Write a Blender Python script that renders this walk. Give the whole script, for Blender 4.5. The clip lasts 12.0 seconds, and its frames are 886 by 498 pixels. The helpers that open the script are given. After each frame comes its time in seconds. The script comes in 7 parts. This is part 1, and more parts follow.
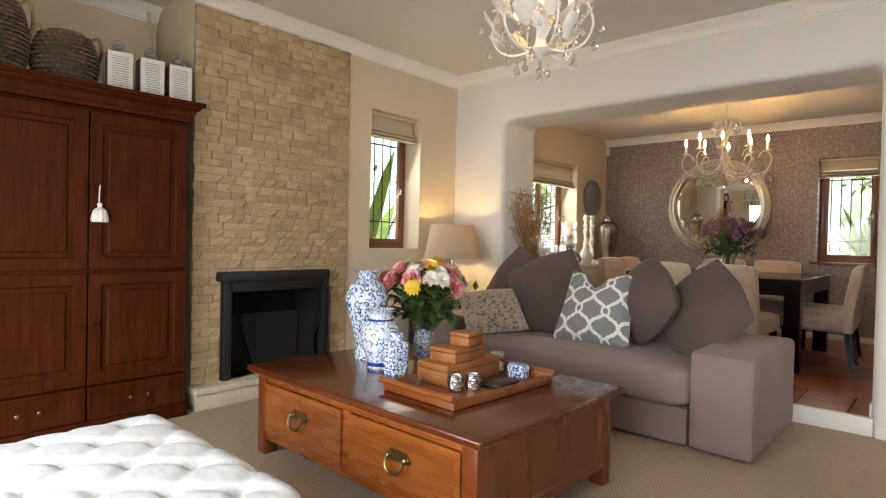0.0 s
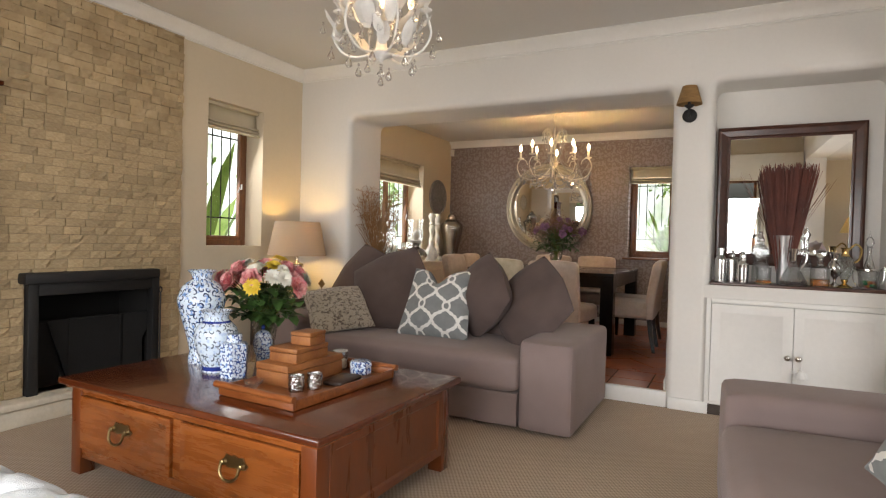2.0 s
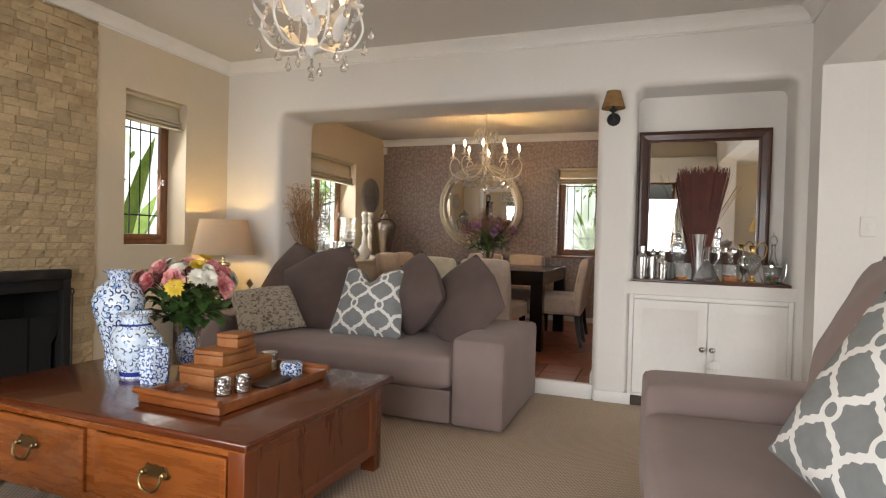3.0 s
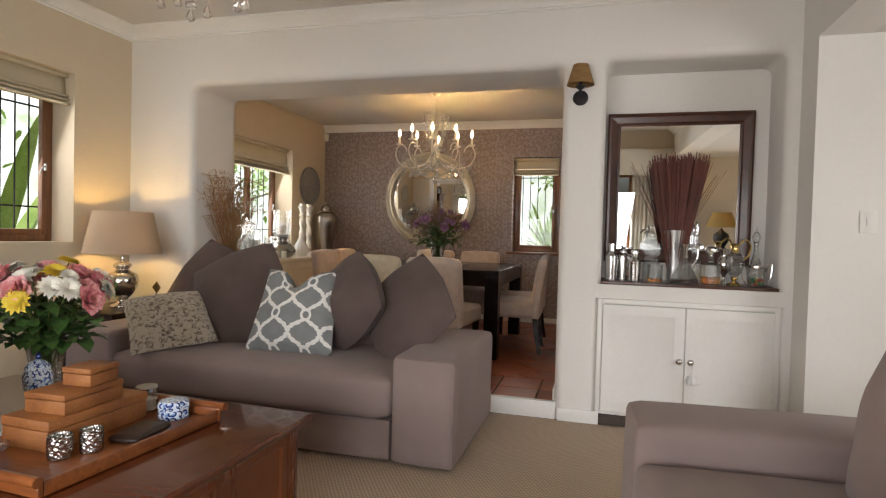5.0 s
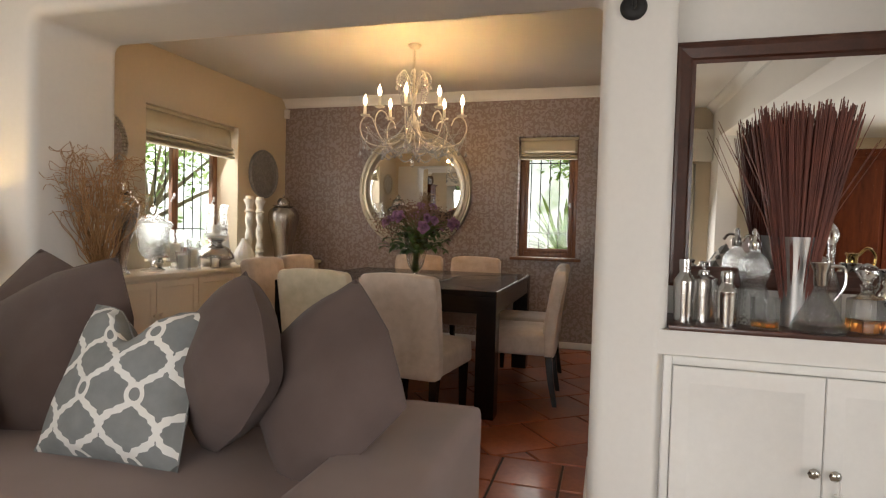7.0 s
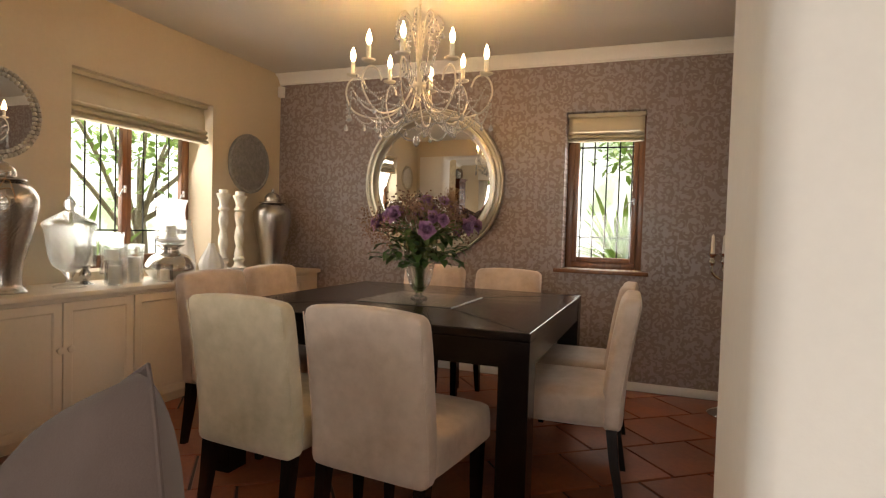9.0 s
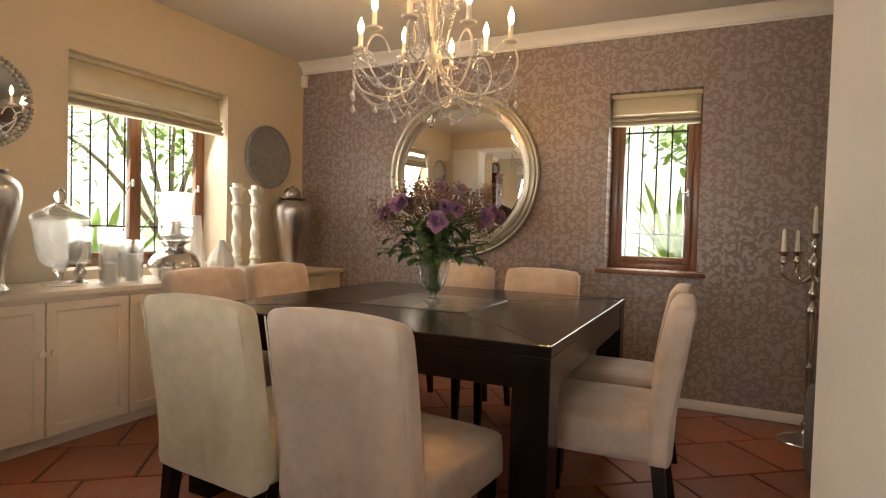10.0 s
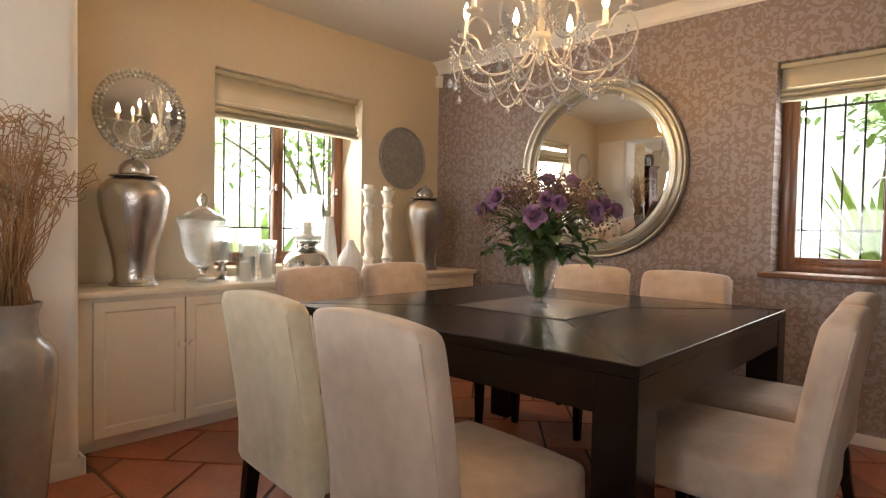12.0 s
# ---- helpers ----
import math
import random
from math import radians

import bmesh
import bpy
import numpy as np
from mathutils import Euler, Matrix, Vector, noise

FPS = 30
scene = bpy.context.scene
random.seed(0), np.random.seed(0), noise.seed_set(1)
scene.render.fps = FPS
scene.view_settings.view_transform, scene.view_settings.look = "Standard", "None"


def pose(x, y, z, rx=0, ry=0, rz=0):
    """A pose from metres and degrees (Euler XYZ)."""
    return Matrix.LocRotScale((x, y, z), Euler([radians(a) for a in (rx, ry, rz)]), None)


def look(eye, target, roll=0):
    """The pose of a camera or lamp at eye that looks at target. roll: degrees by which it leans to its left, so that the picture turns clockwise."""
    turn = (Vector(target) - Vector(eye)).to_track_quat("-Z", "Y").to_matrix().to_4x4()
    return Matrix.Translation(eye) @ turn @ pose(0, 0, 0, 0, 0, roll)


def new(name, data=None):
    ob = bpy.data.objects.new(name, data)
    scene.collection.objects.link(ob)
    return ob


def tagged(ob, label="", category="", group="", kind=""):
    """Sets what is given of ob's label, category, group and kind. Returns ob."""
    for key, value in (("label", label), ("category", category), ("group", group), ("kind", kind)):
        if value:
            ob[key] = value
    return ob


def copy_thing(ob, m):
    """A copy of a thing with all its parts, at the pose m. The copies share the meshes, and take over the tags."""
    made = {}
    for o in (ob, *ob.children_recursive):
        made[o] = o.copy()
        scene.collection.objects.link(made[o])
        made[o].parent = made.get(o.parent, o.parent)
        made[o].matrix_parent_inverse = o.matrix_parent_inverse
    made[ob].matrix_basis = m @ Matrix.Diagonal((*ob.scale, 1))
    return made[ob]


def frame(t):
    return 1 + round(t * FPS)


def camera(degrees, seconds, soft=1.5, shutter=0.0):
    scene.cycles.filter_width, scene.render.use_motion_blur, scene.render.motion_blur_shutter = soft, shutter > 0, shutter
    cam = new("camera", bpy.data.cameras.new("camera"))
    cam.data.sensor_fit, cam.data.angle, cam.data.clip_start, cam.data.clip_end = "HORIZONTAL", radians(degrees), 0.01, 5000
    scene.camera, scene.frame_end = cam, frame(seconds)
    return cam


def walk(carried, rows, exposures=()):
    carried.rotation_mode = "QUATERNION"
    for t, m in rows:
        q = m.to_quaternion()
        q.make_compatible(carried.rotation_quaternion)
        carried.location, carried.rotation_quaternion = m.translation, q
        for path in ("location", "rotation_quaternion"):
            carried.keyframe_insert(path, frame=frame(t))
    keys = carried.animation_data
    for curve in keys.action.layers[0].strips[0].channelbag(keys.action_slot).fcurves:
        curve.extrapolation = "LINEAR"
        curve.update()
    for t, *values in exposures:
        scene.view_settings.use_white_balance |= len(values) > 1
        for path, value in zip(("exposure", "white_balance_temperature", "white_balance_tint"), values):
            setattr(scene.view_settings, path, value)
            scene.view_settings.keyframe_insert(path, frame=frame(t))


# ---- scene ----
cam = camera(75.4, 12.0, soft=1.2)
PATH = [
    (0, (0.705, -0.404, 1.159), (-0.625, 1.09, 1.127), 1.3),
    (0.5, (0.71, -0.388, 1.152), (-0.537, 1.175, 1.122), 1.4),
    (1, (0.741, -0.411, 1.168), (-0.397, 1.232, 1.133), 1.3),
    (1.5, (0.763, -0.418, 1.174), (-0.258, 1.302, 1.141), 1.3),
    (2, (0.769, -0.42, 1.173), (-0.135, 1.363, 1.14), 1.5),
    (2.5, (0.771, -0.414, 1.17), (-0.015, 1.424, 1.138), 1.5),
    (3, (0.773, -0.421, 1.171), (0.081, 1.456, 1.14), 1.5),
    (3.5, (0.766, -0.424, 1.174), (0.149, 1.478, 1.142), 1.6),
    (5.5, (0.57, 0.58, 1.218), (0.041, 2.508, 1.161), 1.5),
    (6, (0.529, 0.982, 1.252), (0.003, 2.911, 1.189), 1.5),
    (6.5, (0.488, 1.351, 1.248), (-0.05, 3.277, 1.187), 1.6),
    (7, (0.404, 1.741, 1.255), (-0.151, 3.661, 1.187), 1.5),
    (9, (0.205, 2.997, 1.267), (-0.497, 4.869, 1.202), 1.7),
    (9.5, (0.184, 3.234, 1.246), (-0.579, 5.082, 1.185), 1.6),
    (10, (0.204, 3.436, 1.226), (-0.657, 5.24, 1.164), 1.6),
    (10.5, (0.238, 3.588, 1.22), (-0.752, 5.324, 1.157), 1.4),
    (11, (0.288, 3.7, 1.215), (-0.854, 5.341, 1.154), 1.3),
    (11.5, (0.319, 3.766, 1.211), (-0.953, 5.307, 1.145), 1.1),
    (12, (0.343, 3.781, 1.209), (-1.007, 5.256, 1.142), 1.1),
]
walk(cam, [(t, look(eye, target, roll)) for t, eye, target, roll in PATH],
     exposures=[(0, 0.08, 6800, 12), (3.0, -0.13, 6700, 12), (5.5, -0.17, 6700, 12), (6.3, -0.13, 6750, 12), (7, -0.12, 6850, 12), (9, 0.15, 7350, 13), (9.6, 0.30, 7350, 13),
                (10.5, 0.52, 7200, 13), (12, 0.60, 6750, 13)])

# ---- light ----
world = bpy.data.worlds.new("sky")
scene.world = world
world.use_nodes = True
wn = world.node_tree
sky = wn.nodes.new("ShaderNodeTexSky")
sky.sky_type, sky.sun_disc, sky.dust_density = "NISHITA", False, 6.0
sky.sun_elevation, sky.sun_rotation = radians(75), radians(22.6)
wn.links.new(sky.outputs[0], wn.nodes["Background"].inputs[0])
wn.nodes["Background"].inputs[1].default_value = 0.15


def lamp(name, kind, place, power, colour, size=0.1, size_y=None, target=None):
    d = bpy.data.lights.new(name, kind)
    d.energy, d.color = power, colour
    if kind == "AREA":
        d.shape, d.size, d.size_y = "RECTANGLE", size, size_y or size
    elif kind == "POINT":
        d.shadow_soft_size = size
    ob = new(name, d)
    ob.matrix_world = look(place, target) if target else pose(*place)
    return ob


sun = bpy.data.lights.new("sun", "SUN")
sun.energy, sun.angle, sun.color = 5.0, radians(0.6), (1, 0.95, 0.86)
new("sun", sun).matrix_world = look((0, 0, 0), (-0.10, -0.24, -1.0))
DAY = (0.985, 0.975, 0.965)
COOL = (0.94, 0.97, 1.0)
lamp("daylight_south", "AREA", (-0.55, -1.72, 1.1), 195, COOL, 3.2, 1.85, (-0.4, 0, -0.85))
lamp("daylight_west", "AREA", (-3.26, 3.18, 1.68), 6, DAY, 0.5, 1.1, (0, 3.18, 0.3))
lamp("daylight_dining_west", "AREA", (-3.4, 6.06, 1.6), 17, DAY, 1.1, 1.1, (0, 6.06, 0.3))
lamp("daylight_dining_north", "AREA", (-0.2, 7.75, 1.6), 7, DAY, 0.5, 1.1, (-0.2, 5.0, 0.5))
lamp("daylight_east", "AREA", (4.05, 1.0, 1.35), 80, COOL, 2.2, 1.6, (1.0, 1.0, -0.6))
WARM = (1.0, 0.56, 0.20)
for k in range(4):
    turn = math.tau * k / 4 + 0.2
    lamp("chandelier_glow", "POINT", (-1.08 + 0.378 * math.cos(turn), 5.95 + 0.378 * math.sin(turn), 2.215), 18, WARM, 0.02)
lamp("living_chandelier_glow", "POINT", (-0.66, 1.76, 2.26), 4, WARM, 0.05)
lamp("table_lamp_glow", "POINT", (-2.78, 3.64, 1.17), 9.5, (1.0, 0.66, 0.24), 0.03)
lamp("back_lamp_glow", "POINT", (2.35, -0.95, 1.37), 5, (1.0, 0.66, 0.30), 0.03)


# ---- materials ----
def base_material(name):
    m = bpy.data.materials.new(name)
    m.use_nodes = True
    return m, m.node_tree, m.node_tree.nodes["Principled BSDF"]


def node(tree, kind, **inputs):
    n = tree.nodes.new(kind)
    for key, value in inputs.items():
        n.inputs[key.replace("_", " ")].default_value = value
    return n


def maths(tree, op, a, b=None, c=None):
    n = tree.nodes.new("ShaderNodeMath")
    n.operation = op
    for i, v in enumerate((a, b, c)):
        if v is None:
            continue
        if isinstance(v, (int, float)):
            n.inputs[i].default_value = v
        else:
            tree.links.new(v, n.inputs[i])
    return n.outputs[0]


def mixed(tree, fac, a, b):
    n = tree.nodes.new("ShaderNodeMix")
    n.data_type = "RGBA"
    for i, v in ((0, fac), (6, a), (7, b)):
        if isinstance(v, (int, float)):
            n.inputs[i].default_value = v
        elif isinstance(v, tuple):
            n.inputs[i].default_value = (*v, 1) if len(v) == 3 else v
        else:
            tree.links.new(v, n.inputs[i])
    return n.outputs[2]


def coords(tree, which="Object", scale=(1, 1, 1), turn=(0, 0, 0)):
    t = tree.nodes.new("ShaderNodeTexCoord")
    m = tree.nodes.new("ShaderNodeMapping")
    m.inputs["Scale"].default_value = scale
    m.inputs["Rotation"].default_value = [radians(a) for a in turn]
    tree.links.new(t.outputs[which], m.inputs[0])
    return m.outputs[0]


def bumped(tree, shader, height, strength, distance=0.01):
    b = node(tree, "ShaderNodeBump", Strength=strength, Distance=distance)
    tree.links.new(height, b.inputs["Height"])
    tree.links.new(b.outputs[0], shader.inputs["Normal"])


def noise_of(tree, vec, scale, detail=4.0, rough=0.6, distortion=0.0):
    n = node(tree, "ShaderNodeTexNoise", Scale=scale, Detail=detail, Roughness=rough, Distortion=distortion)
    tree.links.new(vec, n.inputs["Vector"])
    return n.outputs[0]


def surface(name, a, b, rough=0.6, metal=0.0, big=3.0, fine=60.0, bump=0.15, stretch=(1, 1, 1), depth=0.004, coat=0.0, sheen=0.0, random_tone=0.0, contrast=(0.35, 0.65), islands=False):
    """Two tones blended by broad and fine noise, with a fine relief."""
    m, t, p = base_material(name)
    v = coords(t, "Object", stretch)
    n1, n2 = noise_of(t, v, big, 3), noise_of(t, v, fine, 5)
    f = maths(t, "ADD", maths(t, "MULTIPLY", n1, 0.65), maths(t, "MULTIPLY", n2, 0.35))
    r = t.nodes.new("ShaderNodeMapRange")
    r.inputs[1].default_value, r.inputs[2].default_value = contrast
    t.links.new(f, r.inputs[0])
    col = mixed(t, r.outputs[0], a, b)
    if random_tone:
        info = t.nodes.new("ShaderNodeNewGeometry" if islands else "ShaderNodeObjectInfo")
        h = node(t, "ShaderNodeHueSaturation")
        t.links.new(maths(t, "MULTIPLY_ADD", info.outputs["Random Per Island" if islands else "Random"], random_tone, 1 - random_tone / 2), h.inputs["Value"])
        t.links.new(col, h.inputs["Color"])
        col = h.outputs[0]
    t.links.new(col, p.inputs["Base Color"])
    t.links.new(maths(t, "MULTIPLY_ADD", n1, 0.25, rough - 0.12), p.inputs["Roughness"])
    p.inputs["Metallic"].default_value = metal
    p.inputs["Coat Weight"].default_value = coat
    p.inputs["Coat Roughness"].default_value = 0.12
    p.inputs["Sheen Weight"].default_value = sheen
    if bump:
        bumped(t, p, n2, bump, depth)
    return m


def wood(name, dark, light, rough=0.3, coat=0.3, axis=(1, 12, 12), scale=3.0, gloss=0.5):
    m, t, p = base_material(name)
    p.inputs["Specular IOR Level"].default_value = gloss
    v = coords(t, "Object", axis)
    n = noise_of(t, v, scale, 6, 0.65, 0.4)
    g = noise_of(t, coords(t, "Object", tuple(a * 6 for a in axis)), scale * 2, 3, 0.7)
    f = maths(t, "ADD", maths(t, "MULTIPLY", n, 0.7), maths(t, "MULTIPLY", g, 0.3))
    r = t.nodes.new("ShaderNodeMapRange")
    r.inputs[1].default_value, r.inputs[2].default_value = 0.32, 0.68
    t.links.new(f, r.inputs[0])
    t.links.new(mixed(t, r.outputs[0], dark, light), p.inputs["Base Color"])
    t.links.new(maths(t, "MULTIPLY_ADD", n, 0.25, rough - 0.1), p.inputs["Roughness"])
    p.inputs["Coat Weight"].default_value, p.inputs["Coat Roughness"].default_value = coat, 0.15
    bumped(t, p, g, 0.06, 0.003)
    return m


def curls(t, vec, cells, turns=2.2, width=0.3):
    """Scrolling tendrils: one spiral in every cell of a plane."""
    vo = node(t, "ShaderNodeTexVoronoi", Scale=cells, Randomness=0.75)
    vo.voronoi_dimensions = "2D"
    t.links.new(vec, vo.inputs["Vector"])
    d = t.nodes.new("ShaderNodeVectorMath")
    d.operation = "SUBTRACT"
    t.links.new(vec, d.inputs[0])
    t.links.new(vo.outputs["Position"], d.inputs[1])
    s = t.nodes.new("ShaderNodeSeparateXYZ")
    t.links.new(d.outputs[0], s.inputs[0])
    c = t.nodes.new("ShaderNodeSeparateColor")
    t.links.new(vo.outputs["Color"], c.inputs[0])
    flip = maths(t, "SIGN", maths(t, "SUBTRACT", c.outputs[1], 0.5))
    ang = maths(t, "MULTIPLY", maths(t, "ARCTAN2", s.outputs[1], s.outputs[0]), flip)
    rad = vo.outputs["Distance"]
    ph = maths(t, "ADD", maths(t, "MULTIPLY", ang, 1 / math.tau), maths(t, "ADD", maths(t, "MULTIPLY", rad, turns), c.outputs[0]))
    fr = maths(t, "ABSOLUTE", maths(t, "SUBTRACT", maths(t, "FRACT", ph), 0.5))
    edge = maths(t, "SUBTRACT", width, maths(t, "MULTIPLY", maths(t, "ABSOLUTE", maths(t, "SUBTRACT", rad, 0.38)), width * 1.3))
    leaf = noise_of(t, vec, cells * 3.2, 2, 0.5)
    edge = maths(t, "MULTIPLY", edge, maths(t, "MULTIPLY_ADD", leaf, 1.6, 0.15))
    n = t.nodes.new("ShaderNodeMapRange")
    n.interpolation_type = "SMOOTHSTEP"
    n.inputs[1].default_value, n.inputs[2].default_value = -0.025, 0.025
    t.links.new(maths(t, "SUBTRACT", edge, fr), n.inputs[0])
    return n.outputs[0]


def wallpaper():
    m, t, p = base_material("scroll_wallpaper")
    v = coords(t, "Object", (1, 1, 1), (-90, 0, 0))
    warp = node(t, "ShaderNodeTexNoise", Scale=5.0, Detail=2.0)
    t.links.new(v, warp.inputs["Vector"])
    shift = t.nodes.new("ShaderNodeVectorMath")
    shift.operation = "MULTIPLY_ADD"
    t.links.new(warp.outputs["Color"], shift.inputs[0])
    shift.inputs[1].default_value = (0.07, 0.07, 0.07)
    t.links.new(v, shift.inputs[2])
    big_scroll, small_scroll = curls(t, shift.outputs[0], 9.5, 1.5, 0.20), curls(t, shift.outputs[0], 21.0, 0.9, 0.22)
    k = maths(t, "MAXIMUM", big_scroll, small_scroll)
    n = noise_of(t, v, 2.0, 2)
    ground = mixed(t, n, (0.275, 0.232, 0.225), (0.31, 0.264, 0.256))
    figure = mixed(t, noise_of(t, v, 40, 2), (0.235, 0.185, 0.165), (0.215, 0.168, 0.148))
    t.links.new(mixed(t, k, ground, figure), p.inputs["Base Color"])
    t.links.new(maths(t, "MULTIPLY_ADD", k, 0.25, 0.38), p.inputs["Roughness"])
    bumped(t, p, k, 0.15, 0.001)
    return m


def blue_white(name, cells, turns, width, tint=0.6, line=(0.010, 0.030, 0.14)):
    """Glazed white ware with cobalt scrolls; the sheet runs round the pot in metres."""
    m, t, p = base_material(name)
    v = coords(t, "UV")
    k = curls(t, v, cells, turns, width)
    wash = noise_of(t, v, cells * 1.4, 2, 0.5)
    w = t.nodes.new("ShaderNodeMapRange")
    w.inputs[1].default_value, w.inputs[2].default_value = 0.54, 0.62
    t.links.new(wash, w.inputs[0])
    col = mixed(t, maths(t, "MULTIPLY", w.outputs[0], tint), (0.70, 0.81, 0.92), (0.16, 0.34, 0.72))
    col = mixed(t, k, col, line)
    t.links.new(col, p.inputs["Base Color"])
    p.inputs["Roughness"].default_value, p.inputs["Coat Weight"].default_value = 0.12, 0.6
    p.inputs["Coat Roughness"].default_value = 0.04
    return m


def lattice():
    """Grey cotton with a white ogee lattice and rings at its crossings."""
    m, t, p = base_material("lattice_cotton")
    v = coords(t, "UV")
    s = t.nodes.new("ShaderNodeSeparateXYZ")
    t.links.new(v, s.inputs[0])
    a = maths(t, "ADD", maths(t, "MULTIPLY", s.outputs[0], 2.7), maths(t, "MULTIPLY", s.outputs[1], 2.3))
    b = maths(t, "SUBTRACT", maths(t, "MULTIPLY", s.outputs[0], 2.7), maths(t, "MULTIPLY", s.outputs[1], 2.3))

    def near(x, y):
        w = maths(t, "MULTIPLY", maths(t, "SINE", maths(t, "MULTIPLY", y, math.tau)), 0.06)
        f = maths(t, "FRACT", maths(t, "ADD", x, maths(t, "ADD", w, 100.5)))
        return maths(t, "ABSOLUTE", maths(t, "SUBTRACT", f, 0.5))
    zig = maths(t, "MULTIPLY", maths(t, "PINGPONG", maths(t, "MULTIPLY", s.outputs[1], 24), 0.5), 0.075)
    line = maths(t, "LESS_THAN", maths(t, "SUBTRACT", maths(t, "MINIMUM", near(a, b), near(b, a)), zig), 0.062)
    ca = maths(t, "SUBTRACT", maths(t, "FRACT", maths(t, "ADD", a, 100.5)), 0.5)
    cb = maths(t, "SUBTRACT", maths(t, "FRACT", maths(t, "ADD", b, 100.5)), 0.5)
    rr = maths(t, "SQRT", maths(t, "ADD", maths(t, "MULTIPLY", ca, ca), maths(t, "MULTIPLY", cb, cb)))
    row = maths(t, "SUBTRACT", maths(t, "FLOOR", maths(t, "ADD", a, 100.5)), maths(t, "FLOOR", maths(t, "ADD", b, 100.5)))
    even = maths(t, "LESS_THAN", maths(t, "FRACT", maths(t, "MULTIPLY_ADD", row, 0.5, 100.1)), 0.4)
    disc = maths(t, "MULTIPLY", even, maths(t, "LESS_THAN", rr, 0.25))
    hole = maths(t, "MULTIPLY", even, maths(t, "LESS_THAN", rr, 0.135))
    white = maths(t, "MULTIPLY", maths(t, "MAXIMUM", line, disc), maths(t, "SUBTRACT", 1.0, hole))
    o = coords(t, "Object")
    grey = mixed(t, noise_of(t, o, 14, 4), (0.155, 0.165, 0.165), (0.26, 0.27, 0.268))
    t.links.new(mixed(t, white, grey, (0.74, 0.73, 0.70)), p.inputs["Base Color"])
    p.inputs["Roughness"].default_value = 0.85
    bumped(t, p, noise_of(t, o, 500, 2), 0.2, 0.002)
    return m


def carpet():
    m, t, p = base_material("woven_carpet")
    v = coords(t, "Object", (1, 1, 1), (0, 0, 12))
    s = t.nodes.new("ShaderNodeSeparateXYZ")
    t.links.new(v, s.inputs[0])
    sx = maths(t, "SINE", maths(t, "MULTIPLY", s.outputs[0], math.tau / 0.024))
    sy = maths(t, "SINE", maths(t, "MULTIPLY", s.outputs[1], math.tau / 0.024))
    k = maths(t, "MULTIPLY_ADD", maths(t, "MULTIPLY", sx, sy), 0.5, 0.5)
    big = noise_of(t, v, 2.2, 4)
    fine = noise_of(t, v, 160, 3)
    col = mixed(t, k, (0.27, 0.20, 0.142), (0.64, 0.515, 0.395))
    col = mixed(t, maths(t, "MULTIPLY", big, 0.5), col, (0.33, 0.25, 0.18))
    t.links.new(mixed(t, maths(t, "MULTIPLY", fine, 0.35), col, (0.44, 0.35, 0.265)), p.inputs["Base Color"])
    p.inputs["Roughness"].default_value = 0.95
    bumped(t, p, maths(t, "ADD", k, maths(t, "MULTIPLY", fine, 0.6)), 0.6, 0.006)
    return m


def glass(name, colour=(1, 1, 1), rough=0.0, relief=0.0, cells=60.0, clear=1.0, thin=0.0):
    m, t, p = base_material(name)
    if thin:
        tr = node(t, "ShaderNodeBsdfTransparent", Color=(0.97, 0.98, 0.98, 1))
        mx = t.nodes.new("ShaderNodeMixShader")
        mx.inputs[0].default_value = thin
        t.links.new(p.outputs[0], mx.inputs[1])
        t.links.new(tr.outputs[0], mx.inputs[2])
        t.links.new(mx.outputs[0], t.nodes["Material Output"].inputs[0])
    p.inputs["Base Color"].default_value = (*colour, 1)
    p.inputs["Roughness"].default_value = rough
    p.inputs["Transmission Weight"].default_value = clear
    p.inputs["IOR"].default_value = 1.45
    if relief:
        v = coords(t, "UV", (1, 1, 1), (0, 0, 45))
        ch = node(t, "ShaderNodeTexVoronoi", Scale=cells, Randomness=0.0)
        ch.voronoi_dimensions, ch.distance = "2D", "CHEBYCHEV"
        t.links.new(v, ch.inputs["Vector"])
        bumped(t, p, ch.outputs["Distance"], relief, 0.01)
    return m


def pane_glass():
    """Thin clear sheet: straight-through light with a faint reflection."""
    m, t, p = base_material("window_glass")
    out = t.nodes["Material Output"]
    tr = t.nodes.new("ShaderNodeBsdfTransparent")
    gl = node(t, "ShaderNodeBsdfGlossy", Roughness=0.02)
    mx = t.nodes.new("ShaderNodeMixShader")
    mx.inputs[0].default_value = 0.025
    t.links.new(tr.outputs[0], mx.inputs[1])
    t.links.new(gl.outputs[0], mx.inputs[2])
    t.links.new(mx.outputs[0], out.inputs[0])
    return m


def metal(name, colour, rough=0.2, hammer=0.0, cells=90.0, wear=0.15):
    m, t, p = base_material(name)
    v = coords(t, "Object")
    n = noise_of(t, v, 6, 4)
    t.links.new(mixed(t, n, colour, tuple(c * (1 - wear * 2) for c in colour)), p.inputs["Base Color"])
    p.inputs["Metallic"].default_value = 1.0
    t.links.new(maths(t, "MULTIPLY_ADD", n, 0.2, rough - 0.08), p.inputs["Roughness"])
    if hammer:
        vo = node(t, "ShaderNodeTexVoronoi", Scale=cells)
        t.links.new(v, vo.inputs["Vector"])
        bumped(t, p, vo.outputs["Distance"], hammer, 0.004)
    return m


def mirror_glass(name="mirror_glass", tint=(0.86, 0.87, 0.86)):
    m, t, p = base_material(name)
    p.inputs["Base Color"].default_value = (*tint, 1)
    p.inputs["Metallic"].default_value, p.inputs["Roughness"].default_value = 1.0, 0.015
    return m


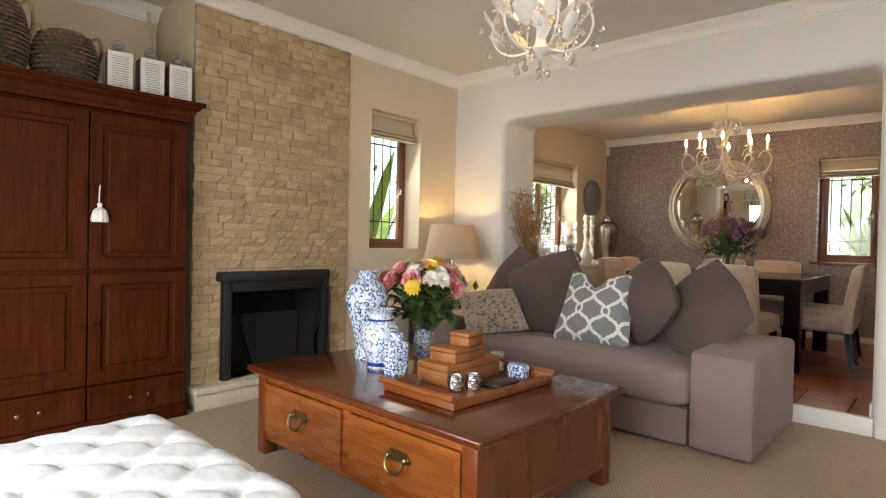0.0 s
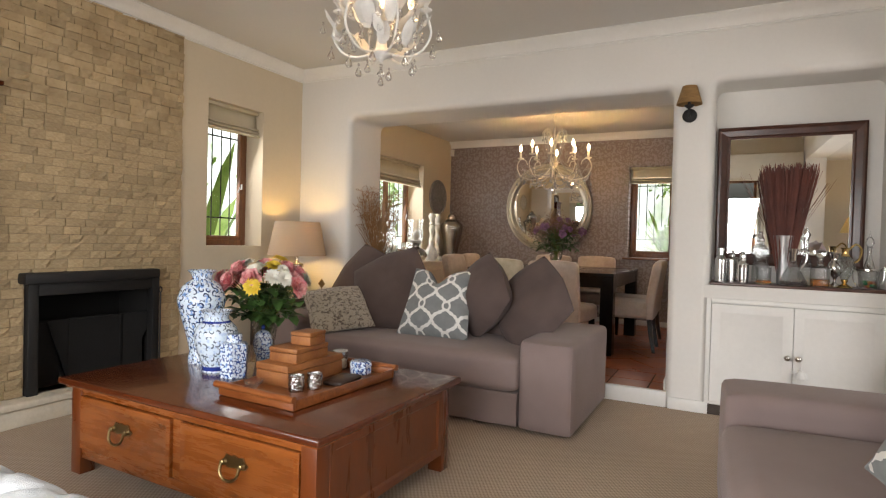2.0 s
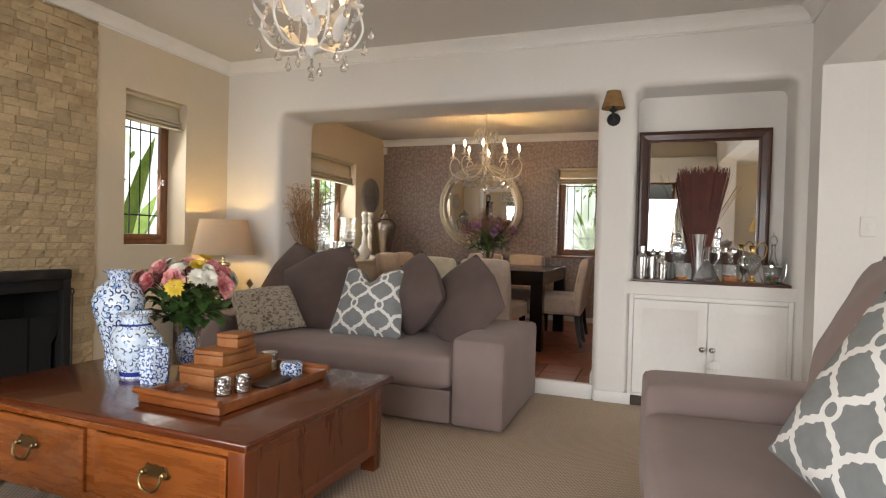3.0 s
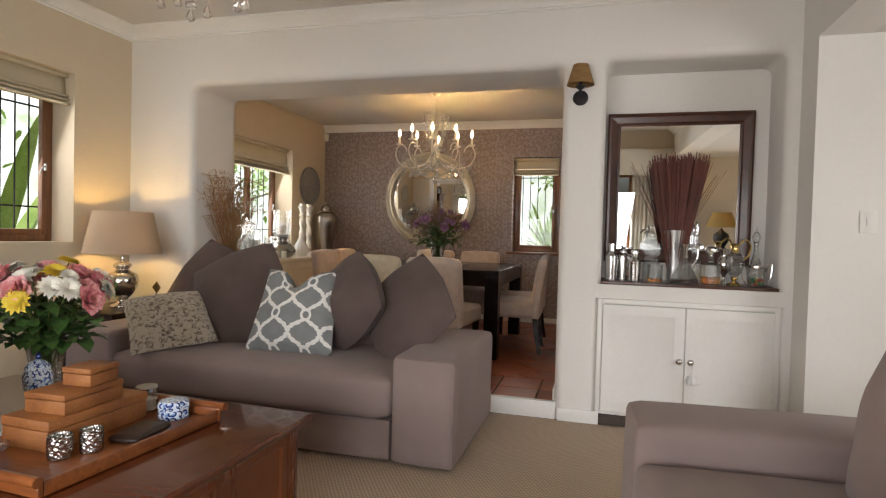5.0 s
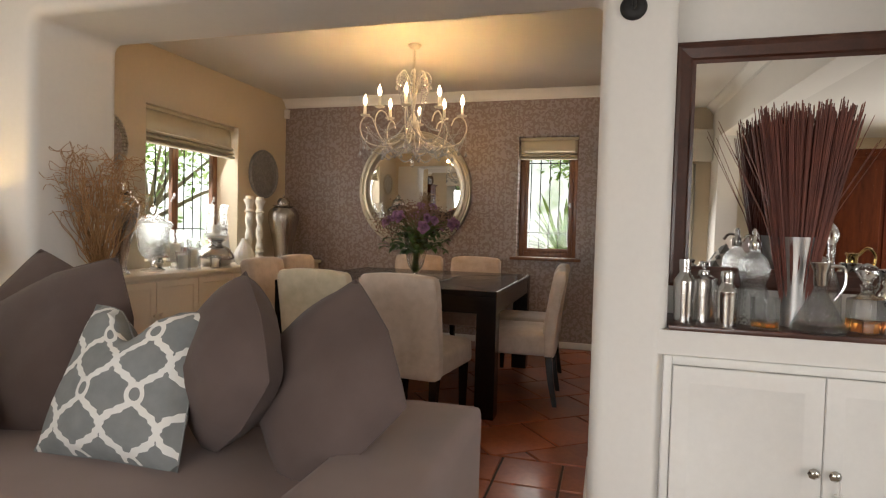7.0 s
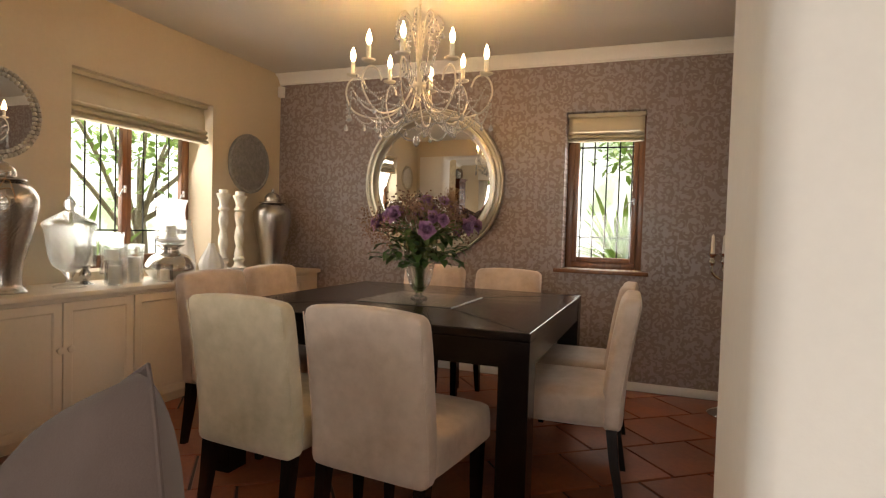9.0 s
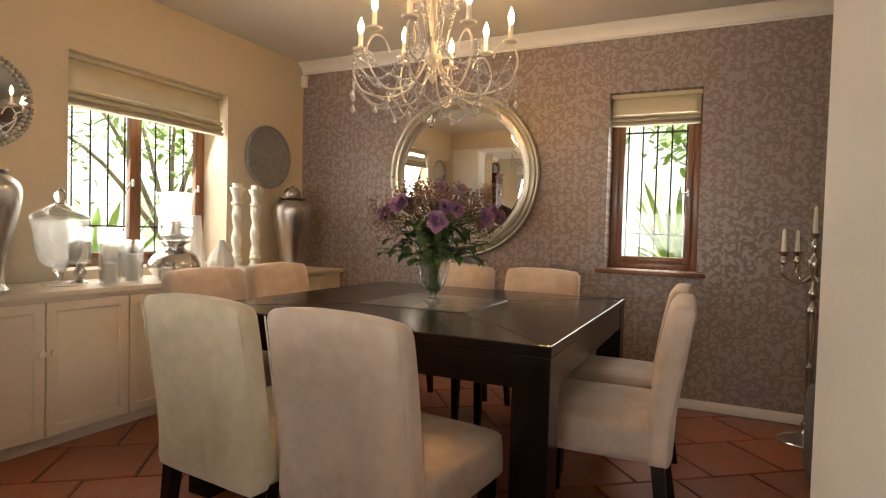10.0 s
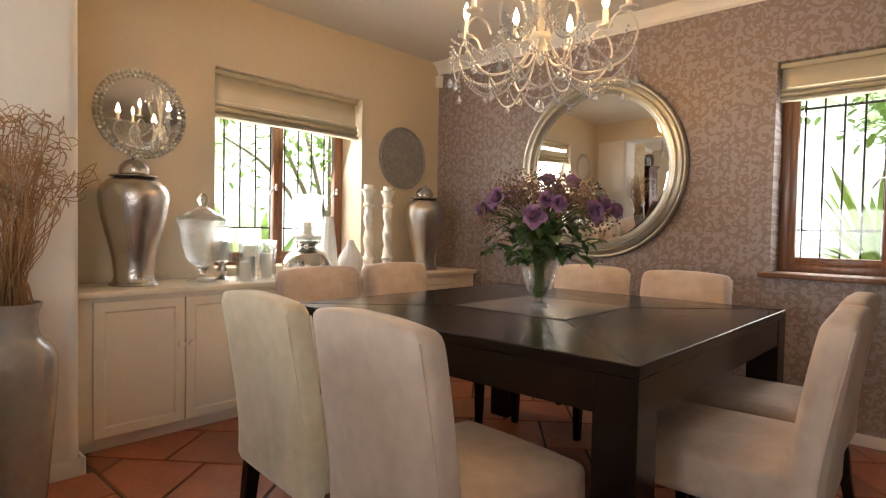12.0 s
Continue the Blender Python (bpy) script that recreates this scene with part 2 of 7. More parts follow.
def glowing(name, colour, strength):
    m, t, p = base_material(name)
    p.inputs["Base Color"].default_value = (*colour, 1)
    p.inputs["Emission Color"].default_value = (*colour, 1)
    p.inputs["Emission Strength"].default_value = strength
    return m


def shade_cloth(name, colour, through_light=0.5):
    m, t, p = base_material(name)
    out = t.nodes["Material Output"]
    v = coords(t, "Object")
    n = noise_of(t, v, 220, 3)
    col = mixed(t, n, colour, tuple(c * 0.82 for c in colour))
    tl = t.nodes.new("ShaderNodeBsdfTranslucent")
    mx = t.nodes.new("ShaderNodeMixShader")
    mx.inputs[0].default_value = through_light
    t.links.new(col, p.inputs["Base Color"])
    t.links.new(col, tl.inputs[0])
    p.inputs["Roughness"].default_value = 0.9
    t.links.new(p.outputs[0], mx.inputs[1])
    t.links.new(tl.outputs[0], mx.inputs[2])
    t.links.new(mx.outputs[0], out.inputs[0])
    bumped(t, p, n, 0.2, 0.002)
    return m


def fur():
    m, t, p = base_material("spotted_fur")
    v = coords(t, "Object")
    spots = noise_of(t, v, 44, 3, 0.6, 0.6)
    r = t.nodes.new("ShaderNodeMapRange")
    r.inputs[1].default_value, r.inputs[2].default_value = 0.50, 0.60
    t.links.new(spots, r.inputs[0])
    n = noise_of(t, coords(t, "Object", (1, 1, 0.3)), 300, 4)
    base = mixed(t, noise_of(t, v, 5, 2), (0.42, 0.35, 0.25), (0.60, 0.54, 0.44))
    col = mixed(t, r.outputs[0], base, (0.085, 0.055, 0.04))
    t.links.new(mixed(t, maths(t, "MULTIPLY", n, 0.4), col, (0.34, 0.28, 0.21)), p.inputs["Base Color"])
    p.inputs["Roughness"].default_value, p.inputs["Sheen Weight"].default_value = 0.95, 0.4
    bumped(t, p, maths(t, "ADD", n, maths(t, "MULTIPLY", spots, -0.5)), 0.8, 0.01)
    return m


PLASTER = surface("cream_plaster", (0.595, 0.505, 0.37), (0.635, 0.545, 0.41), 0.75, big=1.2, fine=35, bump=0.12, depth=0.006)
WHITE_PLASTER = surface("white_plaster", (0.70, 0.678, 0.64), (0.745, 0.723, 0.685), 0.75, big=1.2, fine=35, bump=0.14, depth=0.006)
CEILING = surface("ceiling_paint", (0.62, 0.60, 0.565), (0.66, 0.64, 0.605), 0.8, big=0.8, fine=50, bump=0.05)
TRIM = surface("white_gloss_paint", (0.73, 0.715, 0.68), (0.79, 0.775, 0.74), 0.42, big=2.5, fine=40, bump=0.05)
CREAM_PAINT = surface("cream_cupboard_paint", (0.68, 0.60, 0.48), (0.74, 0.66, 0.54), 0.45, big=2.0, fine=45, bump=0.05)
PAPER = wallpaper()
CARPET = carpet()
SANDSTONE = surface("split_stone", (0.37, 0.265, 0.14), (0.55, 0.43, 0.262), 0.85, big=5.5, fine=30, bump=0.35, depth=0.010, random_tone=0.3, contrast=(0.3, 0.7))
SANDSTONE_REST = surface("split_stone_rest", (0.37, 0.265, 0.14), (0.55, 0.43, 0.262), 0.85, big=5.5, fine=30, bump=0.35, depth=0.010, random_tone=0.3, contrast=(0.3, 0.7), islands=True)
MORTAR = surface("stone_bed", (0.22, 0.165, 0.10), (0.32, 0.25, 0.165), 0.9, big=6, fine=60, bump=0.4)
TERRACOTTA = surface("terracotta", (0.26, 0.065, 0.028), (0.44, 0.14, 0.062), 0.34, big=3.2, fine=30, bump=0.12, random_tone=0.4, coat=0.25)
GROUT = surface("dark_grout", (0.06, 0.045, 0.036), (0.10, 0.075, 0.06), 0.85, big=8, fine=90)
MAHOGANY = wood("mahogany", (0.026, 0.0052, 0.0013), (0.088, 0.0185, 0.0042), 0.45, 0.0, (10, 10, 1), 3.0, 0.08)
CHERRY = wood("cherry_wood", (0.17, 0.040, 0.0075), (0.35, 0.105, 0.020), 0.25, 0.4, (1.2, 10, 10))
CHERRY_SIDE = wood("cherry_wood_upright", (0.115, 0.026, 0.0053), (0.19, 0.047, 0.0095), 0.27, 0.35, (4, 4, 0.5), 2.0)
CHERRY_TOP = wood("polished_cherry_top", (0.060, 0.0125, 0.0035), (0.14, 0.033, 0.009), 0.2, 0.4, (1.2, 10, 10))
TRAY_WOOD = wood("tray_wood", (0.14, 0.034, 0.008), (0.31, 0.10, 0.025), 0.3, 0.3, (2, 12, 12))
CARVED = surface("carved_box_wood", (0.21, 0.068, 0.018), (0.38, 0.15, 0.042), 0.5, big=8, fine=120, bump=0.6, depth=0.006)
DARK_WOOD = wood("espresso_wood", (0.005, 0.003, 0.0026), (0.013, 0.008, 0.006), 0.15, 0.0, (1.2, 10, 10), 3.0, 0.3)
for shiny in (DARK_WOOD, CHERRY_TOP):
    shiny.node_tree.nodes["Principled BSDF"].inputs["Coat Roughness"].default_value = 0.05
BLACK_WOOD = wood("dark_side_table_wood", (0.012, 0.007, 0.005), (0.035, 0.018, 0.012), 0.35, 0.2, (10, 10, 2))
WINDOW_WOOD = wood("window_wood", (0.10, 0.035, 0.012), (0.24, 0.095, 0.034), 0.4, 0.2, (12, 12, 1.5))
MIRROR_WOOD = wood("mirror_frame_wood", (0.030, 0.008, 0.004), (0.085, 0.025, 0.012), 0.35, 0.3, (3, 12, 3))
SOFA = surface("taupe_upholstery", (0.225, 0.166, 0.155), (0.275, 0.208, 0.195), 0.9, big=3, fine=420, bump=0.3, depth=0.002, sheen=0.1)
PILLOW = surface("dark_taupe_cloth", (0.086, 0.058, 0.051), (0.118, 0.083, 0.074), 0.9, big=5, fine=380, bump=0.3, depth=0.003, sheen=0.08)
LATTICE = lattice()
FUR = fur()
SUEDE = surface("cream_suede", (0.40, 0.30, 0.225), (0.62, 0.505, 0.42), 0.9, big=3.6, fine=16, bump=0.06, depth=0.003, sheen=0.4, contrast=(0.3, 0.6))
SUEDE_GREEN = surface("greenish_suede", (0.37, 0.31, 0.19), (0.62, 0.53, 0.385), 0.9, big=3.6, fine=16, bump=0.06, depth=0.003, sheen=0.4, contrast=(0.3, 0.6))
WHITE_CLOTH = surface("white_tufted_cloth", (0.56, 0.60, 0.63), (0.72, 0.74, 0.755), 0.85, big=14, fine=140, bump=0.5, depth=0.006, stretch=(1, 3, 1))
BLIND = surface("roman_blind_cloth", (0.48, 0.42, 0.30), (0.55, 0.49, 0.36), 0.9, big=3, fine=240, bump=0.25, depth=0.002)
CURTAIN = surface("curtain_cloth", (0.58, 0.55, 0.47), (0.68, 0.64, 0.56), 0.9, big=3, fine=200, bump=0.2)
BLACK_IRON = surface("black_iron", (0.006, 0.006, 0.006), (0.014, 0.013, 0.013), 0.6, 0.0, big=6, fine=80, bump=0.25)
SOOT = surface("soot", (0.003, 0.003, 0.003), (0.008, 0.007, 0.006), 0.9, big=6, fine=60, bump=0.3)
HEARTH = surface("painted_hearth", (0.52, 0.46, 0.36), (0.66, 0.60, 0.49), 0.7, big=4, fine=40, bump=0.3)
SILVER = metal("polished_silver", (0.72, 0.71, 0.69), 0.14)
HAMMERED = metal("hammered_nickel", (0.64, 0.60, 0.55), 0.22, 0.32, 105)
PEWTER = surface("embossed_pewter", (0.20, 0.205, 0.21), (0.34, 0.34, 0.34), 0.5, 0.35, big=30, fine=90, bump=0.5, depth=0.004)
CHAMPAGNE = metal("champagne_leaf", (0.66, 0.61, 0.50), 0.40, wear=0.2)
BRASS = metal("aged_brass", (0.44, 0.32, 0.15), 0.34, wear=0.3)
GOLD = metal("bright_brass", (0.75, 0.55, 0.22), 0.16)
STEEL = metal("brushed_steel", (0.56, 0.56, 0.56), 0.3)
CRYSTAL = glass("crystal", clear=0.97, thin=0.35)
CUT_CRYSTAL = glass("cut_crystal", relief=0.6, cells=60, clear=0.97, thin=0.66)
BEAD = glass("pearly_crystal", clear=0.65)
CLEAR = glass("clear_glass", thin=0.6)
AMBER = glass("amber_spirit", (0.75, 0.30, 0.06))
WINE = glass("dark_liqueur", (0.22, 0.03, 0.02))
PANE = pane_glass()
MIRROR = mirror_glass()
IVORY = surface("ivory_chandelier_paint", (0.62, 0.58, 0.50), (0.72, 0.68, 0.60), 0.45, big=20, fine=120)
WHITE_METAL = surface("white_leaf_enamel", (0.66, 0.65, 0.62), (0.78, 0.77, 0.74), 0.4, big=20, fine=120)
CANDLE = surface("white_wax", (0.74, 0.71, 0.63), (0.80, 0.77, 0.69), 0.5, big=9, fine=60, bump=0.05)
BULB = glowing("lit_bulb", (1.0, 0.74, 0.42), 22.0)
DIM_BULB = glowing("lit_living_bulb", (1.0, 0.78, 0.5), 6.0)
SHADE = shade_cloth("linen_shade", (0.58, 0.48, 0.37), 0.30)
YELLOW_SHADE = shade_cloth("mustard_shade", (0.50, 0.36, 0.13), 0.3)
RAFFIA = surface("woven_raffia", (0.19, 0.10, 0.035), (0.34, 0.20, 0.075), 0.8, big=10, fine=160, bump=0.6, stretch=(1, 1, 4))
WICKER = surface("grey_wicker", (0.085, 0.055, 0.033), (0.20, 0.135, 0.085), 0.8, big=8, fine=110, bump=0.6)
ROPE = surface("handle_rope", (0.26, 0.17, 0.08), (0.38, 0.26, 0.14), 0.85, big=9, fine=150, bump=0.5)
TWIG = surface("dry_twigs", (0.22, 0.115, 0.045), (0.42, 0.24, 0.11), 0.8, big=8, fine=90)
RED_TWIG = surface("dark_red_twigs", (0.080, 0.017, 0.010), (0.18, 0.046, 0.026), 0.6, big=8, fine=120, random_tone=0.3)
GREY_GLAZE = surface("grey_glazed_pot", (0.30, 0.275, 0.25), (0.40, 0.37, 0.335), 0.22, big=3, fine=30, coat=0.5, bump=0.04)
LEAF = surface("leaf_green", (0.028, 0.070, 0.016), (0.075, 0.155, 0.036), 0.5, big=12, fine=60, random_tone=0.3)
LIGHT_LEAF = surface("bright_leaf", (0.18, 0.36, 0.06), (0.44, 0.62, 0.20), 0.5, big=6, fine=60)
STEM = surface("stem_green", (0.07, 0.10, 0.02), (0.13, 0.16, 0.04), 0.6, big=12, fine=60)
PINK = surface("pink_petal", (0.68, 0.16, 0.21), (0.84, 0.52, 0.48), 0.7, big=30, fine=60)
WHITE_PETAL = surface("white_petal", (0.74, 0.72, 0.62), (0.82, 0.80, 0.72), 0.7, big=30, fine=60)
YELLOW = surface("yellow_petal", (0.70, 0.48, 0.03), (0.80, 0.62, 0.08), 0.7, big=30, fine=60)
PURPLE = surface("purple_petal", (0.19, 0.075, 0.18), (0.46, 0.26, 0.42), 0.7, big=25, fine=60)
DUSTY = surface("dusty_filler_flower", (0.15, 0.085, 0.06), (0.33, 0.21, 0.15), 0.8, big=25, fine=60)
CERAMIC = surface("matt_white_ceramic", (0.76, 0.75, 0.72), (0.82, 0.81, 0.78), 0.35, big=4, fine=60, coat=0.3)
DISTRESSED = surface("chalk_white_wood", (0.62, 0.58, 0.50), (0.78, 0.75, 0.68), 0.75, big=14, fine=70, bump=0.3)
BLUE_A = blue_white("cobalt_scroll_glaze", 26, 1.3, 0.165, 0.9, (0.005, 0.022, 0.10))
BLUE_B = blue_white("cobalt_flower_glaze", 30, 0.8, 0.12, 0.4, (0.10, 0.125, 0.18))
BLUE_C = blue_white("cobalt_panel_glaze", 42, 1.2, 0.20, 0.9, (0.010, 0.035, 0.20))
COBALT = surface("cobalt_glaze", (0.012, 0.03, 0.20), (0.03, 0.06, 0.32), 0.15, big=9, fine=60, coat=0.5, bump=0)
LEATHER = surface("dark_leather", (0.022, 0.012, 0.009), (0.045, 0.026, 0.02), 0.45, big=10, fine=120, bump=0.3)
PLASTIC = surface("white_plastic", (0.68, 0.66, 0.62), (0.72, 0.70, 0.66), 0.4, big=4, fine=60, bump=0)
GREY_CLOTH = surface("grey_bench_cloth", (0.17, 0.165, 0.16), (0.23, 0.22, 0.21), 0.9, big=4, fine=260, bump=0.25)
FROST = surface("frosted_inlay_glass", (0.16, 0.165, 0.16), (0.20, 0.205, 0.2), 0.2, big=5, fine=60, bump=0, coat=0.6)
GARDEN_WALL = surface("pale_garden_wall", (0.55, 0.53, 0.48), (0.70, 0.68, 0.63), 0.9, big=2, fine=30, bump=0.3)
def backdrop_glow():
    """Emissive backdrop: a sunlit garden's glare as glowing white with soft green foliage in it."""
    m, t, p = base_material("glowing_garden_backdrop")
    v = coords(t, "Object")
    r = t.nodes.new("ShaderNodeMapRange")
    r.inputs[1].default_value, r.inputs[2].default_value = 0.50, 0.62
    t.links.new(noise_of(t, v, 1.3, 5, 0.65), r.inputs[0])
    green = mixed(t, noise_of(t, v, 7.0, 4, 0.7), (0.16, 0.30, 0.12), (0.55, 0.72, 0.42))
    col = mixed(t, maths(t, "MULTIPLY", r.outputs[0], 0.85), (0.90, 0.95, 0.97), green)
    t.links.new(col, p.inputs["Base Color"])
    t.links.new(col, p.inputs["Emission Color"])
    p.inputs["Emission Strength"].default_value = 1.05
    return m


BACKDROP_GLOW = backdrop_glow()
SOIL = surface("garden_ground", (0.12, 0.13, 0.06), (0.28, 0.27, 0.18), 0.95, big=1.5, fine=25, bump=0.4)
BARK = surface("garden_bark", (0.19, 0.15, 0.11), (0.36, 0.30, 0.23), 0.9, big=6, fine=40, bump=0.5)
RUG = surface("patterned_rug", (0.16, 0.045, 0.03), (0.34, 0.25, 0.18), 0.95, big=14, fine=80, bump=0.4, contrast=(0.45, 0.55))


# ---- builders ----
def part(name, bm, material, parent=None, label="", smooth=True):
    """Links a bmesh as one mesh object under a thing or a part."""
    bmesh.ops.recalc_face_normals(bm, faces=bm.faces)
    me = bpy.data.meshes.new(name)
    bm.to_mesh(me)
    bm.free()
    if smooth:
        me.shade_smooth()
        me.set_sharp_from_angle(angle=radians(38))
    me.materials.append(material)
    ob = new(name, me)
    ob.parent = parent
    if label:
        ob["label"] = label
    return ob


def thing(name, m, label, category, group="", kind=""):
    ob = new(name)
    ob.empty_display_size = 0.05
    ob.matrix_basis = m
    return tagged(ob, label, category, group, kind)


def structure(name, bm, material, label, category="", smooth=True):
    return tagged(part(name, bm, material, None, "", smooth), label, category, "", "structure")


def moved(bm, m, start=0):
    bm.verts.ensure_lookup_table()
    for v in bm.verts[start:]:
        v.co = m @ v.co
    return bm


def box(x0, x1, y0, y1, z0, z1, bevel=0.0, bm=None, segments=2):
    tmp = bmesh.new()
    bmesh.ops.create_cube(tmp, size=1.0)
    for v in tmp.verts:
        v.co = Vector((x0 + (v.co.x + 0.5) * (x1 - x0), y0 + (v.co.y + 0.5) * (y1 - y0), z0 + (v.co.z + 0.5) * (z1 - z0)))
    if bevel:
        bmesh.ops.bevel(tmp, geom=tmp.edges[:], offset=bevel, segments=segments, profile=0.5, affect="EDGES", clamp_overlap=True)
    return joined(tmp, bm)


def joined(tmp, bm):
    if bm is None:
        return tmp
    me = bpy.data.meshes.new("tmp")
    tmp.to_mesh(me)
    tmp.free()
    bm.from_mesh(me)
    bpy.data.meshes.remove(me)
    return bm


def lathe(profile, segments=32, bm=None, m=None, flute=0.0, flutes=12, twist=0.0, caps=True):
    """A body turned round z from (radius, height) pairs; its sheet is in metres."""
    tmp = bmesh.new()
    uv = tmp.loops.layers.uv.new("UVMap")
    rows = []
    widest = max(r for r, z in profile)
    z_low = profile[0][1]
    for r, z in profile:
        row = []
        for i in range(segments):
            a = math.tau * i / segments
            rr = r * (1 + flute * math.cos(flutes * a + twist * (z - z_low)))
            row.append(tmp.verts.new((rr * math.cos(a), rr * math.sin(a), z)))
        rows.append(row)
    run = [0.0]
    for (r0, z0), (r1, z1) in zip(profile, profile[1:]):
        run.append(run[-1] + math.hypot(r1 - r0, z1 - z0))
    for k in range(len(rows) - 1):
        for i in range(segments):
            j = (i + 1) % segments
            f = tmp.faces.new((rows[k][i], rows[k][j], rows[k + 1][j], rows[k + 1][i]))
            for loop, (c, d) in zip(f.loops, ((i, k), (i + 1, k), (i + 1, k + 1), (i, k + 1))):
                loop[uv].uv = (math.tau * c / segments * widest, run[d])
    for row, r in ((rows[0], profile[0][0]), (rows[-1], profile[-1][0])):
        if r > 1e-4 and caps and tuple(profile[0]) != tuple(profile[-1]):
            tmp.faces.new(row)
    if min(profile[0][0], profile[-1][0]) <= 1e-4:
        bmesh.ops.remove_doubles(tmp, verts=tmp.verts, dist=1e-5)
    if m is not None:
        moved(tmp, m)
    return joined(tmp, bm)


def smooth_profile(points, steps=6):
    """A rounded run of (radius, height) through the points."""
    out = []
    n = len(points)
    for i in range(n - 1):
        p0, p1, p2, p3 = (Vector(points[max(0, min(n - 1, i + k))]) for k in (-1, 0, 1, 2))
        for s in range(steps):
            u = s / steps
            q = 0.5 * ((2 * p1) + (p2 - p0) * u + (2 * p0 - 5 * p1 + 4 * p2 - p3) * u * u + (3 * p1 - p0 - 3 * p2 + p3) * u ** 3)
            out.append((max(q.x, 0.0), q.y))
    out.append(tuple(points[-1]))
    return out


def vessel(points, wall=0.004, segments=32, steps=6, floor_at=0.01, bm=None, m=None, **more):
    """An open pot: the outer run, then the same run a wall's thickness inside."""
    outer = smooth_profile(points, steps)
    inner = [(max(r - wall, 0.001), z) for r, z in reversed(outer) if z > outer[0][1] + floor_at]
    return lathe([(0.0, outer[0][1])] + outer + inner + [(0.0, inner[-1][1])], segments, bm, m, **more)


def tube(points, radius, sides=8, bm=None, taper=1.0):
    tmp = bmesh.new()
    pts = [Vector(p) for p in points]
    rows = []
    normal = None
    for i, p in enumerate(pts):
        d = (pts[min(i + 1, len(pts) - 1)] - pts[max(i - 1, 0)])
        if d.length < 1e-9:
            d = Vector((0, 0, 1))
        d.normalize()
        if normal is None:
            normal = d.orthogonal().normalized()
        else:
            normal = (normal - d * normal.dot(d))
            normal = normal.normalized() if normal.length > 1e-6 else d.orthogonal().normalized()
        side = d.cross(normal)
        r = radius * (1 + (taper - 1) * i / max(1, len(pts) - 1))
        rows.append([tmp.verts.new(p + (normal * math.cos(a) + side * math.sin(a)) * r) for a in (math.tau * k / sides for k in range(sides))])
    for a, b in zip(rows, rows[1:]):
        for k in range(sides):
            tmp.faces.new((a[k], a[(k + 1) % sides], b[(k + 1) % sides], b[k]))
    tmp.faces.new(rows[0])
    tmp.faces.new(rows[-1])
    return joined(tmp, bm)


def spline(points, steps=6):
    out = []
    pts = [Vector(p) for p in points]
    n = len(pts)
    for i in range(n - 1):
        p0, p1, p2, p3 = (pts[max(0, min(n - 1, i + k))] for k in (-1, 0, 1, 2))
        for s in range(steps):
            u = s / steps
            out.append(0.5 * ((2 * p1) + (p2 - p0) * u + (2 * p0 - 5 * p1 + 4 * p2 - p3) * u * u + (3 * p1 - p0 - 3 * p2 + p3) * u ** 3))
    out.append(pts[-1])
    return out


def drop(size, bm, m):
    """A faceted crystal drop hanging below its origin."""
    lathe([(0.0, 0.0), (size * 0.22, -size * 0.35), (size * 0.36, -size * 0.7), (size * 0.2, -size * 0.92), (0.0, -size)], 6, bm, m)


def bead(size, bm, place):
    lathe([(0.0, -size), (size * 0.8, -size * 0.5), (size * 0.8, size * 0.5), (0.0, size)], 6, bm, Matrix.Translation(place))


def blade(points, width, bm, droop=None, uneven=0.0):
    """A long leaf with a folded middle, from points along its rib."""
    pts = [Vector(p) for p in points]
    n = len(pts)
    rows = []
    for i, p in enumerate(pts):
        d = (pts[min(i + 1, n - 1)] - pts[max(i - 1, 0)]).normalized()
        side = d.cross(Vector((0, 0, 1)))
        side = side.normalized() if side.length > 1e-4 else Vector((1, 0, 0))
        u = i / (n - 1)
        w = width * (math.sin(math.pi * min(1, 0.12 + 0.88 * u)) ** 0.7 if u < 1 else 0.02)
        up = side.cross(d)
        rows.append([bm.verts.new(p - side * w + up * w * 0.25), bm.verts.new(p), bm.verts.new(p + side * w + up * w * 0.25)])
    for a, b in zip(rows, rows[1:]):
        for k in (0, 1):
            bm.faces.new((a[k], a[k + 1], b[k + 1], b[k]))


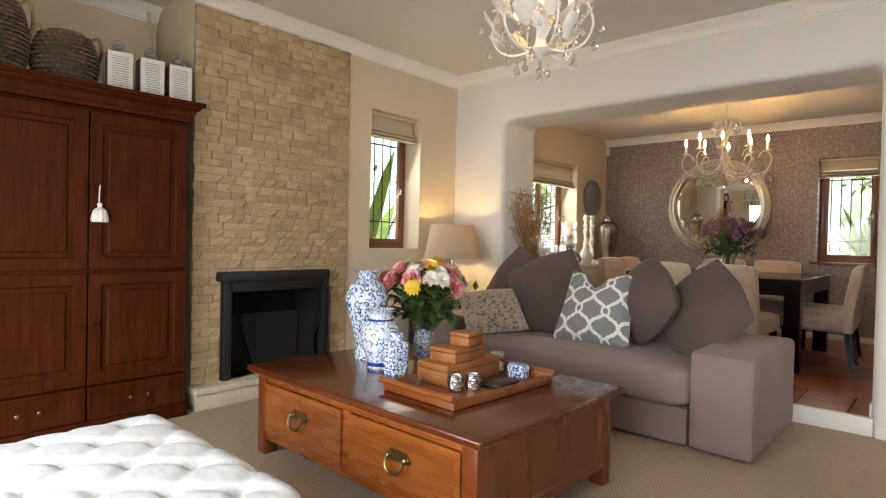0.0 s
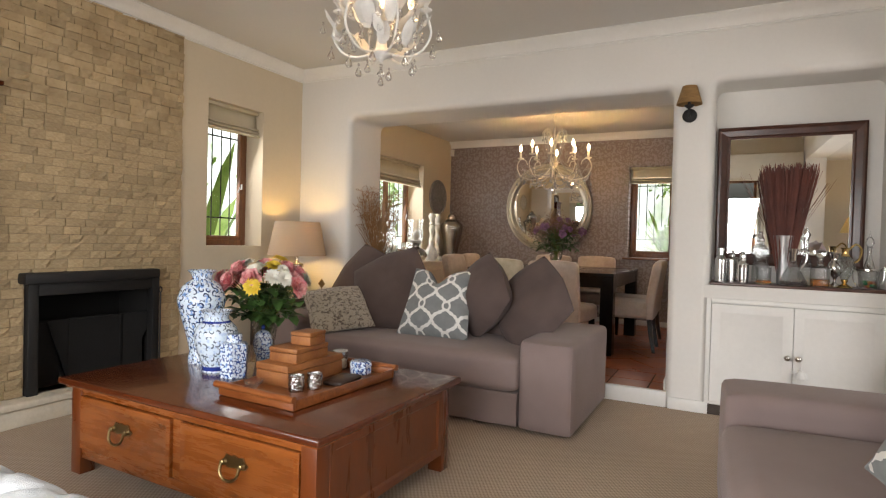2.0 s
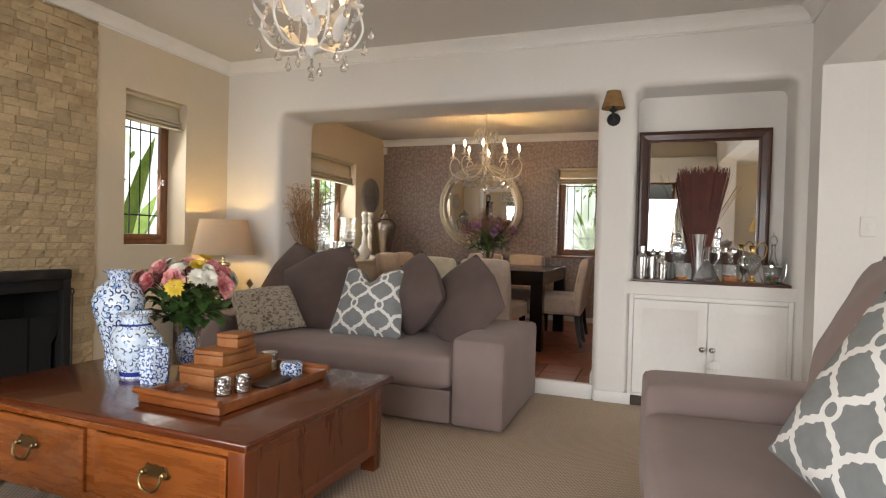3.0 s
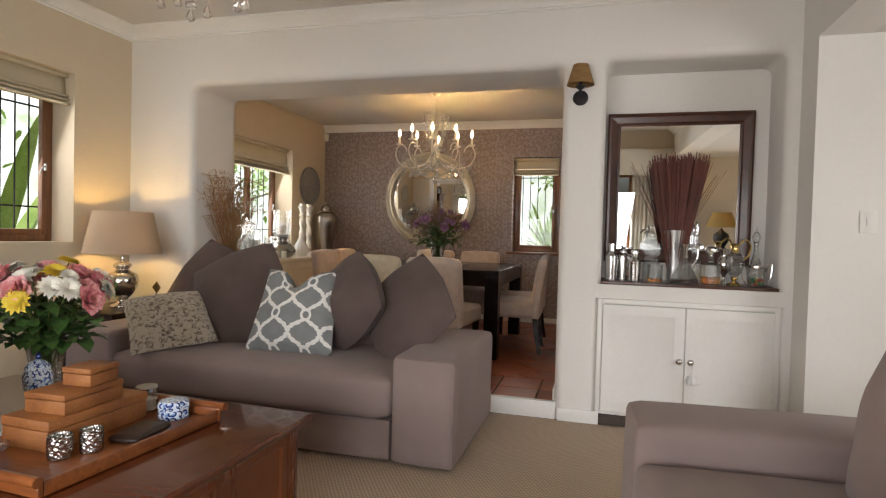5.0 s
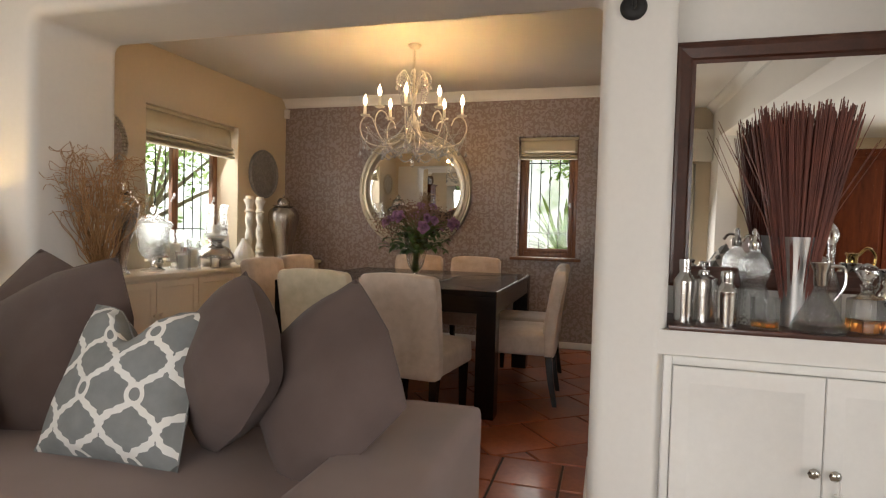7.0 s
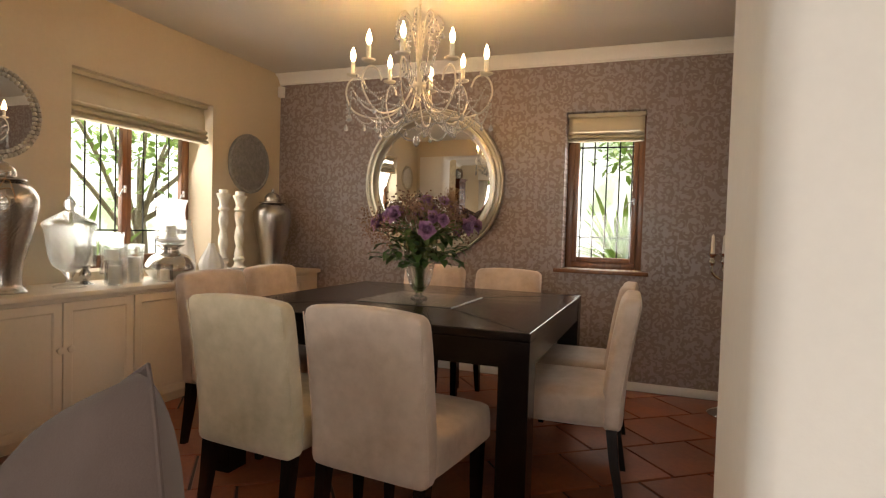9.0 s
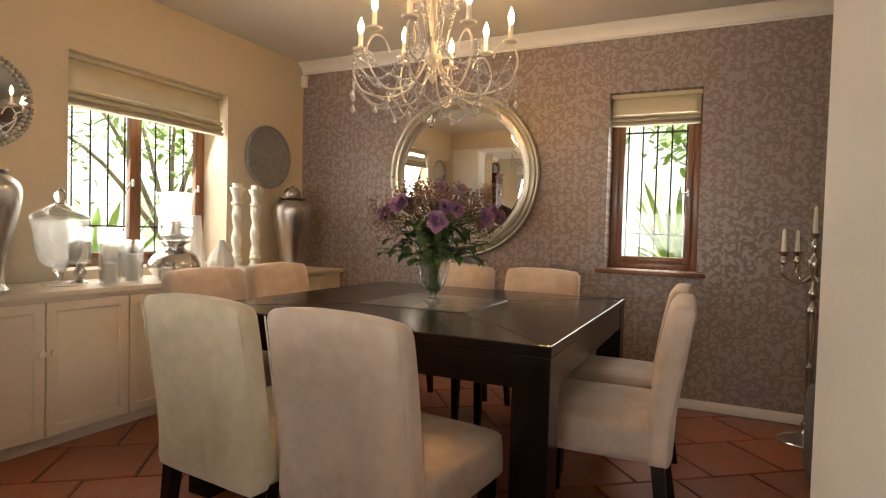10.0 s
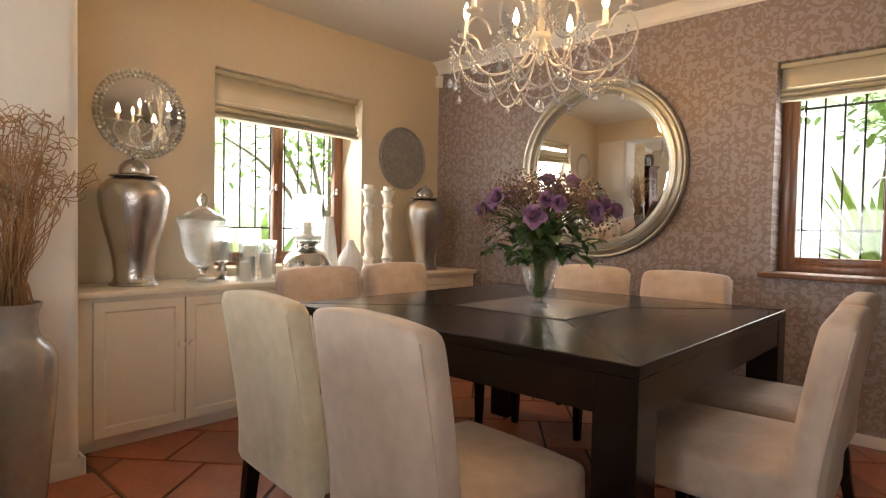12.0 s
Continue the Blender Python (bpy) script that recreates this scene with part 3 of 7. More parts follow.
def cushion(side, thick, seed=0, chop=0.0, n=18, pinch=0.035, height=None):
    """A stuffed square cushion standing in x and z, with drawn-in edges, sharp corners and a piped rim."""
    height = height or side
    bm = bmesh.new()
    uv = bm.loops.layers.uv.new("UVMap")
    rnd = random.Random(seed)
    ox, oz = rnd.uniform(0, 9), rnd.uniform(0, 9)
    grids = []
    for face in (-1, 1):
        grid = []
        for i in range(n + 1):
            row = []
            for j in range(n + 1):
                u, v = 2 * i / n - 1, 2 * j / n - 1
                x = u * (1 - pinch * (1 - abs(v)) ** 0.8 * abs(u) ** 2) * side / 2
                z = v * (1 - pinch * (1 - abs(u)) ** 0.8 * abs(v) ** 2) * height / 2
                full = ((1 - u ** 2) * (1 - v ** 2)) ** 0.42
                wob = noise.noise(Vector((u * 1.6 + ox, v * 1.6 + oz, face * 3.0)))
                y = face * thick / 2 * full * (1 + 0.22 * wob)
                wrinkle = noise.noise(Vector((u * 5 + oz, v * 5, face + ox)))
                y += face * 0.006 * wrinkle * full
                z -= chop * max(0.0, v) ** 2 * math.exp(-((u + 0.05) / 0.30) ** 2) * height / 2
                x *= 1 - 0.18 * chop * v
                row.append(bm.verts.new((x, y, z)))
            grid.append(row)
        grids.append(grid)
        for i in range(n):
            for j in range(n):
                f = bm.faces.new((grid[i][j], grid[i + 1][j], grid[i + 1][j + 1], grid[i][j + 1]))
                for loop, (c, d) in zip(f.loops, ((i, j), (i + 1, j), (i + 1, j + 1), (i, j + 1))):
                    loop[uv].uv = (c / n * side * 2.0, d / n * height * 2.0)
    bmesh.ops.remove_doubles(bm, verts=bm.verts, dist=1e-5)
    return bm


def soft_box(x0, x1, y0, y1, z0, z1, r=0.05, puff=0.0, cuts=8, seed=0, wob=0.004):
    """An upholstered block: rounded edges, faces swelling a little, slightly uneven."""
    bm = bmesh.new()
    bmesh.ops.create_cube(bm, size=2.0)
    bmesh.ops.subdivide_edges(bm, edges=bm.edges[:], cuts=cuts, use_grid_fill=True)
    c = Vector(((x0 + x1) / 2, (y0 + y1) / 2, (z0 + z1) / 2))
    h = Vector(((x1 - x0) / 2, (y1 - y0) / 2, (z1 - z0) / 2))
    for v in bm.verts:
        u = v.co.copy()
        p = Vector([math.copysign(abs(a) ** 0.55, a) * b for a, b in zip(u, h)])
        inner = Vector([max(-(b - r), min(b - r, a)) for a, b in zip(p, h)])
        d = p - inner
        if d.length > 1e-6:
            near = max(abs(d.x), abs(d.y), abs(d.z))
            d = d.normalized() * (r if near > r * 0.999 else near)
        p = inner + d
        for k in range(3):
            if abs(u[k]) > 0.999:
                a, b = [u[q] for q in range(3) if q != k]
                p[k] += math.copysign(puff * (1 - a * a) * (1 - b * b), u[k])
        p += Vector((1, 1, 1)) * wob * noise.noise((p + c) * 3.1 + Vector((seed, 0, 0)))
        v.co = c + p
    return bm


def panel(w, h, t, bm=None, rail=0.06, sink=0.008, x=0.0, z=0.0, y=0.0, raised=False):
    """A framed door leaf in x and z, its face toward -y."""
    tmp = bmesh.new()
    bmesh.ops.create_cube(tmp, size=1.0)
    for v in tmp.verts:
        v.co = Vector((v.co.x * w, v.co.y * t, v.co.z * h))
    front = [f for f in tmp.faces if f.normal.y < -0.5]
    bmesh.ops.bevel(tmp, geom=[e for f in front for e in f.edges], offset=0.003, segments=1, affect="EDGES")
    front = [max((f for f in tmp.faces if f.normal.y < -0.9), key=lambda f: f.calc_area())]
    bmesh.ops.inset_region(tmp, faces=front, thickness=rail, depth=0)
    bmesh.ops.inset_region(tmp, faces=front, thickness=0.012, depth=-sink)
    if raised:
        bmesh.ops.inset_region(tmp, faces=front, thickness=0.035, depth=0)
        bmesh.ops.inset_region(tmp, faces=front, thickness=0.015, depth=sink * 0.8)
    moved(tmp, Matrix.Translation((x, y, z)))
    return joined(tmp, bm)


def arc(cx, cz, r, a0, a1, n=6):
    return [(cx + r * math.cos(radians(a0 + (a1 - a0) * i / n)), cz + r * math.sin(radians(a0 + (a1 - a0) * i / n))) for i in range(n + 1)]


def cove(a, b, drop_z, out, bm, ceiling_z, size=0.10):
    """A length of cornice from a to b along a wall; out points into the room."""
    prof = [(0, 0), (0.012, 0), (0.012, 0.012), (0.022, 0.016), (0.032, 0.04), (0.055, 0.068), (0.082, 0.082), (0.088, 0.09), (size, 0.09), (size, size), (0, size)]
    A, B, O = Vector((*a, 0)), Vector((*b, 0)), Vector((*out, 0))
    rows = [[bm.verts.new(P + O * (u * size / 0.1) + Vector((0, 0, ceiling_z - size + w * size / 0.1 - 0.001))) for u, w in [(min(q[0], size), min(q[1], size)) for q in prof]] for P in (A, B)]
    k = len(prof)
    for i in range(k):
        bm.faces.new((rows[0][i], rows[0][(i + 1) % k], rows[1][(i + 1) % k], rows[1][i]))
    bm.faces.new(rows[0])
    bm.faces.new(rows[1][::-1])
    return bm


# ---- the large structure ----
CEIL, DCEIL, STEP = 2.775, 2.665, 0.11
XW, XE, YN, YB, YS = -3.07, 1.72, 4.0, 4.55, -1.75
DW, DN, DE = -3.145, 7.50, 2.3


def pierced(x0, x1, z0, z1, y0, y1, holes):
    """A wall in x and z with square openings (x0, x1, z0, z1), from upright strips."""
    bm = bmesh.new()
    at = x0
    for a, b, c, d in sorted(holes):
        if a > at:
            box(at, a, y0, y1, z0, z1, 0, bm)
        if c > z0:
            box(a, b, y0, y1, z0, c, 0, bm)
        if d < z1:
            box(a, b, y0, y1, d, z1, 0, bm)
        at = b
    if x1 > at:
        box(at, x1, y0, y1, z0, z1, 0, bm)
    return bm


TURN_W = Matrix.Rotation(radians(90), 4, "Z")

structure("floor", box(XW - 0.7, XE + 2.6, YS, YN + 0.002, -0.12, 0.0), CARPET, "beige woven loop carpet with a small diamond weave", "carpet")
structure("ceiling", box(XW - 0.7, XE + 2.6, YS - 0.3, YN, CEIL, CEIL + 0.15), CEILING, "flat white painted living room ceiling", "ceiling")
structure("ceiling_dining", box(DW - 0.4, DE + 0.2, YN + 0.01, DN + 0.4, DCEIL, DCEIL + 0.15), CEILING, "flat white painted dining room ceiling", "ceiling")

# west wall of the living room, with the window; the part left of the chimney steps back
w = pierced(1.325, YN + 0.55, 0, CEIL, 0, 0.30, [(1.54, 2.42, 0.15, 0.86), (2.875, 3.485, 1.07, 2.28)])
structure("wall_west", moved(w, Matrix.Translation((XW, 0, 0)) @ TURN_W), PLASTER, "cream plastered living room wall with a deep window opening", "wall")
structure("wall_recess", box(XW - 0.72, XW - 0.60, YS, 1.33, 0, CEIL), PLASTER, "cream plastered recess wall behind the armoire", "wall")
structure("wall_recess_side", box(XW - 0.62, XW - 0.30, 1.325, 1.45, 0, CEIL), PLASTER, "cream plastered side of the chimney breast", "wall")

# thick wall between the rooms, with the wide opening and the bar niche
R = 0.055
OX0, OX1, OZ = -2.475, 0.352, 2.298
NX0, NX1, NZ = 0.625, 1.648, 2.325


def wall_line(d):
    """The outline of the wall, its openings widened by d."""
    r = R + d
    return [(XW, 0), (OX0 - d, 0), *arc(OX0 + R, OZ - R, r, 180, 90), *arc(OX1 - R, OZ - R, r, 90, 0), (OX1 + d, 0),
            (NX0 - d, 0), *arc(NX0 + R, NZ - R, r, 180, 90), *arc(NX1 - R, NZ - R, r, 90, 0), (NX1 + d, 0), (XE + 0.25, 0), (XE + 0.25, CEIL), (XW, CEIL)]


wall = bmesh.new()
SOFT = 0.055
rows = []
for side, y0 in ((-1, YN), (1, YB)):
    steps = range(6) if side < 0 else range(5, -1, -1)
    for k in steps:
        a = math.pi / 2 * k / 5
        rows.append([wall.verts.new((x, y0 - side * SOFT * (1 - math.cos(a)), z)) for x, z in wall_line(SOFT * (1 - math.sin(a)))])
wall.faces.new(rows[0])
wall.faces.new(rows[-1][::-1])
for a, b in zip(rows, rows[1:]):
    for i in range(len(a)):
        wall.faces.new((a[i], a[(i + 1) % len(a)], b[(i + 1) % len(a)], b[i]))
structure("wall_north", wall, WHITE_PLASTER, "thick cream plastered wall with a wide rounded opening and a niche", "wall")
structure("niche_back", box(NX0 - 0.05, NX1 + 0.05, 4.36, YB - 0.004, 0, NZ + 0.05), WHITE_PLASTER, "white plastered back of the bar niche", "wall")
structure("niche_front", box(NX0 - 0.04, NX1 + 0.04, YN + 0.004, 4.36, 0.815, 0.905), WHITE_PLASTER, "white plastered band below the niche shelf", "wall")
structure("niche_shelf", box(NX0 + 0.002, NX1 - 0.002, YN - 0.004, 4.358, 0.906, 0.925, 0.003), MIRROR_WOOD, "dark stained wooden shelf of the bar niche", "shelf")
structure("wall_header_dining", box(DW, DE, YB + 0.001, YB + 0.012, OZ + 0.02, DCEIL), PLASTER, "cream plastered wall above the opening", "wall")

# dining room
structure("subfloor_dining", box(DW - 0.3, DE + 0.1, YN + 0.03, DN + 0.1, -0.12, STEP - 0.008), GROUT, "dark grout bed of the terracotta floor", "floor")
structure("step_riser", box(OX0 - 0.0, OX1 + 0.012, YN + 0.003, YN + 0.05, 0.0, STEP + 0.003, 0.004), TRIM, "white painted step between the two rooms", "step")
d = pierced(YB - 0.55, DN + 0.3, 0, DCEIL, 0, 0.34, [(5.465, 6.64, 0.94, 2.20)])
structure("wall_dining_west", moved(d, Matrix.Translation((DW, 0, 0)) @ TURN_W), PLASTER, "warm cream plastered dining room wall with a wide window", "wall")
structure("wall_dining_north", moved(pierced(DW - 0.3, DE + 0.2, 0, DCEIL, 0, 0.34, [(-0.497, 0.09, 1.0, 2.205)]), Matrix.Translation((0, DN, 0))), PAPER,
          "taupe wallpapered wall with tone-on-tone scrolling leaves", "wall")
structure("wall_dining_east", box(DE, DE + 0.2, YN, DN, 0, DCEIL), PLASTER, "cream plastered east wall of the dining room", "wall")

# east side: short return, then the low passage beyond the opening
structure("wall_east_return", box(XE, XE + 0.25, 3.74, YN - 0.001, 0, CEIL), WHITE_PLASTER, "white plastered short return wall", "wall")
structure("wall_east_header", box(XE, XE + 0.25, -1.2, 3.739, 2.32, CEIL), WHITE_PLASTER, "white plastered beam over the passage opening", "wall")
structure("wall_east_south", box(XE, XE + 0.25, YS, -1.201, 0, CEIL), WHITE_PLASTER, "white plastered east wall", "wall")
structure("wall_passage", box(XE + 0.251, XE + 2.6, 3.742, 3.99, 0, 2.40), WHITE_PLASTER, "white plastered passage wall with a light switch", "wall")
structure("ceiling_passage", box(XE + 0.251, XE + 2.6, YS, 3.741, 2.322, 2.42), CEILING, "low white passage ceiling", "ceiling")
structure("wall_passage_east", moved(pierced(YS, 3.74, 0, 2.32, -0.2, 0.0, [(-0.2, 2.2, 0.5, 2.2)]), Matrix.Translation((XE + 2.4, 0, 0)) @ TURN_W), WHITE_PLASTER, "white plastered passage end wall", "wall")
structure("wall_south", moved(pierced(XW - 0.72, XE + 2.6, 0, CEIL, -0.25, 0, [(-2.2, 1.1, 0.08, 2.06)]), Matrix.Translation((0, YS, 0))), PLASTER, "cream plastered south wall with a wide window", "wall")

bm = cove((XW, 1.325), (XW, YN), 0, (1, 0), bmesh.new(), CEIL)
structure("cornice_west", bm, TRIM, "white coved plaster cornice", "cornice")
structure("cornice_north", cove((XW, YN), (XE, YN), 0, (0, -1), bmesh.new(), CEIL), TRIM, "white coved plaster cornice", "cornice")
structure("cornice_east", cove((XE, YS), (XE, YN), 0, (-1, 0), bmesh.new(), CEIL), TRIM, "white coved plaster cornice", "cornice")
structure("cornice_recess", cove((XW - 0.60, YS), (XW - 0.60, 1.325), 0, (1, 0), bmesh.new(), CEIL), TRIM, "white coved plaster cornice", "cornice")
structure("cornice_dining", cove((DW, DN), (DE, DN), 0, (0, -1), bmesh.new(), DCEIL, 0.095), TRIM, "white coved plaster cornice over the wallpaper", "cornice")
structure("baseboard_pier", box(OX1 + 0.025, NX0 + 0.012, YN - 0.016, YN, 0.0, 0.085, 0.006), TRIM, "white painted skirting at the foot of the pier", "skirting")
structure("baseboard_jamb", box(OX1 - 0.014, OX1, YN + 0.06, YB, STEP, STEP + 0.08, 0.005), TRIM, "white painted skirting inside the opening", "skirting")
structure("baseboard_jamb_west", box(OX0, OX0 + 0.014, YN + 0.06, YB, STEP, STEP + 0.08, 0.005), TRIM, "cream painted skirting inside the opening", "skirting")
structure("baseboard_jamb_end", box(-2.70, OX0 + 0.014, YB, YB + 0.014, STEP, STEP + 0.08, 0.005), TRIM, "cream painted skirting at the end of the wall", "skirting")
structure("baseboard_dining", box(-2.68, DE, DN - 0.016, DN, STEP, STEP + 0.065, 0.006), TRIM, "narrow cream skirting below the wallpaper", "skirting")
structure("baseboard_passage", box(XE + 0.251, XE + 2.6, 3.726, 3.742, 0, 0.085, 0.006), TRIM, "white painted skirting in the passage", "skirting")


def window(name, m, w, h, sashes, depth, label, bars, blind_drop, sill=None):
    """A wooden casement set deep in its opening, with burglar bars outside and a folded roman blind inside. Local x runs along the wall, -y into the room."""
    win = thing(name, m, label, "window", "", "structure")
    y = depth - 0.06
    f = 0.05
    bm = box(0, f, y, y + 0.06, 0, h, 0.004)
    box(w - f, w, y, y + 0.06, 0, h, 0.004, bm)
    box(f, w - f, y + 0.001, y + 0.059, 0, f, 0.004, bm)
    box(f, w - f, y + 0.001, y + 0.059, h - f, h, 0.004, bm)
    part("window_frame", bm, WINDOW_WOOD, win)
    for a, b in zip(sashes, sashes[1:]):
        a, b = a * (w - 2 * f) + f, b * (w - 2 * f) + f
        s = 0.038
        bm = box(a, a + s, y - 0.012, y + 0.03, f, h - f, 0.004)
        box(b - s, b, y - 0.012, y + 0.03, f, h - f, 0.004, bm)
        box(a + s, b - s, y - 0.011, y + 0.029, f, f + s, 0.004, bm)
        box(a + s, b - s, y - 0.011, y + 0.029, h - f - s, h - f, 0.004, bm)
        sash = part("sash", bm, WINDOW_WOOD, win)
        p = part("pane", box(a + s - 0.004, b - s + 0.004, y + 0.006, y + 0.010, f + s - 0.004, h - f - s + 0.004), PANE, sash)
        p.visible_shadow = False
        st = box(b - s + 0.008, b - s + 0.022, y - 0.03, y - 0.012, h * 0.42, h * 0.42 + 0.05, 0.003)
        tube([(b - s + 0.015, y - 0.03, h * 0.42 + 0.03), (b - s - 0.02, y - 0.045, h * 0.42 + 0.02), (b - s - 0.05, y - 0.045, h * 0.42 - 0.03)], 0.006, 6, st)
        part("window_catch", st, STEEL, sash, "steel casement catch")
    for k in range(bars):
        x = f + (w - 2 * f) * (k + 0.5) / bars
        part("burglar_bar", tube([(x, y + 0.10, 0.0), (x, y + 0.10, h)], 0.006, 6), BLACK_IRON, win, "black iron burglar bar")
    for z in (h * 0.2, h * 0.8):
        part("burglar_rail", box(0, w, y + 0.094, y + 0.106, z, z + 0.012), BLACK_IRON, win, "black iron burglar rail")
    if sill:
        part("window_sill", box(-0.055, w + 0.055, -0.045, y + 0.001, -0.03, -0.001, 0.006), sill, win)
    b = bmesh.new()
    rows = []
    folds = 3
    flat = blind_drop * 0.60
    prof = [(0.03, 0.0), (0.022, -flat * 0.5), (0.012, -flat)]
    for k in range(folds):
        zz = -flat - (blind_drop - flat) * (k / folds)
        step_z = (blind_drop - flat) / folds
        prof += [(-0.012 - 0.007 * k, zz - step_z * 0.35), (-0.014 - 0.007 * k, zz - step_z * 0.75), (0.004, zz - step_z * 0.95)]
    nx = 14
    for i in range(nx + 1):
        x = 0.012 + (w - 0.024) * i / nx
        rows.append([b.verts.new((x, 0.055 + u + 0.004 * noise.noise(Vector((i * 0.5, q * 9, w))), h - 0.012 + q * (1 + 0.03 * noise.noise(Vector((i * 0.21, 3, w)))))) for u, q in prof])
    for r0, r1 in zip(rows, rows[1:]):
        for k in range(len(prof) - 1):
            b.faces.new((r0[k], r0[k + 1], r1[k + 1], r1[k]))
    bl = thing("roman_blind", m, "beige linen roman blind drawn up in soft folds", "blind")
    cloth = part("blind_cloth", b, BLIND, bl)
    sol = cloth.modifiers.new("thick", "SOLIDIFY")
    sol.thickness = 0.006
    part("headrail", box(0.006, w - 0.006, 0.05, 0.10, h - 0.03, h - 0.003, 0.003), BLIND, bl)
    return win


window("window_1", Matrix.Translation((XW, 2.875, 1.07)) @ TURN_W, 0.61, 1.21, (0, 1), 0.26, "brown wooden casement window with burglar bars in the living room", 5, 0.22)
window("window_2", Matrix.Translation((DW, 5.465, 0.94)) @ TURN_W, 1.175, 1.26, (0, 0.5, 1), 0.30, "wide brown wooden casement window with two sashes and burglar bars", 9, 0.30)
window("window_3", Matrix.Translation((-0.497, DN, 1.0)), 0.587, 1.205, (0, 1), 0.24, "narrow brown wooden casement window in the wallpapered wall", 5, 0.215, WINDOW_WOOD)
for nm, x0, x1 in (("window_4", -2.2, 1.1),):
    win = thing(nm, pose(x0, YS, 0.08), "wide brown wooden glazed doors in the south wall", "window", "", "structure")
    wd, ht = x1 - x0, 1.98
    bm = box(0, wd, -0.2, -0.14, 0, 0.06, 0.004)
    box(0, wd, -0.2, -0.14, ht - 0.06, ht, 0.004, bm)
    for k in range(5):
        x = (wd - 0.06) * k / 4
        box(x, x + 0.06, -0.199, -0.141, 0.06, ht - 0.06, 0.004, bm)
    part("window_frame", bm, WINDOW_WOOD, win)


# ---- fireplace ----
fire = thing("fireplace", pose(XW, 1.98, 0), "black iron fireplace insert with a hood in a stone chimney breast", "fireplace")
part("hood", box(-0.02, 0.10, -0.487, 0.41, 0.838, 0.905, 0.010), BLACK_IRON, fire, "black iron mantel shelf")
bm = box(-0.01, 0.05, -0.445, -0.385, 0.15, 0.844, 0.004)
box(-0.01, 0.05, 0.385, 0.44, 0.15, 0.844, 0.004, bm)
box(-0.01, 0.05, -0.385, 0.385, 0.76, 0.844, 0.004, bm)
part("surround", bm, BLACK_IRON, fire)
bm = box(-0.42, -0.40, -0.45, 0.45, 0.14, 0.9)
box(-0.40, -0.012, -0.445, -0.43, 0.14, 0.9, 0, bm)
box(-0.40, -0.012, 0.425, 0.44, 0.14, 0.9, 0, bm)
box(-0.40, -0.012, -0.43, 0.425, 0.865, 0.9, 0, bm)
part("firebox", bm, SOOT, fire)
screen = thing("fire_screen", pose(XW - 0.10, 1.98, 0.141), "black folding mesh fire screen standing in the hearth opening", "fire screen")
for y0, turn, wide in ((-0.33, 14, 0.20), (-0.135, -3, 0.37), (0.24, -14, 0.15)):
    bm = moved(box(-0.006, 0.006, 0, 0.016, 0, 0.44, 0.003), pose(0, y0, 0, 0, 0, turn))
    for piece in ((wide - 0.016, wide, 0, 0.44), (0.016, wide - 0.016, 0, 0.016), (0.016, wide - 0.016, 0.424, 0.44)):
        n0 = len(bm.verts)
        box(-0.006, 0.006, piece[0], piece[1], piece[2], piece[3], 0.002, bm)
        moved(bm, pose(0, y0, 0, 0, 0, turn), n0)
    wing = part("screen_panel", bm, SOOT, screen)
    part("mesh", moved(box(-0.001, 0.001, 0.014, wide - 0.014, 0.014, 0.426), pose(0, y0, 0, 0, 0, turn)), SOOT, wing)
tool = thing("fire_poker", pose(XW + 0.075, 2.41, 0.15), "black iron poker hanging beside the fireplace", "poker")
bm = tube([(0, 0, 0.0), (0, 0, 0.58)], 0.006, 6)
tube([(math.sin(a) * 0.016, 0, 0.60 - math.cos(a) * 0.02) for a in (i * math.tau / 12 for i in range(13))], 0.004, 6, bm)
part("rod", bm, BLACK_IRON, tool)
hearth = thing("hearth", pose(0, 0, 0), "low cream painted stone hearth below the fireplace", "hearth")
part("slab", box(XW - 0.30, -2.93, 1.30, 2.62, 0.105, 0.15, 0.012, segments=3), HEARTH, hearth)
part("plinth", box(XW + 0.002, -2.95, 1.315, 2.60, 0.0, 0.104, 0.006), HEARTH, hearth)


rug = thing("hearth_rug", pose(-2.56, 2.2, 0), "small dark red and cream patterned hearth rug", "rug")
part("rug_pile", box(-0.33, 0.33, -0.46, 0.46, 0.001, 0.010, 0.003), RUG, rug)
part("fringe", box(-0.33, 0.33, -0.485, -0.461, 0.001, 0.005), HEARTH, rug)
cable = thing("wall_cable", pose(0, 0, 0), "painted cable running up the recess wall", "cable")
part("cable_run", tube(spline([(XW - 0.590, 1.297, 2.0), (XW - 0.588, 1.30, 2.4), (XW - 0.590, 1.295, 2.60), (XW - 0.575, 1.262, CEIL - 0.11), (XW - 0.53, 1.235, CEIL - 0.05)], 5), 0.011, 8), PLASTER, cable)

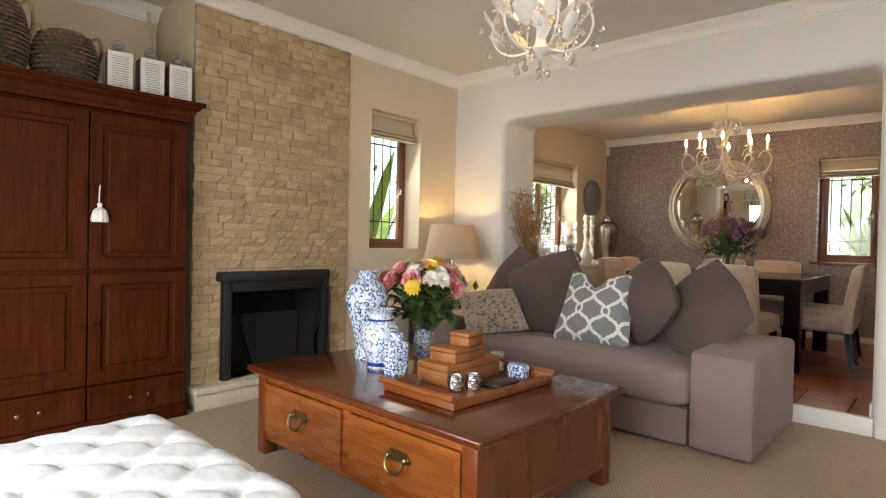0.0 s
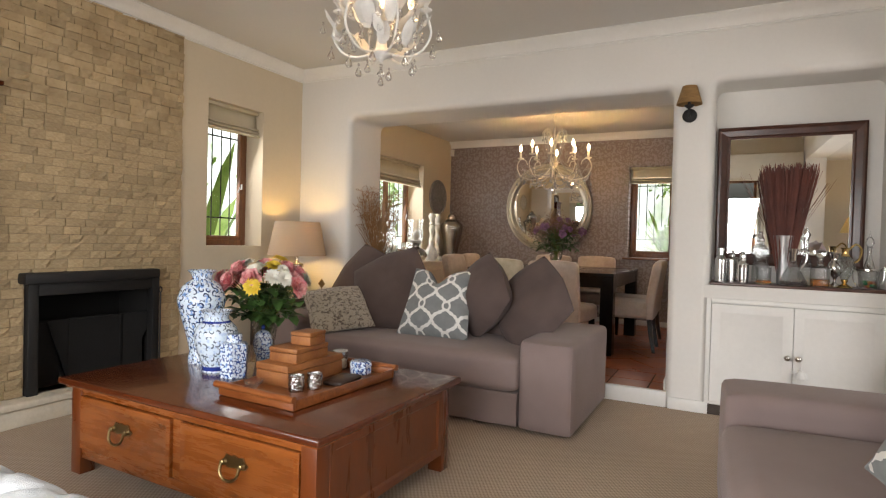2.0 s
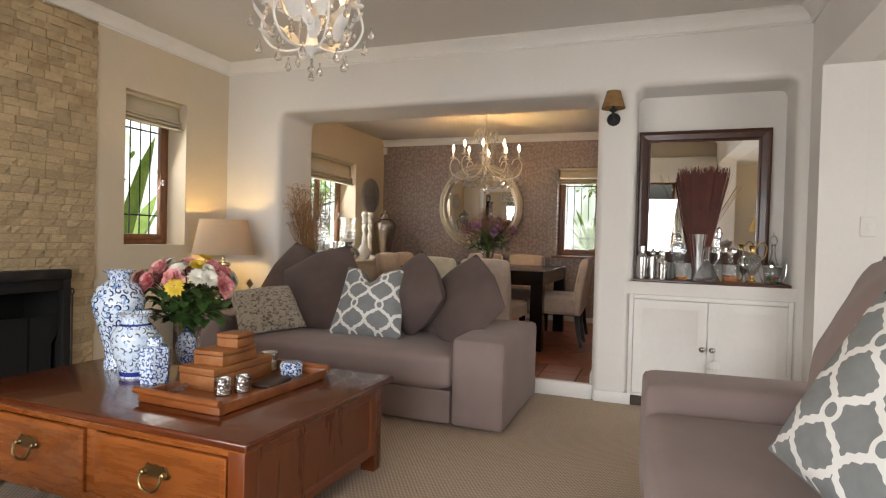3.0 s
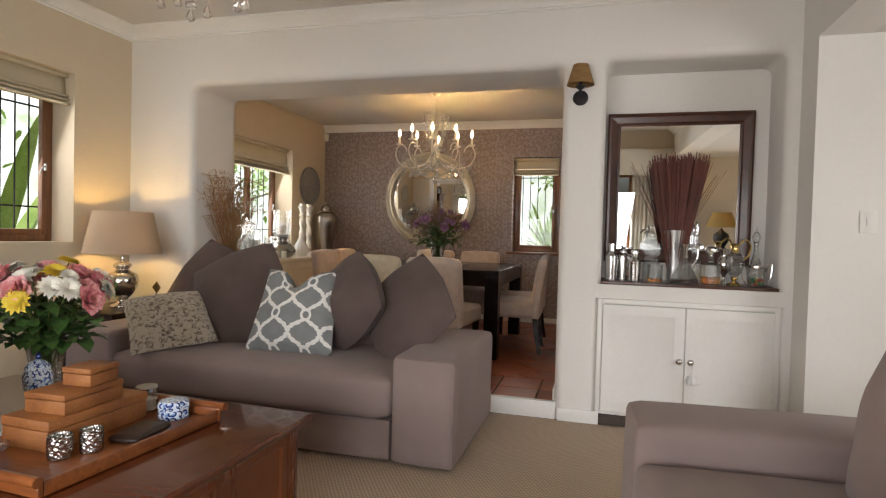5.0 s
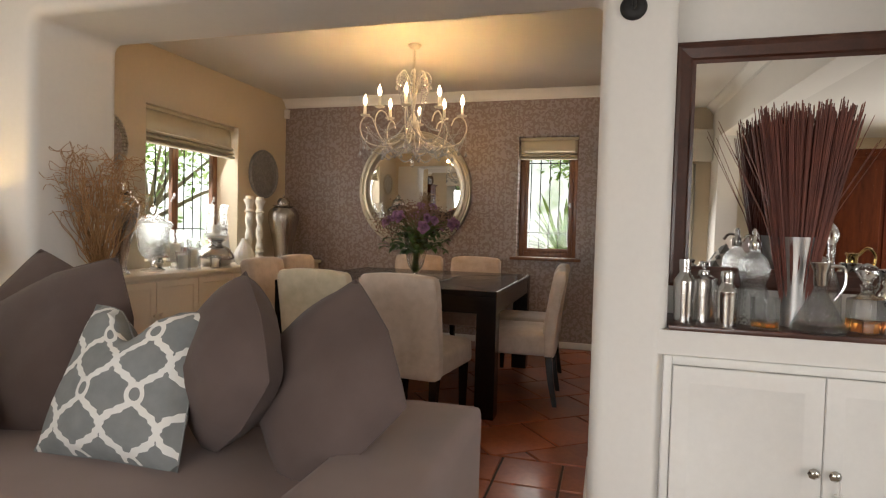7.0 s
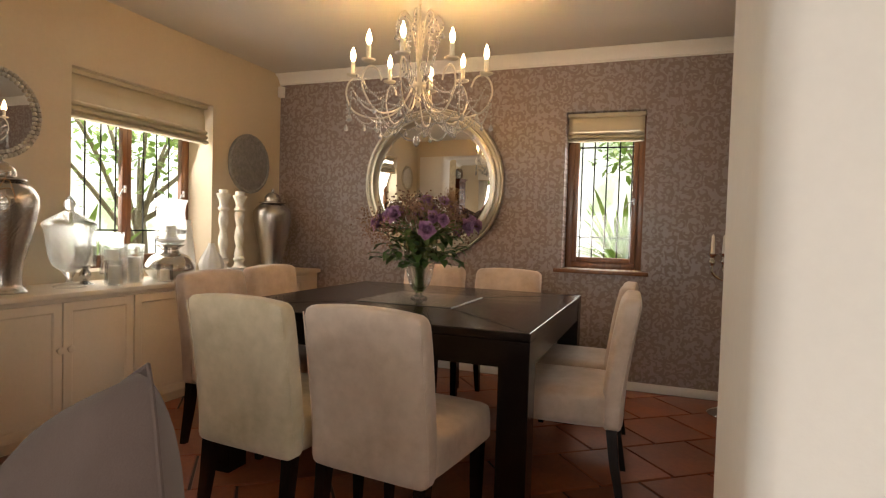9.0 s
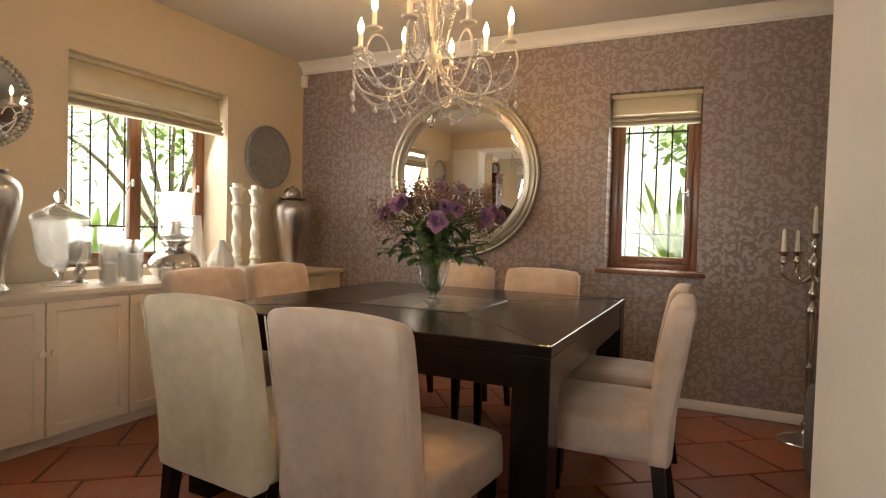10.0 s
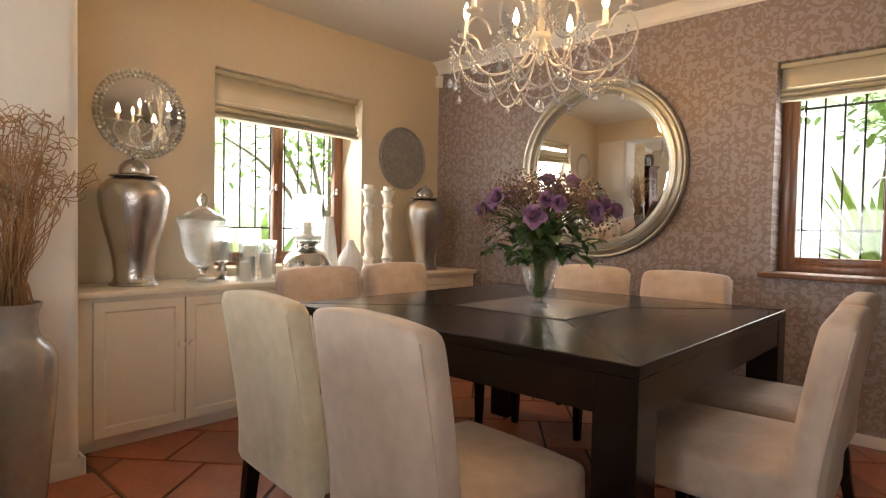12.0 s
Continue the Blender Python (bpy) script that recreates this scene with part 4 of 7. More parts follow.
# ---- sofas ----
def sofa(name, m, w, depth, label, arms=(True, True), arm_w=0.345, back_h=0.66, arm_h=0.565, seat_h=0.465):
    """A low block sofa, facing -y from its front edge at y = 0; x runs from 0 to w."""
    s = thing(name, m, label, "sofa")
    a0 = arm_w if arms[0] else 0.0
    a1 = w - arm_w if arms[1] else w
    part("base", soft_box(a0 + 0.002, a1 - 0.002, 0.02, depth - 0.02, 0.015, 0.232, 0.015, seed=1), SOFA, s)
    part("seat", soft_box(a0 + 0.004, a1 - 0.004, -0.01, depth - 0.22, 0.234, seat_h - 0.012, 0.045, 0.022, 12, 2, 0.006), SOFA, s)
    part("backrest", soft_box(a0 + 0.002, a1 - 0.002, depth - 0.24, depth, 0.236, back_h, 0.06, 0.01, 8, 3), SOFA, s)
    if arms[0]:
        part("arm", soft_box(0, arm_w, 0, depth, 0.01, arm_h, 0.035, 0.008, 10, 4), SOFA, s)
    if arms[1]:
        part("arm", soft_box(w - arm_w, w, 0, depth, 0.01, arm_h, 0.035, 0.008, 10, 5), SOFA, s)
    for x in (0.0, w):
        if arms[0 if x == 0 else 1]:
            q = 0.012 if x == 0 else w - 0.012
            part("piping", tube([(q, 0.01, 0.02), (q, 0.004, arm_h * 0.5), (q, 0.012, arm_h - 0.02)], 0.0035, 5), SOFA, s)
    return s


sofa("sofa", pose(-2.51, 2.93, 0), 2.46, 1.02, "low taupe upholstered sofa with block arms before the wide opening")
sofa("sofa", pose(0.735, 2.58, 0, 0, 0, -86), 2.1, 0.98, "low taupe upholstered sofa with block arms beside the passage", back_h=0.76)


def scatter(name, place, yaw, lean, spin, side, thick, material, label, seed, chop=0.0):
    """A cushion whose middle stands at place: spun in its own plane, leant back, turned about the upright."""
    m = Matrix.Translation(place) @ Matrix.Rotation(radians(yaw), 4, "Z") @ Matrix.Rotation(radians(-lean), 4, "X") @ Matrix.Rotation(radians(spin), 4, "Y")
    c = thing(name, m, label, "cushion", "cushions on the sofas")
    part("cover", cushion(side, thick, seed, chop, 18, -0.15 if material == PILLOW else 0.05), material, c)
    rim = []
    k = -0.15 if material == PILLOW else 0.05
    for i in range(48):
        q, e = divmod(i, 12)
        g = 2 * e / 12 - 1
        o = 1 - k * (1 - abs(g)) ** 0.8
        u, v = ((g, -o), (o, g), (-g, o), (-o, -g))[q]
        z = v * side / 2 - chop * max(0.0, v) ** 2 * math.exp(-((u + 0.05) / 0.30) ** 2) * side / 2
        rim.append((u * side / 2 * (1 - 0.18 * chop * v), 0, z))
    part("seam", tube(rim + rim[:1], 0.0032, 5), material, c)
    return c


scatter("cushion", (-2.02, 3.68, 0.77), 8, 16, 32, 0.52, 0.17, PILLOW, "dark taupe cloth cushion standing on a corner at the back", 1)
scatter("cushion", (-1.66, 3.47, 0.755), 4, 22, 66, 0.57, 0.21, PILLOW, "dark taupe cloth cushion tilted on the sofa", 2)
scatter("cushion", (-0.86, 3.45, 0.77), -32, 10, 45, 0.455, 0.30, PILLOW, "plump dark taupe cushion standing on a corner, turned sideways", 3)
scatter("cushion", (-0.495, 3.46, 0.73), -22, 22, 45, 0.52, 0.22, PILLOW, "dark taupe cushion standing on a corner against the arm", 4)
scatter("cushion", (-1.15, 3.305, 0.708), 2, 24, 0, 0.52, 0.20, LATTICE, "grey cotton cushion with white lattice pattern and dented top", 5, 0.46)
scatter("cushion", (-1.935, 3.15, 0.62), 40, 54, -10, 0.47, 0.17, FUR, "spotted cream fur cushion leaning on the arm", 6)
scatter("cushion", (1.35, 1.24, 0.765), -62, 24, 14, 0.57, 0.20, LATTICE, "grey cotton cushion with white lattice pattern on the second sofa", 7, 0.12)
scatter("cushion", (1.47, 1.76, 0.80), -88, 18, 0, 0.74, 0.30, SOFA, "taupe upholstered back cushion of the second sofa", 8)


# ---- ottoman ----
otto = thing("ottoman", pose(-1.205, 0.03, 0), "large square white tufted ottoman with button dimples", "ottoman")
ox, oy = 0.545, 0.575
N = 64
bm = bmesh.new()
grid = []
for i in range(N + 1):
    row = []
    for j in range(N + 1):
        u, v = 2 * i / N - 1, 2 * j / N - 1
        r = 0.10
        x, y = u * ox, v * oy
        e = max(abs(x) - (ox - r), 0), max(abs(y) - (oy - r), 0)
        edge = min(1.0, math.hypot(*e) / r)
        z = 0.44 - 0.09 * (1 - math.sqrt(max(0.0, 1 - edge ** 2)))
        a, b = x / 0.135, y / 0.135
        fx, fy = (a + b) * 0.5, (a - b) * 0.5
        dx, dy = fx - round(fx), fy - round(fy)
        q = math.hypot(dx, dy)
        pleat = min(abs(dx), abs(dy))
        fade = (1 - edge) ** 0.5
        z -= fade * (0.038 * math.exp(-(q / 0.15) ** 2) + 0.011 * math.exp(-(pleat / 0.075) ** 2))
        z += 0.004 * noise.noise(Vector((x * 9, y * 9, 0)))
        row.append(bm.verts.new((x, y, z)))
    grid.append(row)
for i in range(N):
    for j in range(N):
        bm.faces.new((grid[i][j], grid[i + 1][j], grid[i + 1][j + 1], grid[i][j + 1]))
part("tufted_top", bm, WHITE_CLOTH, otto)
part("ottoman_base", soft_box(-ox + 0.002, ox - 0.002, -oy + 0.002, oy - 0.002, 0.06, 0.375, 0.04, 0.0, 8, 3), WHITE_CLOTH, otto)
for sx in (-1, 1):
    for sy in (-1, 1):
        part("leg", lathe([(0.018, 0.0), (0.026, 0.065)], 12, None, pose(sx * (ox - 0.09), sy * (oy - 0.09), 0)), DARK_WOOD, otto)


# ---- coffee table ----
CT = pose(-1.288, 1.73, 0, 0, 0, -1.5)
CW, CD, CH = 0.81, 0.555, 0.465
ct = thing("coffee_table", CT, "large cherry-wood coffee table with two drawers and brass pulls", "coffee table")
bm = box(-CW, CW, -CD, CD, CH - 0.032, CH, 0.010, segments=3)
part("tabletop", bm, CHERRY_TOP, ct, "polished dark red-brown table top")
part("top_moulding", box(-CW + 0.025, CW - 0.025, -CD + 0.025, CD - 0.025, CH - 0.048, CH - 0.033, 0.006), CHERRY, ct)
bx, by = CW - 0.045, CD - 0.045
for sx in (-1, 1):
    for sy in (-1, 1):
        bm = box(min(sx * bx, sx * (bx - 0.075)), max(sx * bx, sx * (bx - 0.075)), min(sy * by, sy * (by - 0.075)), max(sy * by, sy * (by - 0.075)), 0.0, CH - 0.049, 0.005)
        part("leg", bm, CHERRY_SIDE, ct)
for sx in (-1, 1):
    x = sx * (bx - 0.012)
    bm = panel(2 * by - 0.15, 0.325, 0.024, rail=0.045, sink=0.01)
    moved(bm, pose(x, 0, 0.25, 0, 0, 90 * sx))
    part("side_panel", bm, CHERRY_SIDE, ct)
part("back_panel", box(-bx + 0.075, bx - 0.075, by - 0.03, by - 0.01, 0.11, CH - 0.05, 0.003), CHERRY, ct)
bm = box(-bx + 0.076, bx - 0.076, -by + 0.008, -by + 0.05, 0.080, 0.128, 0.004)
box(-bx + 0.076, bx - 0.076, -by + 0.009, -by + 0.05, 0.385, CH - 0.049, 0.003, bm)
box(-0.03, 0.03, -by + 0.0085, -by + 0.05, 0.129, 0.384, 0.004, bm)
part("front_rail", bm, CHERRY, ct)
DWD = (2 * bx - 0.152 - 0.06) / 2 - 0.006
for sx in (-1, 1):
    cx = sx * (0.03 + 0.003 + DWD / 2)
    dr = part("drawer", moved(panel(DWD, 0.250, 0.022, rail=0.03, sink=0.006, raised=False), pose(cx, -by + 0.006, 0.257)), CHERRY, ct)
    plate = bmesh.new()
    pts = [(-0.075, 0.0), (-0.058, 0.010), (-0.045, 0.030), (-0.02, 0.024), (0, 0.032), (0.02, 0.024), (0.045, 0.030), (0.058, 0.010), (0.075, 0), (0.055, -0.018), (0.02, -0.022), (0, -0.016), (-0.02, -0.022), (-0.055, -0.018)]
    fr = [plate.verts.new((cx + x, -by - 0.0085, 0.278 + z)) for x, z in pts]
    bk = [plate.verts.new((cx + x, -by - 0.0045, 0.278 + z)) for x, z in pts]
    plate.faces.new(fr)
    plate.faces.new(bk[::-1])
    for i in range(len(pts)):
        plate.faces.new((fr[i], fr[(i + 1) % len(pts)], bk[(i + 1) % len(pts)], bk[i]))
    part("back_plate", plate, BRASS, dr, "aged brass back plate")
    bm = tube(spline([(cx - 0.05, -by - 0.03, 0.278), (cx - 0.046, -by - 0.038, 0.245), (cx - 0.02, -by - 0.042, 0.224), (cx + 0.02, -by - 0.042, 0.224), (cx + 0.046, -by - 0.038, 0.245), (cx + 0.05, -by - 0.03, 0.278)]), 0.006, 8)
    for q in (-0.05, 0.05):
        lathe([(0.0, 0), (0.013, 0.004), (0.008, 0.012), (0.012, 0.022), (0.0, 0.032)], 10, bm, pose(cx + q, -by - 0.006, 0.278, 90, 0, 0))
    part("bail_pull", bm, BRASS, dr, "aged brass drop pull")


# ---- armoire ----
AX, AY0, AY1 = -2.93, 0.12, 1.235
AM = Matrix.Translation((AX, (AY0 + AY1) / 2, 0)) @ Matrix.Rotation(radians(90), 4, "Z")
AWD = (AY1 - AY0) / 2
arm = thing("armoire", AM, "tall dark mahogany armoire with panelled doors and drawers", "armoire")
part("carcass", box(-AWD, AWD, 0.022, 0.60, 0.085, 1.862, 0.004), MAHOGANY, arm)
part("plinth", box(-AWD - 0.015, AWD + 0.015, -0.005, 0.60, 0.0, 0.084, 0.008), MAHOGANY, arm)
bm = bmesh.new()
prof = [(0.0, 1.863), (-0.012, 1.863), (-0.016, 1.885), (-0.022, 1.89), (-0.03, 1.925), (-0.055, 1.945), (-0.06, 1.958), (-0.075, 1.962), (-0.075, 1.985), (0.0, 1.985)]
rings = []
for o, z in prof[1:-1]:
    e = -o
    rings.append([bm.verts.new(p) for p in ((-AWD - e, -e, z), (AWD + e, -e, z), (AWD + e, 0.60, z), (-AWD - e, 0.60, z))])
for a, b in zip(rings, rings[1:]):
    for i in range(4):
        bm.faces.new((a[i], a[(i + 1) % 4], b[(i + 1) % 4], b[i]))
bm.faces.new(rings[0][::-1])
bm.faces.new(rings[-1])
part("crown", bm, MAHOGANY, arm, smooth=False)
LW = AWD - 0.012
for sx in (-1, 1):
    cx = sx * (LW / 2 + 0.004)
    up = part("door", panel(LW, 0.895, 0.024, None, 0.085, 0.012, cx, 1.393, 0.008, True), MAHOGANY, arm)
    lo = part("door", panel(LW, 0.635, 0.024, None, 0.085, 0.012, cx, 0.606, 0.008, True), MAHOGANY, arm)
    dr = part("drawer", panel(LW, 0.19, 0.024, None, 0.02, 0.004, cx, 0.182, 0.008), MAHOGANY, arm)
    for z, own in ((1.42, up), (0.63, lo)):
        part("knob", lathe([(0.0, 0), (0.008, 0.0), (0.006, 0.012), (0.015, 0.02), (0.013, 0.03), (0, 0.034)], 12, None, pose(sx * 0.04, -0.004, z, 90, 0, 0)), MAHOGANY, own, "turned dark wooden knob")
    for q in (-0.05, 0.05):
        part("knob", lathe([(0.0, 0), (0.006, 0.0), (0.006, 0.01), (0.011, 0.016), (0, 0.024)], 10, None, pose(cx + q, -0.004, 0.185, 90, 0, 0)), BRASS, dr, "small brass knob")


def tassel(m, label, length=0.20):
    t = thing("key_tassel", m, label, "tassel")
    part("cord", tube([(0, 0, 0.0), (0.003, -0.004, -length * 0.25), (0, -0.004, -length * 0.5)], 0.004, 6), CERAMIC, t)
    bm = lathe(smooth_profile([(0.006, -length * 0.48), (0.014, -length * 0.52), (0.010, -length * 0.60), (0.030, -length * 0.68), (0.042, -length * 0.9), (0.040, -length)], 4), 22, None, None, 0.06, 11)
    part("skirt", bm, CERAMIC, t)
    return t


tassel(pose(AX + 0.034, AY0 + AWD + 0.045, 1.425), "white thread tassel hanging from the armoire door", 0.21)
tassel(pose(1.185, YN - 0.03, 0.45), "white thread tassel hanging from the niche cupboard knob", 0.13)


# ---- niche cupboard and mirror ----
cup = thing("niche_cupboard", pose((NX0 + NX1) / 2, YN, 0), "white painted two-door cupboard built below the niche", "cupboard")
hw = (NX1 - NX0) / 2 + 0.012
bm = box(-hw, -hw + 0.03, -0.012, 0.03, 0.075, 0.814, 0.003)
box(hw - 0.03, hw, -0.012, 0.03, 0.075, 0.814, 0.003, bm)
box(-hw + 0.03, hw - 0.03, -0.011, 0.03, 0.782, 0.814, 0.003, bm)
box(-hw + 0.03, hw - 0.03, -0.011, 0.03, 0.075, 0.095, 0.003, bm)
part("face_frame", bm, TRIM, cup)
part("cupboard_body", box(-hw, hw, 0.031, 0.34, 0.0, 0.812), TRIM, cup)
LW = hw - 0.033
for sx in (-1, 1):
    cx = sx * (LW / 2 + 0.0015)
    dd = part("door", panel(LW, 0.682, 0.022, None, 0.075, 0.006, cx, 0.4385, -0.008), TRIM, cup)
    part("knob", lathe([(0, 0), (0.006, 0), (0.006, 0.012), (0.018, 0.018), (0.020, 0.026), (0.012, 0.034), (0, 0.036)], 8, None, pose(sx * 0.032, -0.019, 0.452, 90, 0, 0)), SILVER, dd, "faceted glass and chrome knob")


def framed_mirror(m, w, h, bar, label):
    mir = thing("wall_mirror", m, label, "mirror")
    prof = [(0.0, 0.0), (0.0, -0.03), (bar * 0.15, -0.036), (bar * 0.3, -0.03), (bar * 0.75, -0.024), (bar * 0.85, -0.016), (bar, -0.012), (bar, 0.0)]
    bm = bmesh.new()
    rings = [[bm.verts.new((sx * (w / 2 - o), y, sz * (h / 2 - o) + h / 2)) for sx, sz in ((-1, -1), (1, -1), (1, 1), (-1, 1))] for o, y in prof]
    for a, b in zip(rings, rings[1:]):
        for i in range(4):
            bm.faces.new((a[i], a[(i + 1) % 4], b[(i + 1) % 4], b[i]))
    part("mirror_frame", bm, MIRROR_WOOD, mir, smooth=False)
    part("mirror_plate", box(-w / 2 + bar * 0.9, w / 2 - bar * 0.9, -0.010, -0.004, bar * 0.9, h - bar * 0.9), MIRROR, mir)
    return mir


framed_mirror(pose(1.097, 4.352, 1.045, 1.2), 0.912, 1.005, 0.085, "square mirror in a dark wooden frame standing in the niche")


# ---- dining furniture ----
tab = thing("dining_table", pose(-0.985, 5.872, STEP) @ Matrix.Diagonal((1.005, 1.022, 1, 1)), "large square espresso-stained dining table with a glass inlay", "dining table")
TH, TW = 0.78, 0.752
bm = box(-TW, TW, -TW + 0.01, TW - 0.01, TH - 0.035, TH, 0.004)
part("tabletop", bm, DARK_WOOD, tab, smooth=False)
for a in ((-TW + 0.003, TW - 0.003, -TW + 0.013, -TW + 0.04), (-TW + 0.003, TW - 0.003, TW - 0.04, TW - 0.013), (-TW + 0.003, -TW + 0.03, -TW + 0.04, TW - 0.04), (TW - 0.03, TW - 0.003, -TW + 0.04, TW - 0.04)):
    part("apron", box(*a, TH - 0.14, TH - 0.036), DARK_WOOD, tab, smooth=False)
for sx in (-1, 1):
    for sy in (-1, 1):
        x, y = sx * (TW - 0.061), sy * (TW - 0.071)
        part("leg", box(x - 0.06, x + 0.06, y - 0.06, y + 0.06, 0, TH - 0.036, 0.003), DARK_WOOD, tab, smooth=False)
part("glass_inlay", box(-0.26, 0.26, -0.26, 0.26, TH + 0.0005, TH + 0.0035), FROST, tab, "frosted glass square set in the top")
for sx in (-1, 1):
    for sy in (-1, 1):
        part("mitre_joint", tube([(sx * 0.27, sy * 0.27, TH + 0.0002), (sx * (TW - 0.01), sy * (TW - 0.02), TH + 0.0002)], 0.0012, 4), BLACK_IRON, tab)


def dining_chair(m, label, cover):
    """A fully covered side chair facing +y, its back at y = 0."""
    c = thing("dining_chair", m, label, "chair", "chairs round the dining table")
    wd = 0.235
    part("seat", soft_box(-wd, wd, 0.055, 0.53, 0.335, 0.485, 0.03, 0.012, 8, 1, 0.005), cover, c)
    bm = soft_box(-wd, wd, 0.0, 0.085, 0.325, 0.885, 0.026, 0.006, 10, 2, 0.004)
    for v in bm.verts:
        u = max(0.0, (v.co.z - 0.44) / 0.44)
        v.co.y -= 0.065 * u ** 1.3
        v.co.x *= 1 - 0.02 * u
        v.co.z += 0.010 * u * (1 - (v.co.x / wd) ** 2)
    part("backrest", bm, cover, c)
    for sx in (-1, 1):
        part("seam", tube(spline([(sx * (wd - 0.002), 0.02, 0.345), (sx * (wd - 0.002), 0.0, 0.55), (sx * (wd - 0.006), -0.055, 0.868)], 4), 0.003, 5), cover, c)
    for sx in (-1, 1):
        for y, kick in ((0.045, -0.05), (0.475, 0.0)):
            bm = bmesh.new()
            rows = []
            for z, r, o in ((0.34, 0.023, 0), (0.18, 0.020, kick * 0.35), (0.0, 0.015, kick)):
                rows.append([bm.verts.new((sx * (wd - 0.035) + a * r, y + o + b * r, z)) for a, b in ((-1, -1), (1, -1), (1, 1), (-1, 1))])
            for a, b in zip(rows, rows[1:]):
                for i in range(4):
                    bm.faces.new((a[i], a[(i + 1) % 4], b[(i + 1) % 4], b[i]))
            bm.faces.new(rows[0])
            bm.faces.new(rows[-1])
            part("leg", bm, DARK_WOOD, c, smooth=False)
    return c


LBL = "cream suede covered dining chair with dark tapered legs"
chair = dining_chair(pose(-0.681, 4.676, STEP, 0, 0, -7), "cream suede dining chair with a faint stain on its back", SUEDE)
dining_chair(pose(-1.205, 4.695, STEP, 0, 0, -6), "greenish-cream suede dining chair with dark tapered legs", SUEDE_GREEN)
for x, y, rz in ((-2.08, 5.515, -90), (-2.13, 6.09, -90), (-1.345, 6.96, 180), (-0.78, 6.94, 178), (0.085, 5.735, 92), (0.05, 6.28, 90)):
    tagged(copy_thing(chair, pose(x, y, STEP, 0, 0, rz)), LBL)

# long low cupboard under the wide window
SX0, SX1, SYA, SYB, SZ = DW + 0.003, -2.68, YB + 0.02, DN - 0.018, 0.885
side = thing("sideboard", pose(SX1, SYA, STEP), "long cream painted sideboard with panelled doors below the window", "sideboard")
SM = Matrix.Rotation(radians(90), 4, "Z")
L = SYB - SYA
part("worktop", box(SX0 - SX1, 0.022, -0.002, L, SZ - STEP - 0.032, SZ - STEP, 0.006), CREAM_PAINT, side, "cream painted top board")
part("carcass", box(SX0 - SX1, -0.014, 0.0, L - 0.002, 0.055, SZ - STEP - 0.033), CREAM_PAINT, side)
part("plinth", box(SX0 - SX1, -0.04, 0.0, L - 0.002, 0.0, 0.054), CREAM_PAINT, side)
lw = 0.434
for i in range(6):
    cy = 4.651 - SYA + lw * (i + 0.5)
    dd = part("door", moved(panel(lw - 0.006, 0.655, 0.018, rail=0.062, sink=0.007), pose(-0.005, cy, 0.395, 0, 0, 90)), CREAM_PAINT, side)
    e = cy + (lw / 2 - 0.029) * (1 if i % 2 == 0 else -1)
    part("knob", lathe([(0, 0), (0.008, 0), (0.008, 0.012), (0.019, 0.02), (0.019, 0.03), (0, 0.038)], 14, None, pose(0.004, e, 0.478, 0, 90, 0)), CREAM_PAINT, dd, "round cream painted knob")


# ---- chandeliers ----
def catenary(a, b, sag, n=8):
    a, b = Vector(a), Vector(b)
    return [a.lerp(b, i / n) - Vector((0, 0, sag * 4 * (i / n) * (1 - i / n))) for i in range(n + 1)]


def ring_of(r, z, n=36):
    return [(r * math.cos(math.tau * i / n), r * math.sin(math.tau * i / n), z) for i in range(n + 1)]


def candle_light(parent, x, y, z, bulb):
    c = part("candle_sleeve", lathe([(0.0, z), (0.013, z), (0.013, z + 0.075), (0.0, z + 0.078)], 12, None, Matrix.Translation((x, y, 0))), CANDLE, parent)
    part("bulb", lathe(smooth_profile([(0.006, z + 0.078), (0.016, z + 0.10), (0.014, z + 0.125), (0.005, z + 0.15), (0.0, z + 0.162)], 3), 10, None, Matrix.Translation((x, y, 0))), bulb, c, "lit flame-shaped bulb")


ch = thing("chandelier", pose(-1.08, 5.95, -0.045) @ Matrix.Diagonal((0.945, 0.945, 1, 1)), "ivory eight-arm chandelier with bead swags and lit candle bulbs", "chandelier")
part("ceiling_rose", lathe(smooth_profile([(0.0, DCEIL + 0.01), (0.025, DCEIL + 0.012), (0.05, DCEIL + 0.033), (0.055, DCEIL + 0.044)], 4), 24), IVORY, ch)
bm = bmesh.new()
z = DCEIL + 0.012
while z > 2.52:
    flip = int(round(z * 1000 / 20)) % 2
    tube([(0.008 * math.cos(a) * (1 if flip else 0), 0.008 * math.cos(a) * (0 if flip else 1), z - 0.012 + 0.014 * math.sin(a)) for a in (math.tau * i / 8 for i in range(9))], 0.0022, 5, bm)
    z -= 0.02
part("chain", bm, IVORY, ch)
part("stem", lathe(smooth_profile([(0.004, 2.53), (0.012, 2.50), (0.006, 2.46), (0.008, 2.30), (0.015, 2.24), (0.008, 2.20), (0.045, 2.13), (0.05, 2.11), (0.045, 2.095), (0.018, 2.06), (0.022, 2.02), (0.0, 1.985)], 4), 16), IVORY, ch)
